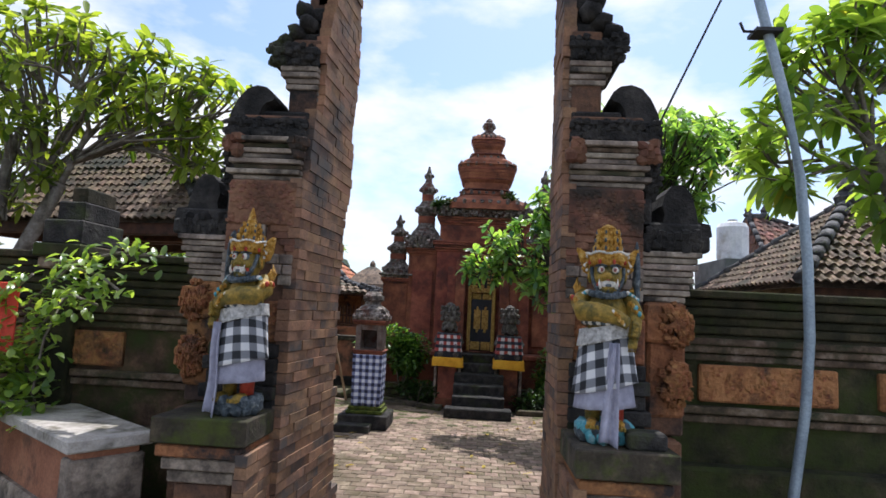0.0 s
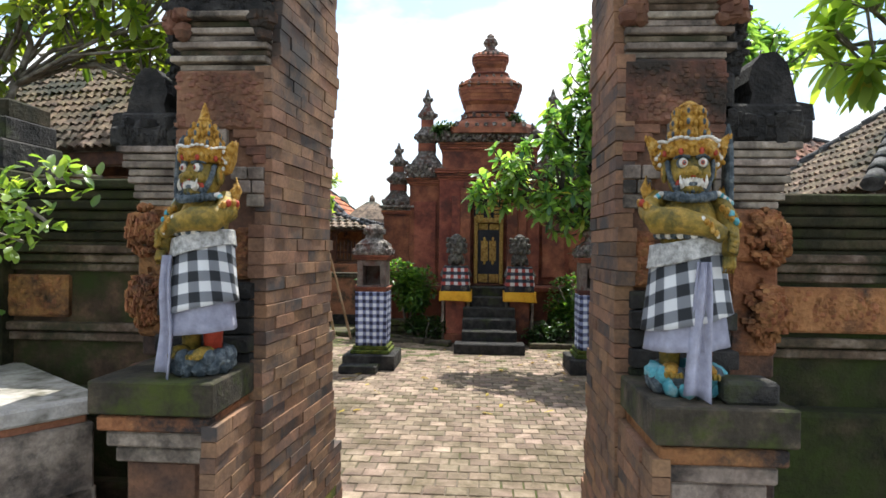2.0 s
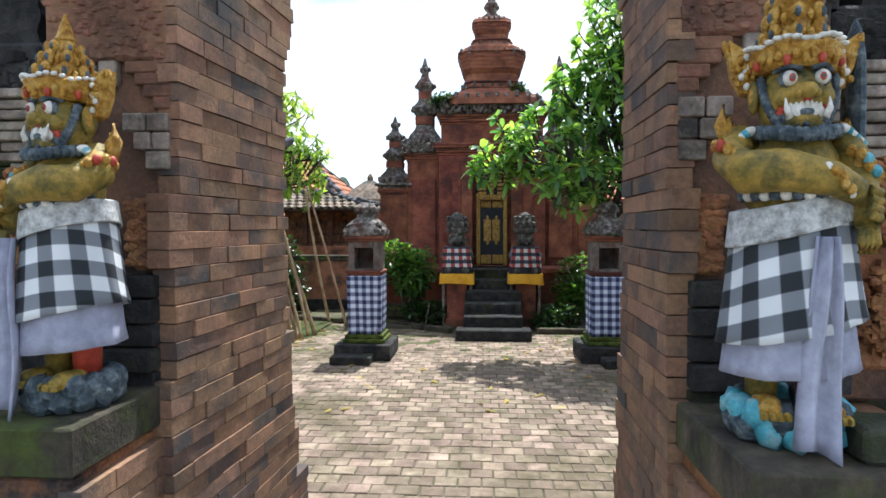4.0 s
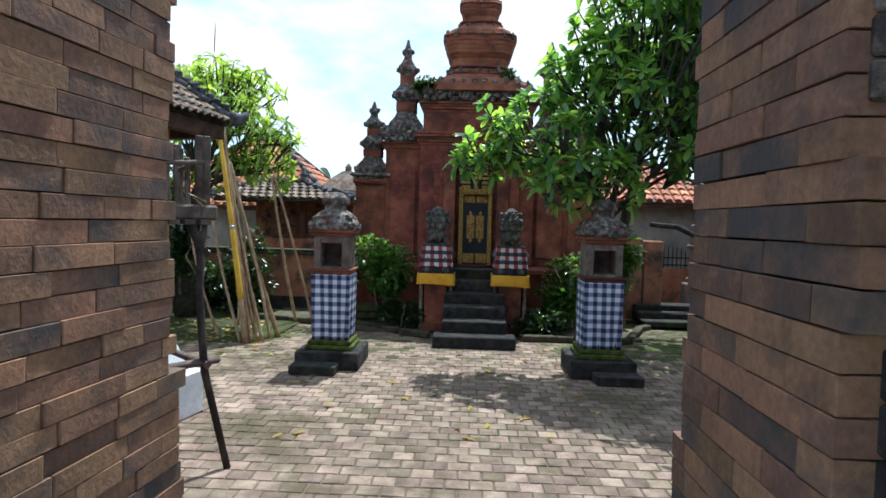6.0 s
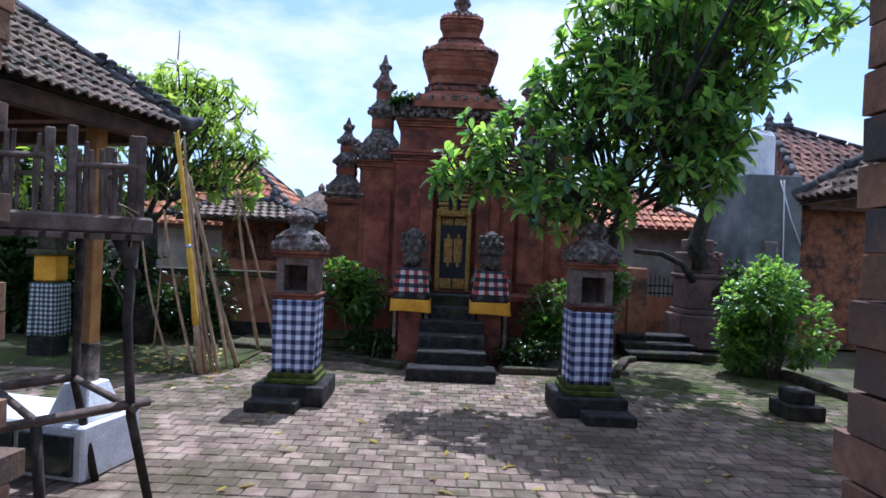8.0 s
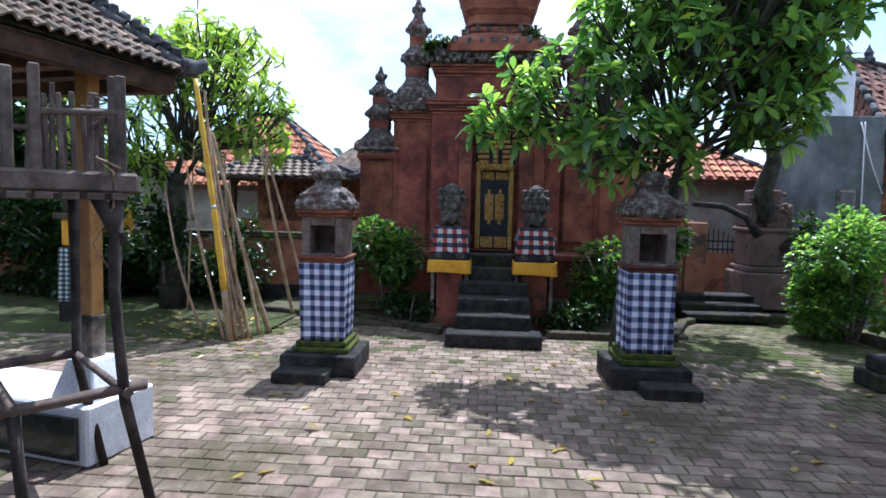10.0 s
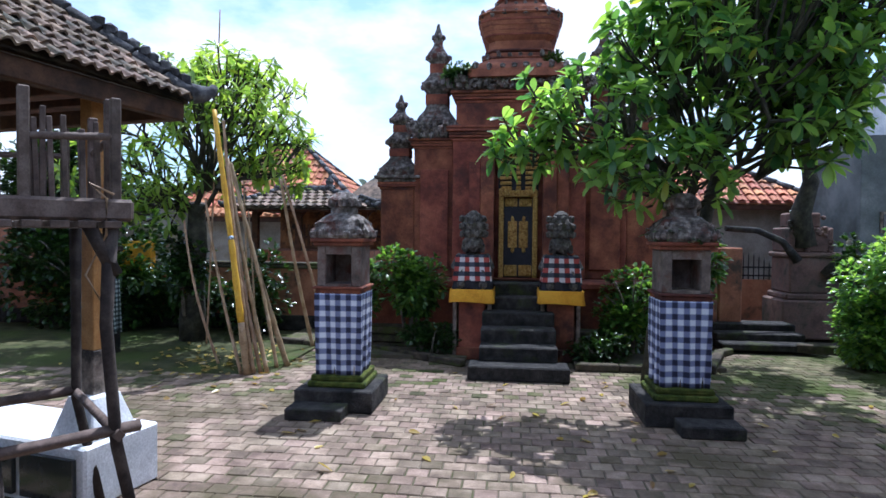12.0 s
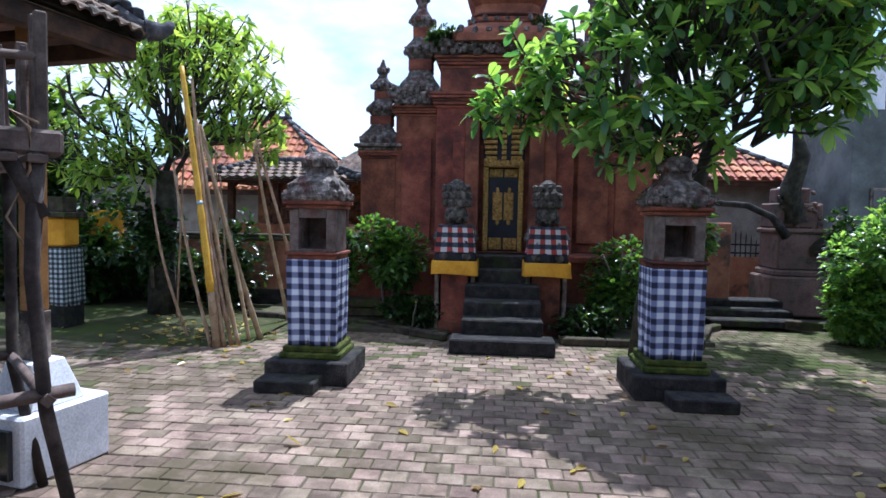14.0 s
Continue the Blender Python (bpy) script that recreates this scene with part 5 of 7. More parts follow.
def pavilion():
    """The open pavilion beside the court: white plinth, painted posts and an old tiled hip roof."""
    t = thing("pavilion", "open timber pavilion with weathered tile roof on white plinth", "pavilion", at=pose(-2.2, 7.3, 0, 0, 0, -12) @ Matrix.Diagonal((1, 1, 0.935, 1)) @ Matrix.Translation((2.40, -8.15, 0)))
    bm = bmesh.new()
    box(bm, -5.6, -2.5, 7.40, 7.95, 0.0, 0.40, 0.015)
    part("plinth", bm, M["white_paint"], t, "white painted plinth")
    for x, y in ((-2.71, 7.65), (-5.2, 7.65)):
        bm = bmesh.new()
        box(bm, x - 0.17, x + 0.17, y - 0.17, y + 0.17, 0.40, 0.66, 0.01, taper=0.07)
        foot = part("post_block", bm, M["white_paint"], t)
        bm = bmesh.new()
        box(bm, x - 0.055, x + 0.055, y - 0.055, y + 0.055, 0.66, 0.95, 0.006)
        part("post_sleeve", bm, M["grey_stone"], t)
        bm = bmesh.new()
        box(bm, x - 0.05, x + 0.05, y - 0.05, y + 0.05, 0.95, 2.75, 0.006)
        part("post", bm, M["orange_wood"], t, "varnished orange wooden post")
    bm = bmesh.new()
    box(bm, -2.98, -2.56, 7.37, 7.40, 0.05, 0.33, 0.004)
    box(bm, -3.5, -3.04, 7.37, 7.40, 0.05, 0.33, 0.004)
    part("plinth_pane", bm, M["glass"], t, "dusty dark glass pane set in the plinth")
    for x0, x1, y0, y1 in ((-5.45, -2.5, 6.16, 6.24), (-2.52, -2.44, 6.16, 8.12), (-5.45, -2.5, 8.04, 8.12), (-5.5, -5.42, 6.16, 8.12)):
        bm = bmesh.new()
        box(bm, x0, x1, y0, y1, 2.52, 2.66, 0.01)
        part("fascia", bm, M["dark_wood"], t, "dark red-brown fascia board")
    for y in (7.65, 7.95):
        bm = bmesh.new()
        box(bm, -5.4, -2.6, y - 0.06, y + 0.06, 2.62, 2.74, 0.006)
        part("beam", bm, M["dark_wood"], t)
    for i in range(13):
        y = 6.3 + i * 0.145
        bm = bmesh.new()
        f = min(1, abs(y - 7.15) / 0.95)
        xt = -3.8 + 1.25 * f
        tube(bm, [(-2.5, y, 2.60), (xt, y * 0.4 + 7.15 * 0.6, 2.66 + 1.05 * (1 - f) * 0.95)], 0.028, 6)
        part("rafter", bm, M["wood"], t)
    hip_roof(t, -5.55, -2.40, 6.1, 8.15, 2.67, -4.7, -3.75, 7.15, 3.82, SMALL_TILE, M["roof_tile"], near=("e",), w=0.09, ln=0.115)
    return t


pavilion()


def slat_rack():
    """Tall weathered timber rack with slatted rails and a low frame, standing askew."""
    t = thing("timber_rack", "weathered timber rack with slatted rails and low frame", "rack", at=pose(-1.83, 5.98, 0, 0, 0, 227))
    for x, y, lean in ((0, 0, 0.05), (0.95, 0, 0.02), (0, -1.0, 0.0), (0.95, -1.0, 0.0)):
        bm = bmesh.new()
        tube(bm, [(x - 0.11, y + 0.12, 0.0), (x, y, 0.65), (x + lean * 0.8, y, 1.2), (x + lean * 0.3, y, 1.74)], [0.024, 0.027, 0.027, 0.034], 8)
        part("post", bm, M["old_timber"], t)
    for y in (0, -1.0):
        bm = bmesh.new()
        box(bm, -0.07, 1.05, y - 0.035, y + 0.035, 1.66, 1.76, 0.015)
        part("floor_beam", bm, M["wood"], t)
    for i in range(10):
        bm = bmesh.new()
        x = 0.02 + i * 0.1
        box(bm, x - 0.035, x + 0.035, -1.05, 0.05, 1.63, 1.662, 0.004)
        part("floor_slat", bm, M["wood"], t)
    rr = random.Random(6)

    def rail_panel(p, q, n):
        p, q = Vector(p), Vector(q)
        for f in (0, 1):
            bm = bmesh.new()
            c = p.lerp(q, f)
            box(bm, c.x - 0.022, c.x + 0.022, c.y - 0.018, c.y + 0.018, 1.75, 2.19 + rr.uniform(-0.05, 0.04), 0.006)
            part("rail_post", bm, M["wood"], t)
        bm = bmesh.new()
        tube(bm, [p + Vector((0, 0, 2.04)), q + Vector((0, 0, 2.01))], 0.018, 6)
        part("rail", bm, M["wood"], t)
        for k in range(n):
            bm = bmesh.new()
            c = p.lerp(q, (k + 1) / (n + 1))
            box(bm, c.x - 0.011, c.x + 0.011, c.y - 0.008, c.y + 0.008, 1.75, 2.12 + rr.uniform(-0.06, 0.05), 0.003, m=Matrix.Translation(c) @ Matrix.Rotation(rr.uniform(-0.05, 0.05), 4, "Y") @ Matrix.Translation(-c))
            part("slat", bm, M["wood"], t)

    rail_panel((0.0, 0, 0), (0.34, 0, 0), 6)
    rail_panel((0.44, 0, 0), (0.86, 0, 0), 8)
    rail_panel((0.0, -0.12, 0), (0.0, -0.5, 0), 3)
    rail_panel((0.05, -1.0, 0), (0.55, -1.0, 0), 7)
    for p, q in (((-0.1, 0, 0.72), (1.05, 0, 0.68)), ((0, 0.05, 0.70), (0, -1.05, 0.68)), ((0.95, 0, 0.68), (0.95, -1.0, 0.66)), ((0.45, 0.02, 0.7), (0.45, -1.0, 0.69)), ((0, -1.0, 0.69), (1.0, -1.0, 0.67))):
        bm = bmesh.new()
        p, q = Vector(p), Vector(q)
        tube(bm, [p, (p + q) / 2, q], [0.028, 0.027, 0.028], 4)
        part("low_rail", bm, M["wood"], t)
    bm = bmesh.new()
    tube(bm, [(0.4, 0, 0.0), (0.45, 0, 0.68)], 0.026, 6)
    part("short_leg", bm, M["old_timber"], t)
    for x, s in ((0.0, 1), (0.95, -1)):
        bm = bmesh.new()
        tube(bm, [(x, 0, 1.42), (x + 0.13 * s, 0, 1.69)], 0.032, 6)
        part("brace", bm, M["old_timber"], t)


slat_rack()
bm = bmesh.new()
tube(bm, [(-1.81, 5.94, 1.78), (-1.92, 5.93, 1.83), (-1.83, 5.92, 1.76), (-1.84, 5.93, 1.6), (-1.94, 5.93, 1.42), (-1.87, 5.94, 1.3)], 0.006, 5)
tagged(part("string", bm, M["bamboo"]), "frayed straw string tied to the timber rack", "string")

# ---- bamboo poles ----
def bamboo(foot, head, r, mat, label):
    """A pole with nodes."""
    t = thing("bamboo_pole", label, "pole", "bamboo poles")
    f, h = Vector(foot), Vector(head)
    bm = bmesh.new()
    n = 26
    pts, rad = [], []
    sag = Vector((random.uniform(-0.05, 0.05), random.uniform(-0.05, 0.05), 0))
    for i in range(n + 1):
        p = f.lerp(h, i / n) + sag * math.sin(math.pi * i / n)
        pts.append(p)
        rad.append(r * (1 - 0.35 * i / n) * (1.16 if i % 3 == 0 else 1.0))
    if mat is M["yellow_paint"]:
        tube(bm, pts[5:], rad[5:], 8)
        part("painted_culm", bm, mat, t, "glossy yellow painted length")
        bm = bmesh.new()
        tube(bm, pts[:6], rad[:6], 8)
        part("culm", bm, M["bamboo"], t, "bare dry foot")
        bm = bmesh.new()
        tube(bm, [pts[13], pts[13].lerp(pts[14], 0.35)], 0.033, 8)
        part("band", bm, M["pole_paint"], t, "narrow blue band")
    else:
        tube(bm, pts, rad, 8)
        part("culm", bm, mat, t)


dry = "dry brown bamboo pole leaning in a bundle"
for foot, head, r, mat, label in (
        ((-3.02, 9.92, 0), (-3.56, 10.2, 3.05), 0.04, M["yellow_paint"], "yellow painted bamboo pole with dry bare foot"),
        ((-3.57, 10.34, 0), (-4.05, 10.4, 1.75), 0.018, M["bamboo"], "thin dry bamboo pole leaning on the tree"),
        ((-3.1, 9.94, 0), (-3.72, 10.3, 2.0), 0.02, M["bamboo"], "thin dry bamboo pole leaning on the tree"),
        ((-2.97, 9.98, 0), (-3.52, 10.35, 2.95), 0.026, M["bamboo"], dry), ((-2.90, 10.02, 0), (-3.50, 10.34, 2.7), 0.024, M["bamboo"], dry),
        ((-2.84, 10.05, 0), (-3.47, 10.36, 2.5), 0.026, M["bamboo"], dry), ((-2.80, 10.25, 0), (-3.43, 10.4, 2.3), 0.022, M["bamboo"], dry),
        ((-2.74, 10.42, 0), (-3.46, 10.42, 2.45), 0.034, M["bamboo"], dry), ((-3.62, 11.2, 0), (-3.66, 11.2, 2.3), 0.016, M["bamboo"], "thin upright bamboo stake"),
        ((-3.35, 10.9, 0), (-3.5, 11.0, 1.9), 0.016, M["bamboo"], "thin upright bamboo stake"),
        ((-2.83, 11.62, 0), (-3.02, 10.9, 2.3), 0.026, M["bamboo"], "dry bamboo pole leaning apart from the bundle"), ((-2.45, 11.3, 0), (-2.98, 10.85, 2.35), 0.024, M["bamboo"], "dry bamboo pole leaning apart from the bundle"),
        ((-4.35, 11.5, 0), (-4.2, 11.6, 4.75), 0.014, M["bamboo"], "tall thin bamboo stake rising through the tree")):
    bamboo(foot, head, r, mat, label)

# ---- the guard figures of the stair ----
def guard(cx, mirror):
    t = thing("guard_pedestal", "red brick pedestal with grey side slabs", "pedestal", "guard pedestals of the stair")
    bm = bmesh.new()
    box(bm, cx - 0.17, cx + 0.17, 11.18, 11.6, 0.0, 0.75, 0.01)
    box(bm, cx - 0.2, cx + 0.2, 11.15, 11.6, 0.0, 0.16, 0.01)
    part("shaft", bm, M["red_brick"], t)
    for s in (-1, 1):
        bm = bmesh.new()
        box(bm, cx + s * 0.225 - 0.025, cx + s * 0.225 + 0.025, 11.2, 11.5, 0.0, 0.76, 0.008)
        part("side_slab", bm, M["grey_stone"], t)
    bm = bmesh.new()
    box(bm, cx - 0.26, cx + 0.26, 11.08, 11.6, 0.76, 0.9, 0.015)
    part("cap", bm, M["moss_stone"], t)
    cl = cloth_wrap("yellow_cloth", cx, 11.34, 0.272, 0.272, 0.745, 0.915, M["yellow_cloth"], "saffron yellow cloth tied round a pedestal top", 0.04, 0.006)
    # squat figure
    bm = bmesh.new()
    s = -1 if mirror else 1
    blob(bm, (cx, 11.36, 1.0), (0.22, 0.2, 0.12), 0, 10, 6, rough=0.1)
    blob(bm, (cx, 11.36, 1.2), (0.18, 0.16, 0.2), 0, 10, 7, rough=0.1)
    blob(bm, (cx, 11.32, 1.5), (0.13, 0.12, 0.14), 0, 10, 7, rough=0.15)
    blob(bm, (cx, 11.24, 1.47), (0.09, 0.08, 0.07), 0, 8, 5, rough=0.2)
    lathe(bm, cx, 11.36, [(0.14, 1.58), (0.17, 1.62), (0.15, 1.70), (0.16, 1.76), (0.11, 1.82), (0.10, 1.88), (0.03, 1.93)], 10)
    for k in range(26):
        a = 6.28 * k / 26
        blob(bm, (cx + 0.16 * math.cos(a), 11.35 + 0.15 * math.sin(a), 1.62 + 0.1 * (k % 3)), (0.04, 0.04, 0.05), 0, 6, 4, rough=0.4)
        blob(bm, (cx + 0.13 * math.cos(a), 11.33 + 0.13 * math.sin(a), 1.42 + 0.03 * (k % 4)), (0.03, 0.03, 0.05), 0, 6, 4, rough=0.4)
    for q in (-1, 1):
        tube(bm, [(cx + q * 0.17, 11.36, 1.33), (cx + q * 0.24, 11.25, 1.2), (cx + q * 0.12, 11.14, 1.12)], [0.055, 0.05, 0.05], 8)
        blob(bm, (cx + q * 0.15, 11.2, 0.97), (0.09, 0.13, 0.08), 0, 8, 5)
    tagged(part("guard_statue", bm, M["old_statue"]), "squat weathered grey stone guardian statue with lichen", "statue", "guardians of the stair")
    cl = cloth_wrap("tartan_cloth", cx, 11.34, 0.205, 0.205, 1.0, 1.35, M["red_check"], "red white and black checked cloth on a stone guardian", 0.16, 0.012)
    cl = cloth_wrap("dark_underskirt", cx, 11.34, 0.235, 0.225, 0.905, 1.03, M["black_paint"], "dark blue underskirt on a stone guardian", 0.02, 0.012)


guard(-0.56, False)
guard(0.57, True)

# ---- the painted guardians of the gate ----
def guardian(name, label, m, blue):
    """One painted stone figure with a tall crown, shield at its side."""
    bm = bmesh.new()
    rr = random.Random(17)
    SK, GO, DK, WH, RD, BL = range(6)
    # rock base
    for k in range(26):
        a = 6.28 * k / 26
        blob(bm, (0.13 * math.cos(a), 0.11 * math.sin(a), 0.035 + 0.03 * (k % 2)), (0.045, 0.045, 0.038), BL if blue and k % 3 else DK, 7, 5, rough=0.3)
    blob(bm, (0, 0, 0.03), (0.15, 0.13, 0.05), DK, 12, 6)
    # legs and feet
    for s in (-1, 1):
        tube(bm, [(s * 0.07, 0.0, 0.07), (s * 0.065, 0.0, 0.2), (s * 0.06, 0.01, 0.36)], [0.042, 0.05, 0.06], 10, RD if (s > 0) != blue else SK)
        blob(bm, (s * 0.075, -0.07, 0.085), (0.042, 0.075, 0.028), SK if not blue else GO, 8, 5)
        for q in range(4):
            blob(bm, (s * 0.075 - 0.03 + 0.02 * q, -0.14, 0.08), (0.011, 0.018, 0.012), SK, 6, 4)
    # torso
    blob(bm, (0, 0.01, 0.42), (0.125, 0.105, 0.12), SK, 12, 8)
    blob(bm, (0, 0.0, 0.585), (0.13, 0.10, 0.13), SK, 12, 8)
    blob(bm, (0, -0.03, 0.555), (0.11, 0.09, 0.08), SK, 12, 7)
    # beaded necklace
    for k in range(18):
        a = -0.1 - 2.94 * k / 17
        blob(bm, (0.105 * math.cos(a), -0.012 + 0.112 * math.sin(a), 0.672 + 0.016 * math.cos(a) ** 2), (0.016, 0.015, 0.017), DK, 8, 5)
    # crossed arms, the outer one folded over the chest
    tube(bm, [(0.12, 0.01, 0.675), (0.165, -0.02, 0.635), (0.150, -0.095, 0.598), (0.06, -0.142, 0.598), (-0.05, -0.148, 0.578), (-0.115, -0.135, 0.55)], [0.046, 0.052, 0.048, 0.045, 0.036, 0.03], 12, SK)
    tube(bm, [(-0.12, 0.0, 0.675), (-0.165, -0.02, 0.60), (-0.16, -0.07, 0.53), (-0.15, -0.11, 0.49)], [0.044, 0.046, 0.038, 0.032], 10, SK)
    for k in range(4):
        tube(bm, [(-0.135, -0.145, 0.555 - 0.016 * k), (-0.165, -0.135, 0.548 - 0.017 * k), (-0.172, -0.11, 0.54 - 0.017 * k)], [0.011, 0.011, 0.008], 6, SK)
        tube(bm, [(-0.125 - 0.012 * k, -0.125, 0.475), (-0.122 - 0.012 * k, -0.14, 0.445), (-0.12 - 0.012 * k, -0.135, 0.425)], [0.01, 0.01, 0.007], 6, SK)
    # gilt armlets, bracelets and shoulder flames
    for c, d, n, r, mats in (((0.165, -0.03, 0.63), 0.058, 11, 0.015, (GO, RD, GO)), ((-0.055, -0.146, 0.575), 0.042, 9, 0.012, (GO, GO, WH)), ((-0.165, -0.03, 0.615), 0.05, 10, 0.014, (GO, BL, GO))):
        for k in range(n):
            a = 6.283 * k / n
            for w in (-1, 1):
                blob(bm, (c[0] + 0.6 * d * math.cos(a) + 0.01 * w, c[1] + d * math.sin(a) * 0.9, c[2] + 0.35 * d * math.cos(a) + 0.013 * w), (r, r, r), mats[k % 3], 7, 5)
    for x in (0.165, -0.165):
        for k, h in enumerate((0.085, 0.06, 0.04)):
            tube(bm, [(x * (0.95 - 0.12 * k), 0.025, 0.665), (x * (1.12 - 0.1 * k), 0.03, 0.685 + h * 0.4), (x * (1.06 - 0.1 * k), 0.03, 0.68 + h)], [0.026, 0.02, 0.004], 6, GO)
        for k in range(6):
            blob(bm, (x * (0.72 + 0.07 * k), -0.03 + 0.006 * k, 0.692 - 0.006 * k), (0.017, 0.03, 0.012), BL if k % 2 else WH, 7, 5)
    # head
    blob(bm, (0, -0.015, 0.76), (0.094, 0.09, 0.092), SK, 16, 11)
    blob(bm, (0, -0.05, 0.708), (0.066, 0.058, 0.036), SK, 12, 7)
    blob(bm, (0, -0.108, 0.766), (0.024, 0.026, 0.017), SK, 10, 6)
    for q in (-1, 1):
        blob(bm, (q * 0.022, -0.105, 0.76), (0.012, 0.016, 0.01), SK, 7, 5)
        blob(bm, (q * 0.052, -0.078, 0.757), (0.026, 0.024, 0.022), SK, 8, 6)
    # gaping mouth: red lips, teeth, dark throat, tusks
    for k in range(20):
        a = 6.283 * k / 20
        blob(bm, (0.056 * math.cos(a), -0.097 + 0.022 * abs(math.cos(a)), 0.724 + 0.026 * math.sin(a)), (0.013, 0.011, 0.009), RD if math.sin(a) > -0.3 else DK, 7, 5)
    blob(bm, (0, -0.088, 0.724), (0.05, 0.018, 0.024), WH, 12, 7)
    blob(bm, (0, -0.098, 0.722), (0.022, 0.012, 0.010), DK, 10, 6)
    for k in range(7):
        blob(bm, (-0.036 + 0.012 * k, -0.103 + 0.004 * abs(k - 3), 0.737), (0.006, 0.006, 0.009), WH, 7, 5)
        blob(bm, (-0.03 + 0.010 * k, -0.101 + 0.004 * abs(k - 3), 0.707), (0.005, 0.006, 0.007), WH, 7, 5)
    for q in (-1, 1):
        tube(bm, [(q * 0.044, -0.108, 0.708), (q * 0.053, -0.112, 0.728), (q * 0.054, -0.104, 0.752)], [0.0095, 0.008, 0.002], 6, WH)
        # bulging eyes in dark lids
        blob(bm, (q * 0.04, -0.082, 0.795), (0.027, 0.018, 0.021), DK, 9, 6)
        blob(bm, (q * 0.04, -0.091, 0.795), (0.02, 0.017, 0.017), WH, 9, 7)
        blob(bm, (q * 0.038, -0.106, 0.794), (0.009, 0.005, 0.009), RD, 8, 5)
        blob(bm, (q * 0.038, -0.110, 0.794), (0.005, 0.003, 0.005), DK, 7, 5)
        tube(bm, [(q * 0.012, -0.1, 0.812), (q * 0.042, -0.094, 0.824), (q * 0.075, -0.068, 0.812)], [0.006, 0.009, 0.004], 6, DK)
        # ears and curls
        blob(bm, (q * 0.102, 0.0, 0.772), (0.016, 0.03, 0.04), SK, 9, 6)
        blob(bm, (q * 0.109, -0.006, 0.772), (0.009, 0.018, 0.026), GO, 8, 5)
        for k in range(11):
            a = k / 10
            blob(bm, (q * (0.094 - 0.055 * a * a), -0.035 - 0.045 * a, 0.80 - 0.125 * a), (0.013, 0.015, 0.013), DK, 7, 5, rough=0.25)
    for k in range(7):
        blob(bm, (-0.036 + 0.012 * k, -0.08, 0.68 + 0.004 * abs(k - 3)), (0.011, 0.014, 0.012), DK, 7, 5, rough=0.25)
    # diadem with a pale wavy rim
    lathe(bm, 0, 0.0, [(0.102, 0.818), (0.112, 0.824), (0.114, 0.846), (0.122, 0.866), (0.106, 0.876), (0.086, 0.882)], 22, GO)
    for k in range(34):
        a = 6.283 * k / 34
        blob(bm, (0.115 * math.cos(a), 0.115 * math.sin(a), 0.832 + 0.01 * (k % 2)), (0.011, 0.011, 0.012), RD if k % 4 == 0 else GO, 7, 5)
        w = 0.012 * abs(math.sin(a * 3 + 1.57))
        blob(bm, (0.12 * math.cos(a), 0.12 * math.sin(a), 0.868 + w), (0.015, 0.008, 0.006), WH, 7, 4)
    # pierced tiers of the crown
    tiers = ((0.88, 0.082, 9, 0.024), (0.918, 0.066, 8, 0.022), (0.952, 0.05, 7, 0.018)) if not blue else ((0.885, 0.074, 8, 0.024), (0.925, 0.066, 7, 0.024), (0.965, 0.062, 7, 0.02))
    top_z = 1.06 if not blue else 1.02
    prof = [(0.08, 0.88), (0.062, 0.915), (0.05, 0.95), (0.036, 0.972), (0.03, 0.985), (0.034, 0.99), (0.026, 1.0), (0.02, 1.02), (0.012, 1.04), (0.004, top_z)]
    if blue:
        prof = [(0.07, 0.88), (0.058, 0.915), (0.058, 0.95), (0.06, 0.975), (0.045, 0.995), (0.05, 1.0), (0.03, 1.012), (0.012, top_z)]
    lathe(bm, 0, 0.0, prof, 14, GO)
    for z, r, n, h in tiers:
        for k in range(n):
            a = 6.283 * (k + 0.25) / n - 1.57
            blob(bm, (r * math.cos(a), r * math.sin(a), z + h * 0.6), (h * 0.8, h * 0.8, h), GO, 8, 6)
            blob(bm, ((r + h * 0.62) * math.cos(a), (r + h * 0.62) * math.sin(a), z + h * 0.55), (h * 0.36, h * 0.36, h * 0.5), DK, 7, 5)
            blob(bm, (r * 1.08 * math.cos(a + 3.14 / n), r * 1.08 * math.sin(a + 3.14 / n), z + h * 0.3), (h * 0.35, h * 0.35, h * 0.5), GO, 7, 5)
    # winged side plates behind the ears
    for q in (-1, 1):
        prism(bm, [(q * 0.085, 0.775), (q * 0.13, 0.785), (q * 0.158, 0.83), (q * 0.17, 0.905), (q * 0.14, 0.888), (q * 0.118, 0.875), (q * 0.098, 0.86)], 0.0, 0.05, GO)
        for k in range(14):
            a = k * 0.9
            blob(bm, (q * (0.128 + 0.0022 * k * math.cos(a)), -0.004, 0.835 + 0.0032 * k * math.sin(a)), (0.010, 0.009, 0.009), WH if k % 3 == 0 else GO, 7, 5)
        for k in range(7):
            tube(bm, [(q * (0.12 + 0.006 * k), 0.02, 0.79 + 0.014 * k), (q * (0.138 + 0.007 * k), 0.012, 0.797 + 0.016 * k), (q * (0.142 + 0.007 * k), 0.012, 0.81 + 0.016 * k)], [0.012, 0.010, 0.003], 6, GO)
    # long shield beside the shoulder
    lathe(bm, -0.178, 0.045, [(0.03, 0.45), (0.055, 0.55), (0.058, 0.75), (0.05, 0.86), (0.03, 0.92), (0.008, 0.945)], 12, DK, 0.0, 0.4, 1.0)
    # checked chest band
    for k in range(15):
        a = -0.2 - 2.75 * k / 14
        for h in (0, 1):
            blob(bm, (0.135 * math.cos(a), 0.128 * math.sin(a), 0.548 + 0.014 * h), (0.018, 0.012, 0.014), WH if k % 2 else DK, 8, 5)
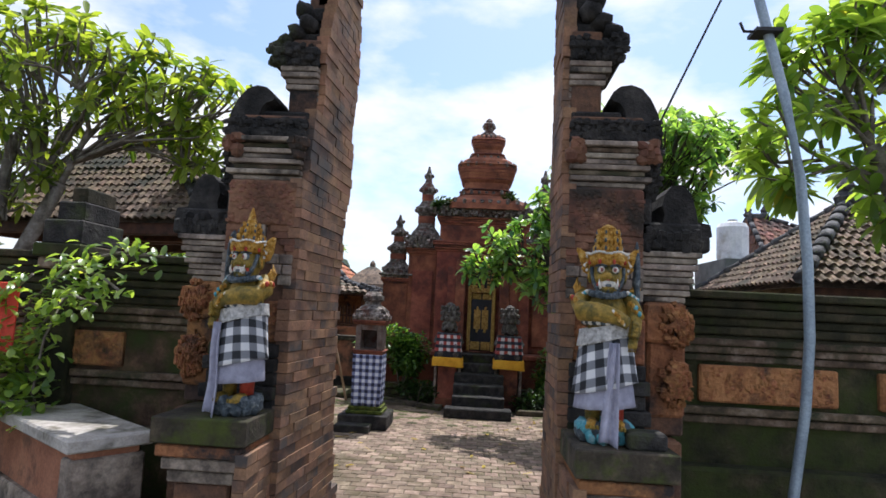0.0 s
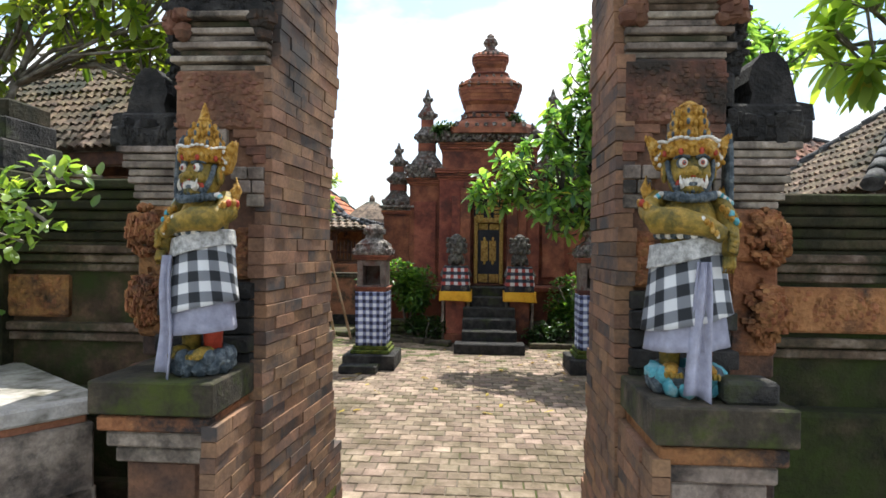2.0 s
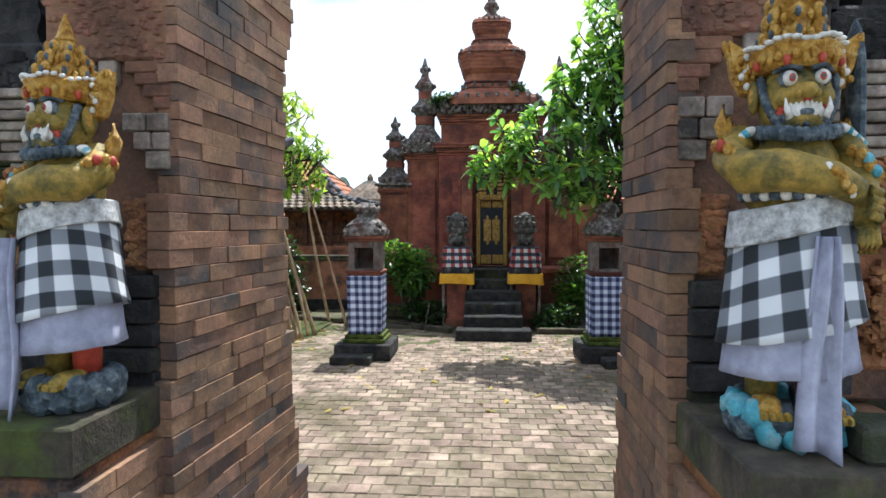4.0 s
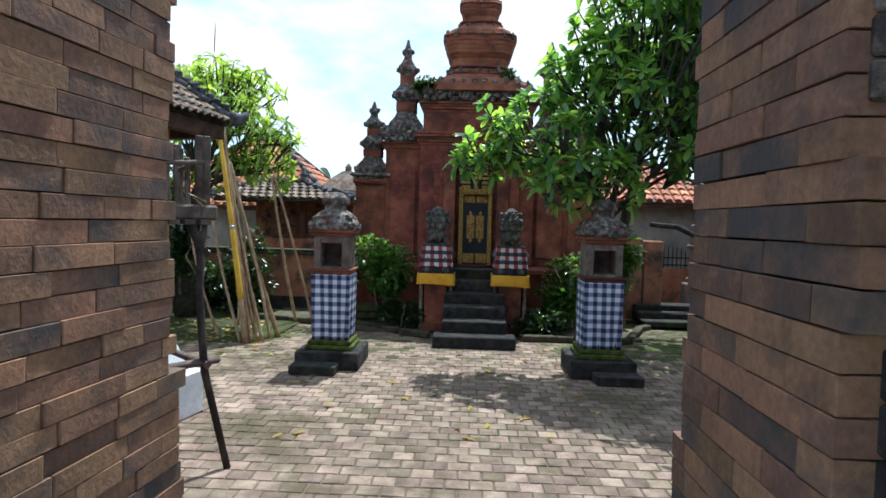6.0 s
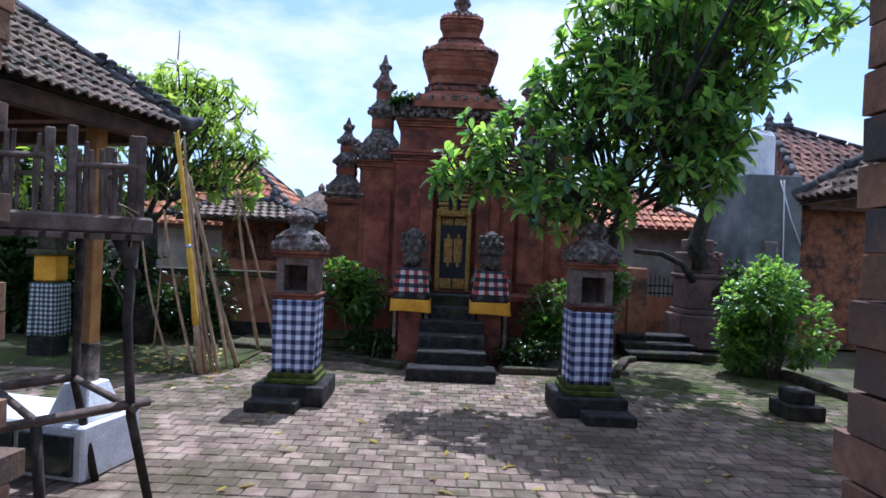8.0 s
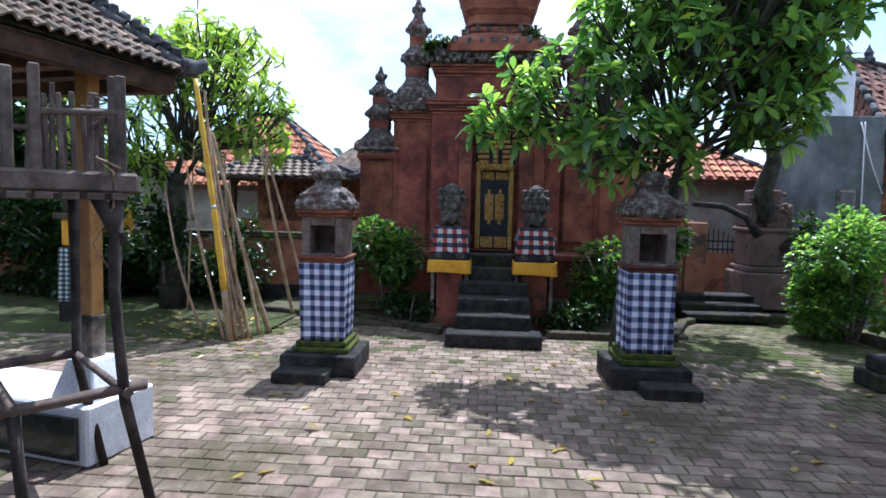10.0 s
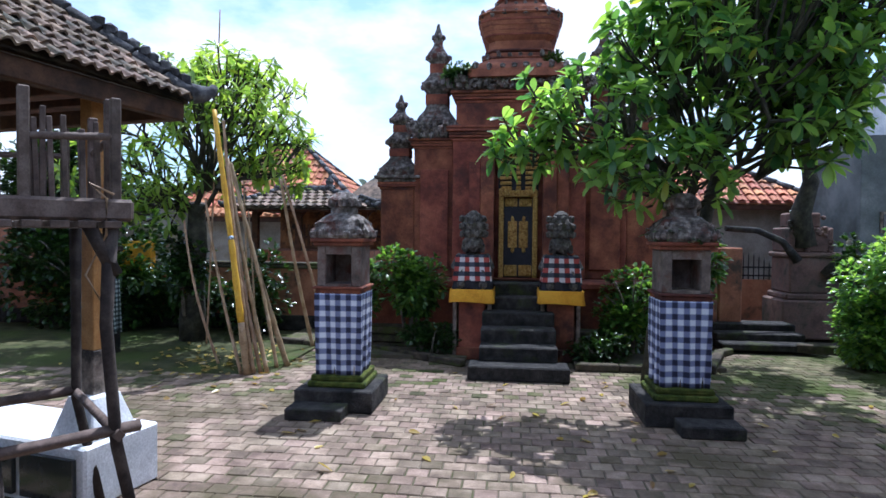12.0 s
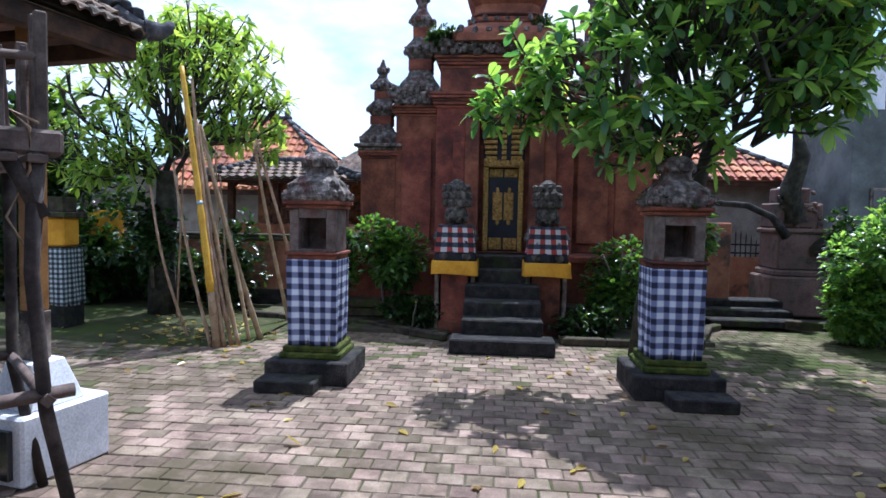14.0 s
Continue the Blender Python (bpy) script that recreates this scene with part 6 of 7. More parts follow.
    if blue:
        for v in bm.verts:
            v.co.x = -v.co.x
        bmesh.ops.reverse_faces(bm, faces=bm.faces)
    me = part(name, bm, [M["skin"], M["statue_gold"], M["statue_dark"], M["statue_white"], M["statue_red"], M["statue_blue"]])
    me.matrix_world = m
    tagged(me, label, "statue", "guardian statues of the gate")


def dress(m, label, seed):
    """Layers of cloth tied round a guardian: grey underskirt, checked wrap, silver sash, hanging tail."""
    t = thing("sarong", label, "cloth", "cloths of the gate guardians", at=m)
    rr = random.Random(seed)

    def skirt(name, z0, z1, r0, r1, mat, pleats, slant=0.0, lab=""):
        bm = bmesh.new()
        uvl = bm.loops.layers.uv.new("UVMap")
        n, rows = 44, 12
        grid = []
        for j in range(rows + 1):
            f = j / rows
            row = []
            for k in range(n):
                a = 6.283 * k / n
                r = r0 + (r1 - r0) * f ** 0.8
                r *= 1 + pleats * (1 - 0.75 * f) * (math.sin(a * 7 + seed + 2 * f) + 0.5 * math.sin(a * 13 + seed))
                z = z0 + (z1 - z0) * f + slant * math.cos(a) * (1 - 0.3 * f)
                row.append(bm.verts.new((r * math.cos(a), r * 0.84 * math.sin(a), z)))
            grid.append(row)
        for j in range(rows):
            for k in range(n):
                k2 = (k + 1) % n
                fc = bm.faces.new((grid[j][k], grid[j][k2], grid[j + 1][k2], grid[j + 1][k]))
                fc.smooth = True
                for lp, (a, b) in zip(fc.loops, ((k, j), (k + 1, j), (k + 1, j + 1), (k, j + 1))):
                    lp[uvl].uv = (a / n * 6.283 * 0.115 + 0.02 * b / rows, 0.9 * (z0 + (z1 - z0) * b / rows) + 0.03 * math.sin(6.283 * a / n))
        ob = part(name, bm, mat, t, lab)
        md = ob.modifiers.new("thickness", "SOLIDIFY")
        md.thickness = 0.006

    skirt("underskirt", 0.16, 0.45, 0.178, 0.145, M["grey_cloth"], 0.04, 0.012, "plain lilac-grey underskirt")
    skirt("checked_wrap", 0.25, 0.525, 0.19, 0.152, M["check"], 0.04, 0.035, "black and white checked wrap")
    skirt("sash", 0.468, 0.538, 0.172, 0.16, M["silver_cloth"], 0.012, 0.035, "silver brocade sash")
    bm = bmesh.new()
    rows = []
    for j in range(13):
        f = j / 12
        z = 0.46 - 0.43 * f
        w = 0.022 + 0.03 * f
        cx = -0.085 + 0.01 * f if seed % 2 else 0.04 - 0.03 * f
        row = []
        for k in range(9):
            u = k / 8 - 0.5
            row.append(bm.verts.new((cx + u * 2 * w, -0.155 - 0.02 * f - 0.02 * math.cos(u * 9 + f * 2) - 0.01 * math.sin(f * 7), z - 0.04 * f * abs(u + 0.2))))
        rows.append(row)
    for a, b in zip(rows, rows[1:]):
        for k in range(8):
            bm.faces.new((a[k], b[k], b[k + 1], a[k + 1])).smooth = True
    ob = part("hanging_tail", bm, M["grey_cloth"], t, "long hanging grey cloth end")
    md = ob.modifiers.new("thickness", "SOLIDIFY")
    md.thickness = 0.008


GL = pose(-1.155, 2.74, 1.23, 0, 0, -14) @ Matrix.Diagonal((0.70, 0.8, 0.935, 1))
GR = pose(0.535, 2.58, 1.24, 0, 0, -8) @ Matrix.Diagonal((0.72, 0.8, 0.925, 1))
guardian("guardian_statue", "painted ochre-green guardian statue with tall gold crown", GL, False)
guardian("guardian_statue", "painted ochre guardian statue on turquoise rock base", GR, True)
dress(GL, "checked black-white and grey cloths round the guardian", 1)
dress(GR, "checked black-white wrap with long grey tail", 4)
bm = bmesh.new()
box(bm, 0.60, 0.76, 2.42, 2.54, 1.24, 1.31, 0.01)
tagged(part("offering_block", bm, M["black_stone"]), "small dark stone block on the pedestal", "block")

# ---- plants of the court ----
# Grey limbs take the dark bark: their shade is put into the colour.
tree("leafy frangipani tree with grey trunks and a few pink blossoms",
     [([(1.5, 10.25, 0), (1.52, 10.15, 0.6), (1.62, 9.95, 1.3), (1.72, 9.75, 2.0)], [0.13, 0.11, 0.09, 0.075], [((1.72, 9.75, 2.0), (0.3, -0.1, 1), 0.75, 0.06), ((1.70, 9.78, 1.9), (-0.9, -0.4, 0.8), 0.8, 0.05), ((1.7, 9.8, 1.8), (0.8, -0.5, 0.7), 0.7, 0.05)]),
      ([(1.55, 10.2, 0.3), (1.72, 10.25, 1.0), (1.95, 10.15, 1.6), (2.05, 10.0, 2.3)], [0.09, 0.08, 0.07, 0.06], [((2.05, 10.0, 2.3), (0.2, -0.2, 1), 0.7, 0.05), ((2.03, 10.02, 2.1), (0.9, -0.2, 0.6), 0.6, 0.045)])],
     {"depth": 2, "forks": (2, 3), "lift": 0.2}, M["leaf"], M["dark_bark"], 31, (9, 0.2, 0.036),
     extra=(((2.0, 9.5, 3.4), (1.3, 0.95, 1.05), 200, (1.8, 9.7, 2.3)), ((2.65, 8.75, 4.4), (0.95, 0.85, 0.33), 95, (2.3, 9.5, 2.8)), ((2.85, 9.4, 3.3), (0.45, 0.6, 0.6), 30, (2.6, 9.8, 2.5)), ((0.6, 9.4, 2.75), (0.75, 0.5, 0.6), 50, (1.6, 9.7, 2.2)), ((0.0, 9.45, 2.5), (0.38, 0.35, 0.3), 16, (0.9, 9.5, 2.4)), ((1.3, 9.1, 2.25), (0.8, 0.4, 0.4), 50, (1.65, 9.7, 1.9)), ((2.75, 9.5, 2.8), (0.5, 0.6, 0.75), 45, (2.4, 9.9, 2.2)), ((2.0, 9.4, 4.2), (0.95, 0.7, 0.5), 50, (1.9, 9.6, 3.0)), ((1.1, 9.3, 3.5), (0.5, 0.5, 0.5), 26, (1.6, 9.6, 2.6)), ((2.7, 10.7, 3.4), (0.8, 0.7, 0.6), 22, (2.3, 10.1, 2.4)), ((3.15, 9.9, 3.3), (0.4, 0.6, 0.55), 22, (2.6, 9.9, 2.5)), ((2.8, 9.8, 3.75), (0.6, 0.6, 0.5), 38, (2.6, 9.9, 2.7)), ((2.9, 9.6, 3.0), (0.55, 0.6, 0.6), 34, (2.5, 9.9, 2.3)), ((2.2, 9.9, 4.95), (1.0, 1.0, 0.3), 80, (2.2, 9.8, 3.4)), ((3.3, 10.6, 5.0), (1.15, 1.3, 0.35), 200, (2.6, 9.9, 3.2)), ((2.9, 11.9, 4.4), (1.0, 0.7, 0.45), 55, (2.6, 10.2, 2.9)), ((3.3, 12.6, 4.35), (0.75, 0.7, 0.4), 36, (2.9, 10.8, 3.4)), ((3.2, 9.3, 3.95), (0.5, 0.6, 0.6), 45, (2.7, 9.7, 3.0)), ((4.2, 10.2, 4.75), (0.95, 0.9, 0.35), 50, (2.9, 9.8, 3.2))), flowers=9)
tree("bright green frangipani tree with dark mossy trunk",
     [([(-4.72, 11.8, 0), (-4.7, 11.75, 0.7), (-4.6, 11.7, 1.4), (-4.55, 11.6, 2.0)], [0.2, 0.17, 0.15, 0.11], [((-4.55, 11.6, 2.0), (0.5, -0.2, 1), 0.7, 0.06), ((-4.57, 11.6, 1.9), (-0.8, -0.2, 0.8), 0.65, 0.055), ((-4.55, 11.6, 1.8), (0.9, -0.4, 0.7), 0.7, 0.055)])],
     {"depth": 3, "forks": (2, 3), "lift": 0.25}, M["leaf_bright"], M["dark_bark"], 12, (8, 0.2, 0.027),
     extra=(((-4.0, 11.45, 3.1), (1.35, 0.9, 1.0), 125, (-4.4, 11.6, 2.2)), ((-3.25, 11.3, 2.65), (0.75, 0.5, 0.6), 50, (-4.2, 11.6, 2.2)), ((-5.0, 11.3, 2.3), (0.7, 0.5, 0.7), 50, (-4.6, 11.6, 1.9)), ((-4.0, 11.4, 3.85), (0.7, 0.5, 0.35), 30, (-4.2, 11.6, 2.8)), ((-5.7, 11.3, 2.35), (0.9, 0.5, 0.7), 45, (-4.6, 11.6, 1.9)), ((-4.4, 10.8, 3.3), (1.1, 0.5, 0.45), 28, (-4.4, 11.6, 2.2)), ((-5.3, 12.2, 4.0), (1.5, 0.9, 0.45), 70, (-4.6, 11.7, 2.4)), ((-4.8, 13.2, 4.1), (1.4, 0.8, 0.45), 60, (-4.5, 11.9, 2.6))))
bush("shrub", "bright green leafy shrub beside the stair", (-1.42, 11.4, 0.85), (0.5, 0.35, 0.6), 900, 3, M["shrub_leaf"], (0.09, 0.024))
bush("shrub", "small yellow-green shrub behind a shrine", (-2.15, 11.6, 0.85), (0.33, 0.3, 0.45), 350, 4, M["shrub_leaf"], (0.08, 0.022))
bush("shrub", "leafy green shrub with pale tips beside the stair", (1.5, 11.45, 0.75), (0.5, 0.35, 0.55), 600, 5, M["shrub_leaf"], (0.09, 0.026))
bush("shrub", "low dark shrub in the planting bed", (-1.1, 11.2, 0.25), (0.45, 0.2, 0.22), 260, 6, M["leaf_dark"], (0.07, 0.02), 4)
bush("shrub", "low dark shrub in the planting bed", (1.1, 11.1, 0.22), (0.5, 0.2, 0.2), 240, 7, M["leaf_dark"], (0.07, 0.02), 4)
bush("hedge_bush", "large dense sunlit green bush at the court's edge", (4.6, 11.1, 0.85), (0.78, 0.65, 0.85), 2300, 8, M["leaf"], (0.085, 0.024), 9)
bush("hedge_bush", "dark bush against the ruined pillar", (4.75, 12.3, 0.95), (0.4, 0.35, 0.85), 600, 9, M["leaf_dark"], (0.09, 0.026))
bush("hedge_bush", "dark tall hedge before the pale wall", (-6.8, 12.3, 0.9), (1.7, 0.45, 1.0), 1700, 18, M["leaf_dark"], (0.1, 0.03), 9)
# Added leaf mass: blocks the bright sky under the pavilion roof, shades the ground.
bush("hedge_bush", "tall dark leafy mass added to darken the gap behind the pavilion", (-7.2, 13.0, 1.9), (1.9, 0.5, 1.5), 2200, 28, M["leaf_dark"], (0.15, 0.045), 9)
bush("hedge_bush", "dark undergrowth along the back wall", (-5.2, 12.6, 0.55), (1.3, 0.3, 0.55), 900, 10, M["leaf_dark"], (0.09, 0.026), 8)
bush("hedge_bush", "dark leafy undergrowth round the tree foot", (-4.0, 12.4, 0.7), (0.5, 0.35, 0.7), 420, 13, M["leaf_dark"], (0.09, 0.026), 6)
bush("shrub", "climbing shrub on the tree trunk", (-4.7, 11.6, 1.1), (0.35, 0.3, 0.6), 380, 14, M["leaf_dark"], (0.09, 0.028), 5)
bush("shrub", "leafy young tree close behind a shrine", (2.1, 10.6, 1.1), (0.26, 0.28, 0.45), 240, 15, M["shrub_leaf"], (0.10, 0.03), 5)
bush("weed_tuft", "weeds growing on the tower cornice", (-0.85, 12.5, 4.02), (0.28, 0.15, 0.12), 200, 16, M["leaf_dark"], (0.09, 0.014), 4)
bush("weed_tuft", "weeds growing on the tower cornice", (0.55, 12.6, 4.2), (0.15, 0.15, 0.14), 90, 17, M["leaf_dark"], (0.09, 0.014), 3)

# ---- kerbs, beds, back walls ----
def kerb(pts, w, h, mat, label):
    t = thing("kerb", label, "kerb", kind="structure")
    rr = random.Random(9)
    for p, q in zip(pts, pts[1:]):
        p, q = Vector((*p, 0)), Vector((*q, 0))
        n = max(1, int((q - p).length / 0.42))
        ang = math.atan2((q - p).y, (q - p).x)
        ln = (q - p).length / n
        for i in range(n):
            c = p.lerp(q, (i + 0.5) / n)
            bm = bmesh.new()
            box(bm, -ln / 2 + 0.004, ln / 2 - 0.004, -w / 2, w / 2, 0, h + rr.uniform(-0.008, 0.008), 0.012)
            ob = part("kerb_stone", bm, mat, t)
            ob.matrix_local = Matrix.Translation(c) @ Matrix.Rotation(ang + rr.uniform(-0.01, 0.01), 4, "Z")


kerb([(-3.5, 11.85), (-1.95, 11.5), (-0.62, 10.72)], 0.12, 0.09, M["moss_stone"], "mossy stone kerb of the planting bed")
kerb([(0.70, 10.74), (2.28, 10.78), (2.75, 11.9), (2.95, 12.1)], 0.12, 0.09, M["moss_stone"], "mossy stone kerb of the planting bed")
kerb([(3.95, 12.4), (4.6, 12.2), (4.85, 10.7), (5.0, 9.0)], 0.14, 0.12, M["moss_stone"], "mossy stone kerb along the bush")
bm = bmesh.new()
box(bm, -1.9, -0.62, 11.05, 11.98, 0.0, 0.05)
box(bm, -3.4, -1.9, 11.8, 12.9, 0.0, 0.05)
box(bm, 0.72, 2.5, 10.9, 11.98, 0.0, 0.05)
tagged(part("bed_soil", bm, M["earth"]), "dark soil of the planting beds", "soil", kind="structure")
bm = bmesh.new()
for s in (-1, 1):
    for i in range(3):
        a, b = sorted((CX + s * 0.74, CX + s * 2.2))
        box(bm, a, b, 11.62 - 0.03 * (i % 2), 11.95, 0.11 * i, 0.11 * i + 0.1, 0.012)
tagged(part("retaining_wall", bm, M["moss_stone"]), "low mossy stacked stone retaining wall", "wall", kind="structure")


def back_wall():
    w = thing("wall_north", "brown-red brick wall with a plain coping behind the bed", "wall", kind="structure")
    bm = bmesh.new()
    box(bm, -9.5, -2.1, 13.0, 13.25, 0.0, 1.02, 0.01)
    part("wall_body", bm, M["terracotta"], w)
    bm = bmesh.new()
    box(bm, -9.5, -2.1, 12.96, 13.29, 1.02, 1.07, 0.01)
    box(bm, -9.5, -2.1, 12.98, 13.27, 1.07, 1.12, 0.01)
    part("coping", bm, M["moss_stone"], w)
    bm = bmesh.new()
    box(bm, -9.5, -2.1, 12.95, 13.0, 0.0, 0.25, 0.01)
    part("wall_base", bm, M["black_stone"], w)


back_wall()
bm = bmesh.new()
box(bm, -12.0, -6.2, 14.6, 14.9, 0, 2.2)
tagged(part("wall_northwest", bm, M["cream_wall"]), "stained pale plaster wall behind the trees", "wall", kind="structure")
bm = bmesh.new()
box(bm, -9.6, -9.3, 3.6, 14.6, 0, 2.0)
tagged(part("wall_far_west", bm, M["terracotta"]), "plain red-brown wall closing the court", "wall", kind="structure")
bm = bmesh.new()
box(bm, 2.15, 3.1, 13.1, 13.4, 0, 1.5, 0.01)
tagged(part("wall_northeast", bm, M["terracotta"]), "red-brown wall beside the tower gate", "wall", kind="structure")
bm = bmesh.new()
box(bm, 9.0, 9.3, 3.6, 13.6, 0, 1.3, 0.01)
tagged(part("wall_far_east", bm, M["terracotta"]), "plain red-brown wall behind the bush", "wall", kind="structure")


def pavilion_back():
    t = thing("pavilion", "low brick pavilion with dark posts and tiled roof", "pavilion")
    bm = bmesh.new()
    box(bm, -5.3, -2.9, 15.0, 16.8, 0, 1.25, 0.01)
    part("plinth", bm, M["terracotta"], t)
    bm = bmesh.new()
    box(bm, -5.3, -2.9, 16.6, 16.8, 1.25, 2.2)
    part("back_wall", bm, M["orange_brick"], t)
    for x in (-5.2, -4.3, -3.7, -2.95):
        bm = bmesh.new()
        box(bm, x - 0.06, x + 0.06, 15.0, 15.12, 1.25, 2.2, 0.006)
        part("post", bm, M["dark_wood"], t)
        bm = bmesh.new()
        tube(bm, [(x, 15.06, 1.9), (x + 0.22, 15.06, 2.15)], 0.035, 6)
        part("brace", bm, M["dark_wood"], t)
    for z in (1.3, 1.5):
        bm = bmesh.new()
        box(bm, -4.2, -2.95, 15.02, 15.08, z, z + 0.05)
        part("rail", bm, M["dark_wood"], t)
    for i in range(14):
        bm = bmesh.new()
        x = -4.2 + i * 0.09
        box(bm, x, x + 0.03, 15.03, 15.07, 1.3, 1.78)
        part("slat", bm, M["dark_wood"], t)
    bm = bmesh.new()
    box(bm, -5.55, -2.65, 14.72, 14.8, 2.02, 2.12, 0.008)
    part("fascia", bm, M["dark_wood"], t)
    hip_roof(t, -5.65, -2.6, 14.65, 17.0, 2.1, -5.0, -3.9, 15.8, 2.5, TILE, M["roof_tile"], (), 0.18, 0.22)


pavilion_back()


def house(name, label, x0, x1, y0, y1, zw, ze, zr, wall, tile, mat, over=0.5, windows=()):
    t = thing(name, label, "house")
    bm = bmesh.new()
    box(bm, x0, x1, y0, y1, 0, zw, 0.01)
    part("wall", bm, wall, t)
    bm = bmesh.new()
    box(bm, x0 - over + 0.05, x1 + over - 0.05, y0 - over + 0.05, y0 - over + 0.13, ze - 0.14, ze - 0.02)
    part("fascia", bm, M["dark_wood"], t)
    for wx, wz, ww, wh in windows:
        bm = bmesh.new()
        box(bm, wx, wx + ww, y0 - 0.03, y0 + 0.02, wz, wz + wh, 0.004)
        wo = part("window", bm, M["dark_wood"], t)
        bm = bmesh.new()
        box(bm, wx + 0.06, wx + ww - 0.06, y0 - 0.036, y0 - 0.03, wz + 0.06, wz + wh - 0.06)
        part("pane", bm, M["glass"], wo)
    ym = (y0 + y1) / 2
    hw = (y1 - y0) / 2
    rx0, rx1 = x0 + min(hw, (x1 - x0) / 2 - 0.1), x1 - min(hw, (x1 - x0) / 2 - 0.1)
    hip_roof(t, x0 - over, x1 + over, y0 - over, y1 + over, ze, rx0, rx1, ym, zr, tile, mat, (), 0.22, 0.28, False)
    return t


house("village_house", "house with orange clay tile roof behind the pavilion", -8.2, -3.9, 17.6, 21.0, 1.9, 2.0, 3.9, M["cream_wall"], OTILE, M["orange_tile"])
t = thing("village_house", "brown house with red-brown tile roof over timber eaves", "house", at=pose(0.5, 0, 0))
bm = bmesh.new()
box(bm, 6.3, 11.0, 14.3, 17.0, 0, 2.8, 0.01)
part("wall", bm, M["orange_brick"], t)
bm = bmesh.new()
box(bm, 6.2, 11.0, 13.85, 13.93, 2.66, 2.8, 0.008)
part("fascia", bm, M["dark_wood"], t)
hip_roof(t, 6.15, 11.2, 13.8, 17.4, 2.8, 6.3, 6.7, 15.6, 4.55, BTILE, M["brown_tile"], (), 0.2, 0.24, False)
t = thing("grey_building", "stained grey plaster building with a water tank and wires", "building", at=pose(0.5, 0, 0))
bm = bmesh.new()
box(bm, 5.1, 6.14, 14.0, 16.0, 0, 3.3, 0.01)
part("wall", bm, M["grey_wall"], t)
bm = bmesh.new()
box(bm, 5.4, 5.7, 13.97, 14.02, 1.7, 2.05, 0.006)
wo = part("window", bm, M["grey_stone"], t)
bm = bmesh.new()
box(bm, 5.44, 5.66, 13.96, 13.97, 1.74, 2.01)
part("pane", bm, M["glass"], wo)
bm = bmesh.new()
lathe(bm, 5.5, 14.6, [(0.34, 3.3), (0.36, 3.35), (0.36, 4.1), (0.3, 4.2), (0.12, 4.25), (0.12, 4.3)], 16)
part("water_tank", bm, M["white_paint"], t, "pale water tank on the roof")
for x0, x1, z1 in ((5.75, 5.8, 0.6), (5.68, 6.1, 2.0)):
    bm = bmesh.new()
    tube(bm, [(x0, 13.95, 3.2), ((x0 + x1) / 2, 13.94, (3.2 + z1) / 2 - 0.1), (x1, 13.95, z1)], 0.014, 5)
    part("wire", bm, M["white_cloth"], t)
house("village_house", "low house with orange tile roof behind the tower", 2.3, 5.6, 16.5, 20.0, 2.2, 2.3, 3.6, M["cream_wall"], OTILE, M["orange_tile"])
t = thing("village_house", "old tile-roofed house beyond the gate wall", "house")
bm = bmesh.new()
box(bm, 3.0, 6.6, 5.6, 7.0, 0, 2.1, 0.01)
part("wall", bm, M["terracotta"], t)
bm = bmesh.new()
box(bm, 2.75, 6.9, 5.1, 5.16, 2.03, 2.14, 0.008)
part("fascia", bm, M["dark_wood"], t)
hip_roof(t, 2.65, 7.0, 5.05, 7.4, 2.15, 3.7, 5.8, 6.2, 3.05, SMALL_TILE, M["roof_tile"], (), 0.09, 0.115, False)
t = thing("thatched_shrine", "grey thatched shrine roof rising behind the wall", "shrine")
bm = bmesh.new()
lathe(bm, -3.35, 18.2, [(0.75, 2.35), (0.72, 2.45), (0.45, 2.75), (0.15, 2.98), (0.08, 3.0), (0.08, 3.1), (0.02, 3.2)], 12, 0, 0.7)
part("thatch", bm, M["roof_tile"], t)
bm = bmesh.new()
lathe(bm, -3.35, 18.2, [(0.35, 0.0), (0.35, 2.4)], 8, 0, 1.0)
part("shrine_body", bm, M["terracotta"], t)

# ---- the side gate ----
t = thing("ruined_pillar", "tall weathered grey-red gate pillar overgrown with roots", "pillar")
bm = bmesh.new()
for q in ((4.22, 5.28, 13.5, 14.3, 0.0, 0.62), (4.3, 5.2, 13.56, 14.3, 0.62, 0.72), (4.36, 5.12, 13.6, 14.3, 0.72, 1.3), (4.3, 5.16, 13.56, 14.3, 1.3, 1.38), (4.36, 5.02, 13.62, 14.3, 1.38, 1.78), (4.44, 4.86, 13.7, 14.2, 1.78, 2.02)):
    box(bm, *q, 0.025)
rr = random.Random(41)
for k in range(26):
    blob(bm, (rr.uniform(4.32, 5.1), 13.62, rr.uniform(1.25, 1.95)), (0.05, 0.05, 0.04), 0, 6, 4)
part("shaft", bm, M["pink_plaster"], t)
bm = bmesh.new()
tube(bm, [(4.6, 13.7, 1.5), (4.5, 13.6, 2.0), (4.6, 13.5, 2.5), (4.4, 13.3, 2.9)], [0.2, 0.16, 0.12, 0.06], 8)
tube(bm, [(4.9, 13.6, 1.0), (5.15, 13.5, 1.3), (5.2, 13.5, 1.6)], [0.12, 0.1, 0.04], 8)
part("root", bm, M["dark_bark"], t)
t = thing("arch_gate", "low curved red-brown side gate arch with steps", "gate")
bm = bmesh.new()
box(bm, 3.15, 3.5, 13.2, 13.6, 0, 1.45, 0.02)
part("pier", bm, M["terracotta"], t)
bm = bmesh.new()
tube(bm, [(3.3, 13.4, 1.75), (3.8, 13.45, 1.72), (4.2, 13.5, 1.55), (4.45, 13.55, 1.25)], [0.045, 0.05, 0.055, 0.08], 8)
part("arch", bm, M["black_stone"], t)
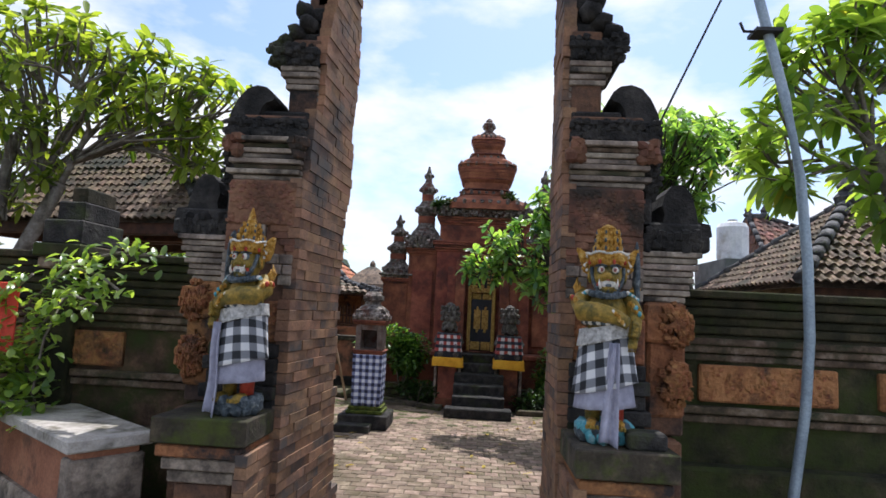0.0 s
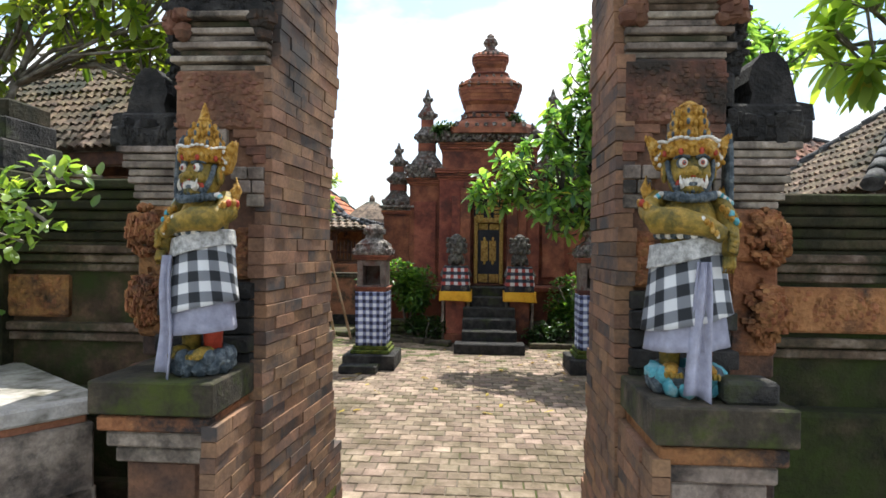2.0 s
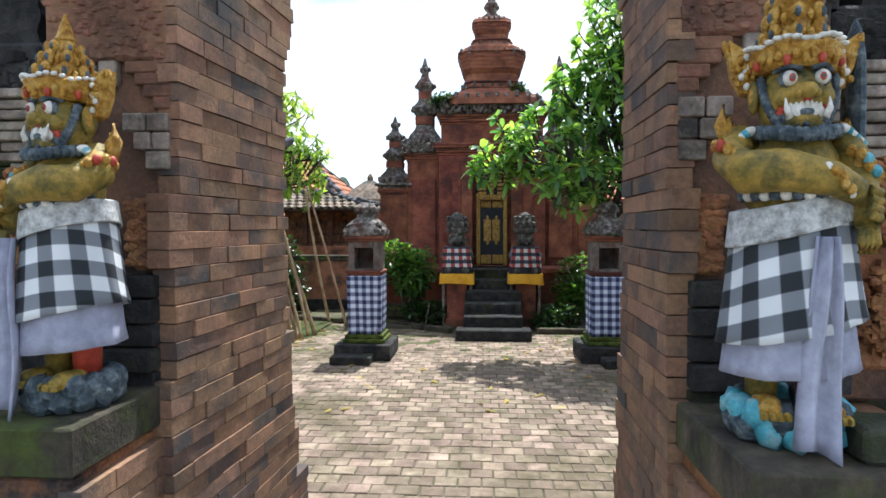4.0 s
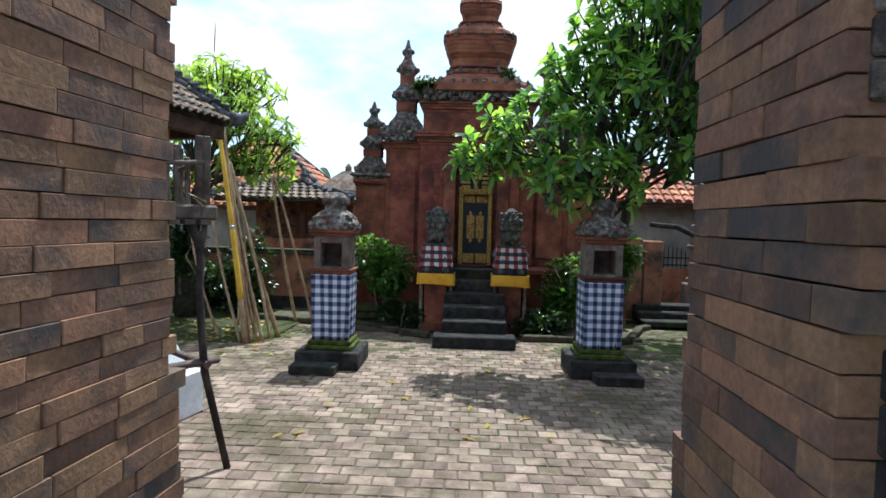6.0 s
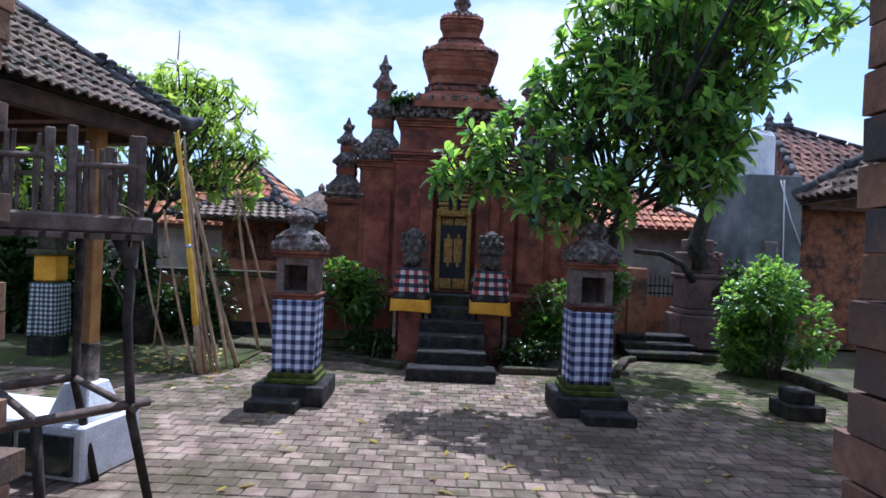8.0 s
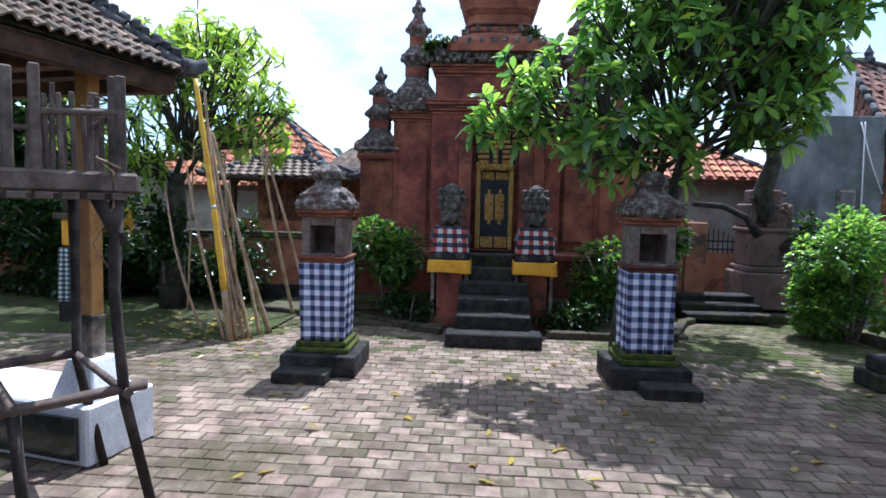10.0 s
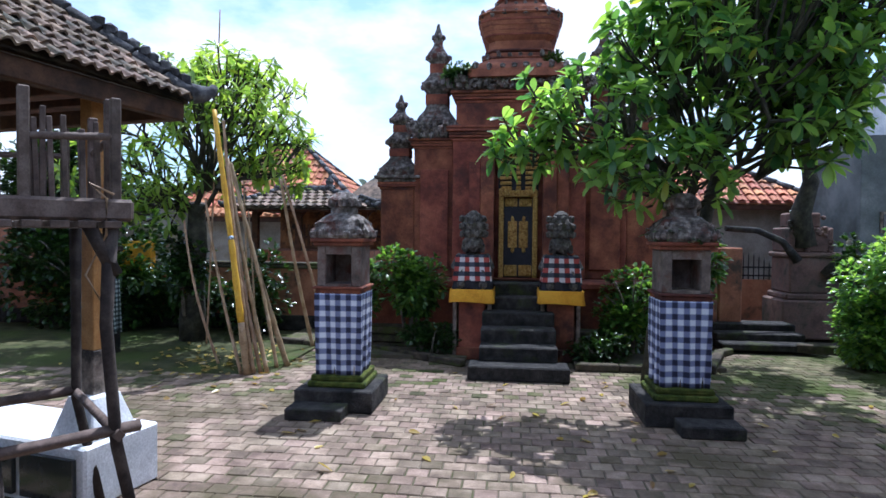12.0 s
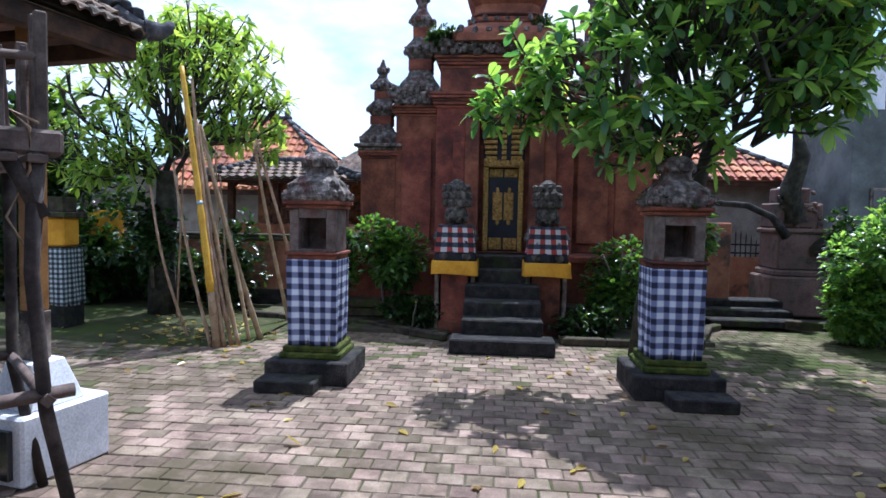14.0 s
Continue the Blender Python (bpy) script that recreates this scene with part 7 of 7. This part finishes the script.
t = thing("iron_gate", "black iron gate with curved top and spear points", "gate")
for i in range(9):
    bm = bmesh.new()
    x = 4.1 + i * 0.095
    tube(bm, [(x, 15.6, 0.8), (x, 15.6, 1.24 - 0.01 * (i - 4) ** 2), (x, 15.6, 1.32 - 0.01 * (i - 4) ** 2)], [0.012, 0.012, 0.002], 5)
    part("bar", bm, M["black_metal"], t)
for z in (0.86, 1.02):
    bm = bmesh.new()
    box(bm, 4.05, 4.95, 15.59, 15.61, z, z + 0.03)
    part("rail", bm, M["black_metal"], t)
bm = bmesh.new()
box(bm, 3.5, 6.0, 15.5, 15.7, 0, 0.8)
tagged(part("wall_low", bm, M["terracotta"]), "low red-brown wall under the iron gate", "wall", kind="structure")
bm = bmesh.new()
box(bm, 3.5, 6.0, 17.0, 17.1, 0, 1.55)
tagged(part("wall_white", bm, M["white_paint"]), "white wall seen through the side gate", "wall", kind="structure")
st = thing("side_steps", "mossy dark stone steps to the side gate", "stairs", kind="structure")
for i in range(3):
    bm = bmesh.new()
    box(bm, 2.95, 4.2, 12.35 + 0.32 * i, 13.4, 0.0 if i == 0 else 0.1 * i - 0.01, 0.1 * (i + 1), 0.015)
    part("step", bm, M["black_stone"], st)
bm = bmesh.new()
box(bm, 3.55, 3.95, 8.9, 9.3, 0, 0.16, 0.015)
box(bm, 3.62, 3.88, 8.98, 9.25, 0.16, 0.3, 0.015)
tagged(part("stone_base", bm, M["black_stone"]), "dark stepped stone base at the court's edge", "base")

# ---- the far offering post ----
t = thing("offering_post", "offering post with yellow top behind the pavilion", "shrine")
bm = bmesh.new()
box(bm, -5.55, -5.2, 10.5, 10.85, 0, 0.3, 0.01)
part("base", bm, M["black_stone"], t)
bm = bmesh.new()
box(bm, -5.5, -5.25, 10.55, 10.8, 0.3, 1.0, 0.01)
box(bm, -5.58, -5.17, 10.47, 10.88, 1.35, 1.42, 0.01)
box(bm, -5.5, -5.25, 10.55, 10.8, 1.42, 1.6, 0.01)
part("shaft", bm, M["moss_stone"], t)
bm = bmesh.new()
box(bm, -5.52, -5.23, 10.53, 10.82, 1.0, 1.35, 0.02)
part("wrap", bm, M["yellow_cloth"], t, "yellow cloth wrap")
cloth_wrap("checked_cloth", -5.375, 10.675, 0.16, 0.16, 0.28, 0.98, M["small_check"], "small black and white checked cloth on the offering post", 0.1, 0.01)
bm = bmesh.new()
box(bm, -6.4, -5.9, 12.6, 12.75, 0.95, 1.45, 0.01)
tagged(part("yellow_cloth", bm, M["yellow_cloth"]), "yellow cloth hung along the wall", "cloth")
bm = bmesh.new()
box(bm, -5.8, -5.3, 12.8, 12.9, 0.55, 1.05, 0.01)
tagged(part("red_cloth", bm, M["statue_red"]), "red cloth hung against the wall", "cloth")

# ---- outside the gate ----
t = thing("bench_wall", "low terracotta bench wall with light stone slab", "bench", at=pose(-1.72, 2.7, 0, 0, 0, 144))
bm = bmesh.new()
box(bm, 0.0, 1.5, -0.2, 0.2, 1.035, 1.1, 0.01)
part("slab", bm, M["bench_stone"], t, "light grey stone slab")
bm = bmesh.new()
box(bm, 0.04, 1.5, -0.15, 0.15, 0.0, 1.035, 0.01)
part("body", bm, M["terracotta"], t)
bm = bmesh.new()
box(bm, 0.02, 0.14, -0.17, 0.17, 0.0, 1.0, 0.01)
box(bm, 0.02, 1.5, -0.18, 0.18, 0.0, 0.75, 0.01)
part("corner_pier", bm, M["grey_stone"], t)
t = thing("sign", "red sign board with white lettering among the leaves", "sign", at=pose(-2.74, 2.97, 0, 0, 0, 28))
bm = bmesh.new()
box(bm, -0.2, 0.2, -0.01, 0.01, 1.42, 1.8, 0.004)
part("board", bm, M["red_sign"], t)
bm = bmesh.new()
for i in range(4):
    box(bm, -0.15, 0.08 + 0.03 * (i % 2), -0.014, -0.01, 1.7 - 0.07 * i, 1.725 - 0.07 * i)
part("lettering", bm, M["white_paint"], t)
bm = bmesh.new()
tube(bm, [(0, 0.03, 0), (0, 0.03, 1.75)], 0.02, 8)
part("post", bm, M["black_metal"], t)
t = thing("street_pole", "bent blue-grey steel pole with a clamp", "pole", at=pose(0.06, 0, 0))
bm = bmesh.new()
tube(bm, [(1.44, 3.1, 0.0), (1.50, 3.1, 0.6), (1.53, 3.1, 0.94), (1.59, 3.1, 1.35), (1.615, 3.1, 1.71), (1.61, 3.1, 2.1), (1.577, 3.1, 2.56), (1.50, 3.1, 3.0), (1.38, 3.1, 3.5), (1.22, 3.1, 4.2)], 0.026, 12)
part("shaft", bm, M["pole_paint"], t)
bm = bmesh.new()
box(bm, 1.33, 1.47, 3.04, 3.16, 3.34, 3.36)
tube(bm, [(1.36, 3.08, 3.35), (1.28, 3.08, 3.35), (1.26, 3.08, 3.40)], 0.008, 6)
part("clamp", bm, M["black_metal"], t)
bm = bmesh.new()
tube(bm, [(1.2, 6.0, 2.6), (1.84, 6.0, 4.0), (2.34, 6.0, 5.1), (3.2, 6.0, 7.0)], 0.012, 6)
tagged(part("cable", bm, M["black_metal"]), "thin twisted black cable against the sky", "cable")
tree("frangipani tree with bare grey limbs and yellow-green leaves",
     [([(-4.75, 5.0, 0), (-4.55, 5.1, 1.4), (-4.3, 5.3, 2.3), (-4.15, 5.4, 2.8)], [0.1, 0.08, 0.07, 0.06], [((-4.15, 5.4, 2.8), (0.5, 0, 1), 0.6, 0.045), ((-4.2, 5.4, 2.7), (-0.5, 0, 1), 0.6, 0.045)]),
      ([(-4.9, 4.8, 0), (-4.85, 4.9, 1.6), (-4.6, 5.2, 2.5), (-4.6, 5.3, 3.2)], [0.09, 0.07, 0.06, 0.05], [((-4.6, 5.3, 3.2), (0.3, 0, 1), 0.5, 0.04)])],
     {"depth": 3, "forks": (2, 3), "lift": 0.25}, M["leaf_olive"], M["bark"], 44, (8, 0.19, 0.03),
     extra=(((-4.3, 5.5, 3.9), (1.4, 0.7, 0.8), 130, (-4.3, 5.3, 2.8)), ((-3.1, 5.5, 3.7), (0.85, 0.5, 0.5), 70, (-4.1, 5.4, 3.0)), ((-4.6, 5.3, 3.1), (0.6, 0.5, 0.6), 45, (-4.5, 5.2, 2.4)), ((-2.85, 5.6, 3.25), (0.35, 0.3, 0.3), 22, (-3.6, 5.5, 3.2)), ((-5.0, 5.2, 2.4), (0.4, 0.4, 0.7), 40, (-4.6, 5.2, 2.0))))
tree("frangipani branch with long bright leaves beside the wall",
     [([(3.6, 4.7, 0), (3.5, 4.65, 1.5), (3.2, 4.6, 2.6), (2.95, 4.6, 3.2)], [0.1, 0.09, 0.07, 0.06], [((2.95, 4.6, 3.2), (-0.3, 0, 1), 0.6, 0.04), ((3.1, 4.6, 2.9), (-0.9, 0.1, 0.5), 0.5, 0.035), ((3.0, 4.6, 3.1), (0.6, 0, 1), 0.6, 0.04)])],
     {"depth": 2, "forks": (2, 3), "lift": 0.3}, M["leaf_bright"], M["bark"], 51, (9, 0.26, 0.036),
     extra=(((2.75, 4.6, 3.9), (0.6, 0.4, 0.6), 55, (2.95, 4.6, 3.2)), ((2.25, 4.55, 3.05), (0.3, 0.3, 0.3), 12, (2.8, 4.6, 3.0)), ((3.2, 4.6, 3.0), (0.45, 0.4, 0.5), 28, (3.05, 4.6, 2.8))))
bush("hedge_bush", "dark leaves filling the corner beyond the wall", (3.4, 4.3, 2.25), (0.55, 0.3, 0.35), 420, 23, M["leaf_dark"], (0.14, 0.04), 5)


def vine():
    """Creeper over the left wall, hanging to the bench."""
    t = thing("creeper", "light green creeper trailing over the brick wall", "plant")
    rr = random.Random(77)
    stems = bmesh.new()
    lv = bmesh.new()
    runs = [[(-2.75, 3.3, 1.2), (-2.6, 3.2, 1.7), (-2.3, 3.15, 1.95), (-2.0, 3.1, 2.0), (-1.75, 3.05, 1.98)], [(-2.65, 3.2, 1.3), (-2.5, 3.15, 1.55), (-2.3, 3.1, 1.75), (-2.1, 3.05, 1.7)], [(-2.8, 3.1, 1.15), (-2.7, 3.1, 1.5), (-2.6, 3.05, 1.75), (-2.45, 3.0, 1.85)], [(-2.4, 3.2, 1.75), (-2.42, 3.1, 1.5), (-2.45, 3.1, 1.2), (-2.4, 3.1, 1.1)], [(-2.3, 3.1, 1.9), (-2.1, 3.05, 1.86), (-1.95, 3.0, 1.78)]]
    for run in runs:
        tube(stems, run, 0.008, 5)
        for p, q in zip(run, run[1:]):
            p, q = Vector(p), Vector(q)
            for k in range(34):
                c = p.lerp(q, rr.random()) + Vector((rr.uniform(-0.09, 0.09), rr.uniform(-0.08, 0.03), rr.uniform(-0.09, 0.09)))
                leaf_blade(lv, c, Vector((rr.uniform(-1, 1), rr.uniform(-1, 0.2), rr.uniform(-0.8, 0.5))), rr.uniform(0.045, 0.075), 0.019, rr, 0.3)
    for k in range(700):
        c = Vector((rr.gauss(-2.75, 0.16), rr.gauss(3.05, 0.1), rr.uniform(1.05, 1.5)))
        leaf_blade(lv, c, Vector((rr.uniform(-1, 1), rr.uniform(-1, 0.3), rr.uniform(-0.5, 0.6))), rr.uniform(0.045, 0.08), 0.021, rr, 0.3)
    part("vine_stem", stems, M["bark"], t)
    part("foliage", lv, M["leaf_bright"], t)


vine()

# ---- far trees that close the distance ----
def far_trees():
    rr = random.Random(90)
    bm = bmesh.new()
    for k in range(2600):
        a = rr.uniform(-1.25, 1.25)
        d = rr.uniform(38, 55)
        h = 2.0 + 1.6 * noise.noise(Vector((a * 6, 0, 0))) + rr.uniform(-1.8, 1.6)
        c = Vector((d * math.sin(a), d * math.cos(a), max(0.3, h)))
        leaf_blade(bm, c, Vector((rr.uniform(-1, 1), rr.uniform(-1, 1), rr.uniform(-0.3, 1))), rr.uniform(0.8, 1.6), 0.45, rr)
    tagged(part("far_trees", bm, M["leaf_dark"]), "distant line of dark tree crowns", "trees", kind="stuff")


far_trees()

# ---- fallen leaves ----
bm = bmesh.new()
rr = random.Random(77)
for k in range(230):
    x, y = (rr.gauss(-3.6, 0.6), rr.gauss(10.6, 0.7)) if k < 170 else (rr.uniform(-2.4, 3.6), rr.uniform(6.2, 10.4))
    leaf_blade(bm, Vector((x, y, 0.03 if x < -3.2 else 0.008)), Vector((rr.uniform(-1, 1), rr.uniform(-1, 1), 0.05)), rr.uniform(0.06, 0.14), rr.uniform(0.014, 0.028), rr, 0.0)
tagged(part("fallen_leaves", bm, M["dry_leaf"]), "yellow and brown fallen leaves on the ground", "leaves", kind="stuff")

# ---- pavers, laid last ----
def paver_mesh():
    bm = bmesh.new()
    v = []
    for s, z in ((0.5, -0.02), (0.5, -0.006), (0.465, 0.0)):
        v.append([bm.verts.new((x * s, y * s, z)) for x, y in ((-1, -1), (1, -1), (1, 1), (-1, 1))])
    for a, b in zip(v, v[1:]):
        for i in range(4):
            bm.faces.new((a[i], a[(i + 1) % 4], b[(i + 1) % 4], b[i]))
    bm.faces.new(v[2])
    me = bpy.data.meshes.new("paver")
    bm.to_mesh(me)
    bm.free()
    me.materials.append(M["paver"])
    return me


def lay_pavers():
    me = paver_mesh()
    base = [v.co.copy() for v in me.vertices]
    polys = [tuple(p.vertices) for p in me.polygons]
    rr = random.Random(1)
    fields = {0: ([], []), 1: ([], [])}
    pw, pd = 0.158, 0.142
    y, row = 3.97, 0
    while y < 12.0:
        x = -6.6 + (0.5 * pw if row % 2 else 0)
        while x < 4.95:
            xc, yc = x + pw / 2, y + pd / 2
            bed = xc < -3.1 and yc > 9.98 + 0.2 * noise.noise(Vector((xc * 1.3, 0, 0)))
            left_edge = xc < -3.1 and yc > 10.4
            back = yc > (11.55 - 0.55 * max(0, min(1, (xc + 1.9) / 1.3)) if xc < -0.6 else 10.05 if xc < 0.66 else 10.75 if xc < 2.3 else 12.0)
            if not (bed or left_edge or back):
                m = Matrix.Translation((xc + rr.uniform(-0.003, 0.003), yc + rr.uniform(-0.003, 0.003), rr.uniform(-0.003, 0.003))) @ Euler((rr.uniform(-0.012, 0.012), rr.uniform(-0.012, 0.012), rr.uniform(-0.02, 0.02))).to_matrix().to_4x4() @ Matrix.Diagonal((pw - 0.010, pd - 0.010, 1, 1))
                damp = max(0.0, min(1.0, (yc - 8.9) / 1.4)) * (0.35 + 0.65 * max(0.0, min(1.0, (xc - 0.9) / 0.6))) + 0.9 * max(0.0, min(1.0, (xc - 2.6) / 1.0)) + 0.4 * max(0.0, min(1.0, (-xc - 2.4) / 0.9))
                mossy = rr.random() < damp * (0.75 + 0.6 * noise.noise(Vector((xc, yc, 0)) * 1.3))
                if not mossy and abs(xc) < 1.1 and 5.75 < yc < 8.6:
                    ob = new("paver", me)
                    ob.parent = pavement
                    ob.matrix_local = m
                else:
                    verts, faces = fields[int(mossy)]
                    n = len(verts)
                    verts.extend((m @ v)[:] for v in base)
                    faces.extend(tuple(n + i for i in p) for p in polys)
            x += pw
        y += pd
        row += 1
    for k, name in ((0, "paver_field"), (1, "mossy_pavers")):
        rest = bpy.data.meshes.new(name)
        rest.from_pydata(fields[k][0], [], fields[k][1])
        rest.materials.append(M["mossy_paver" if k else "paver"])
        ob = new(name, rest)
        ob.parent = pavement
        ob["kind"] = "stuff"


lay_pavers()
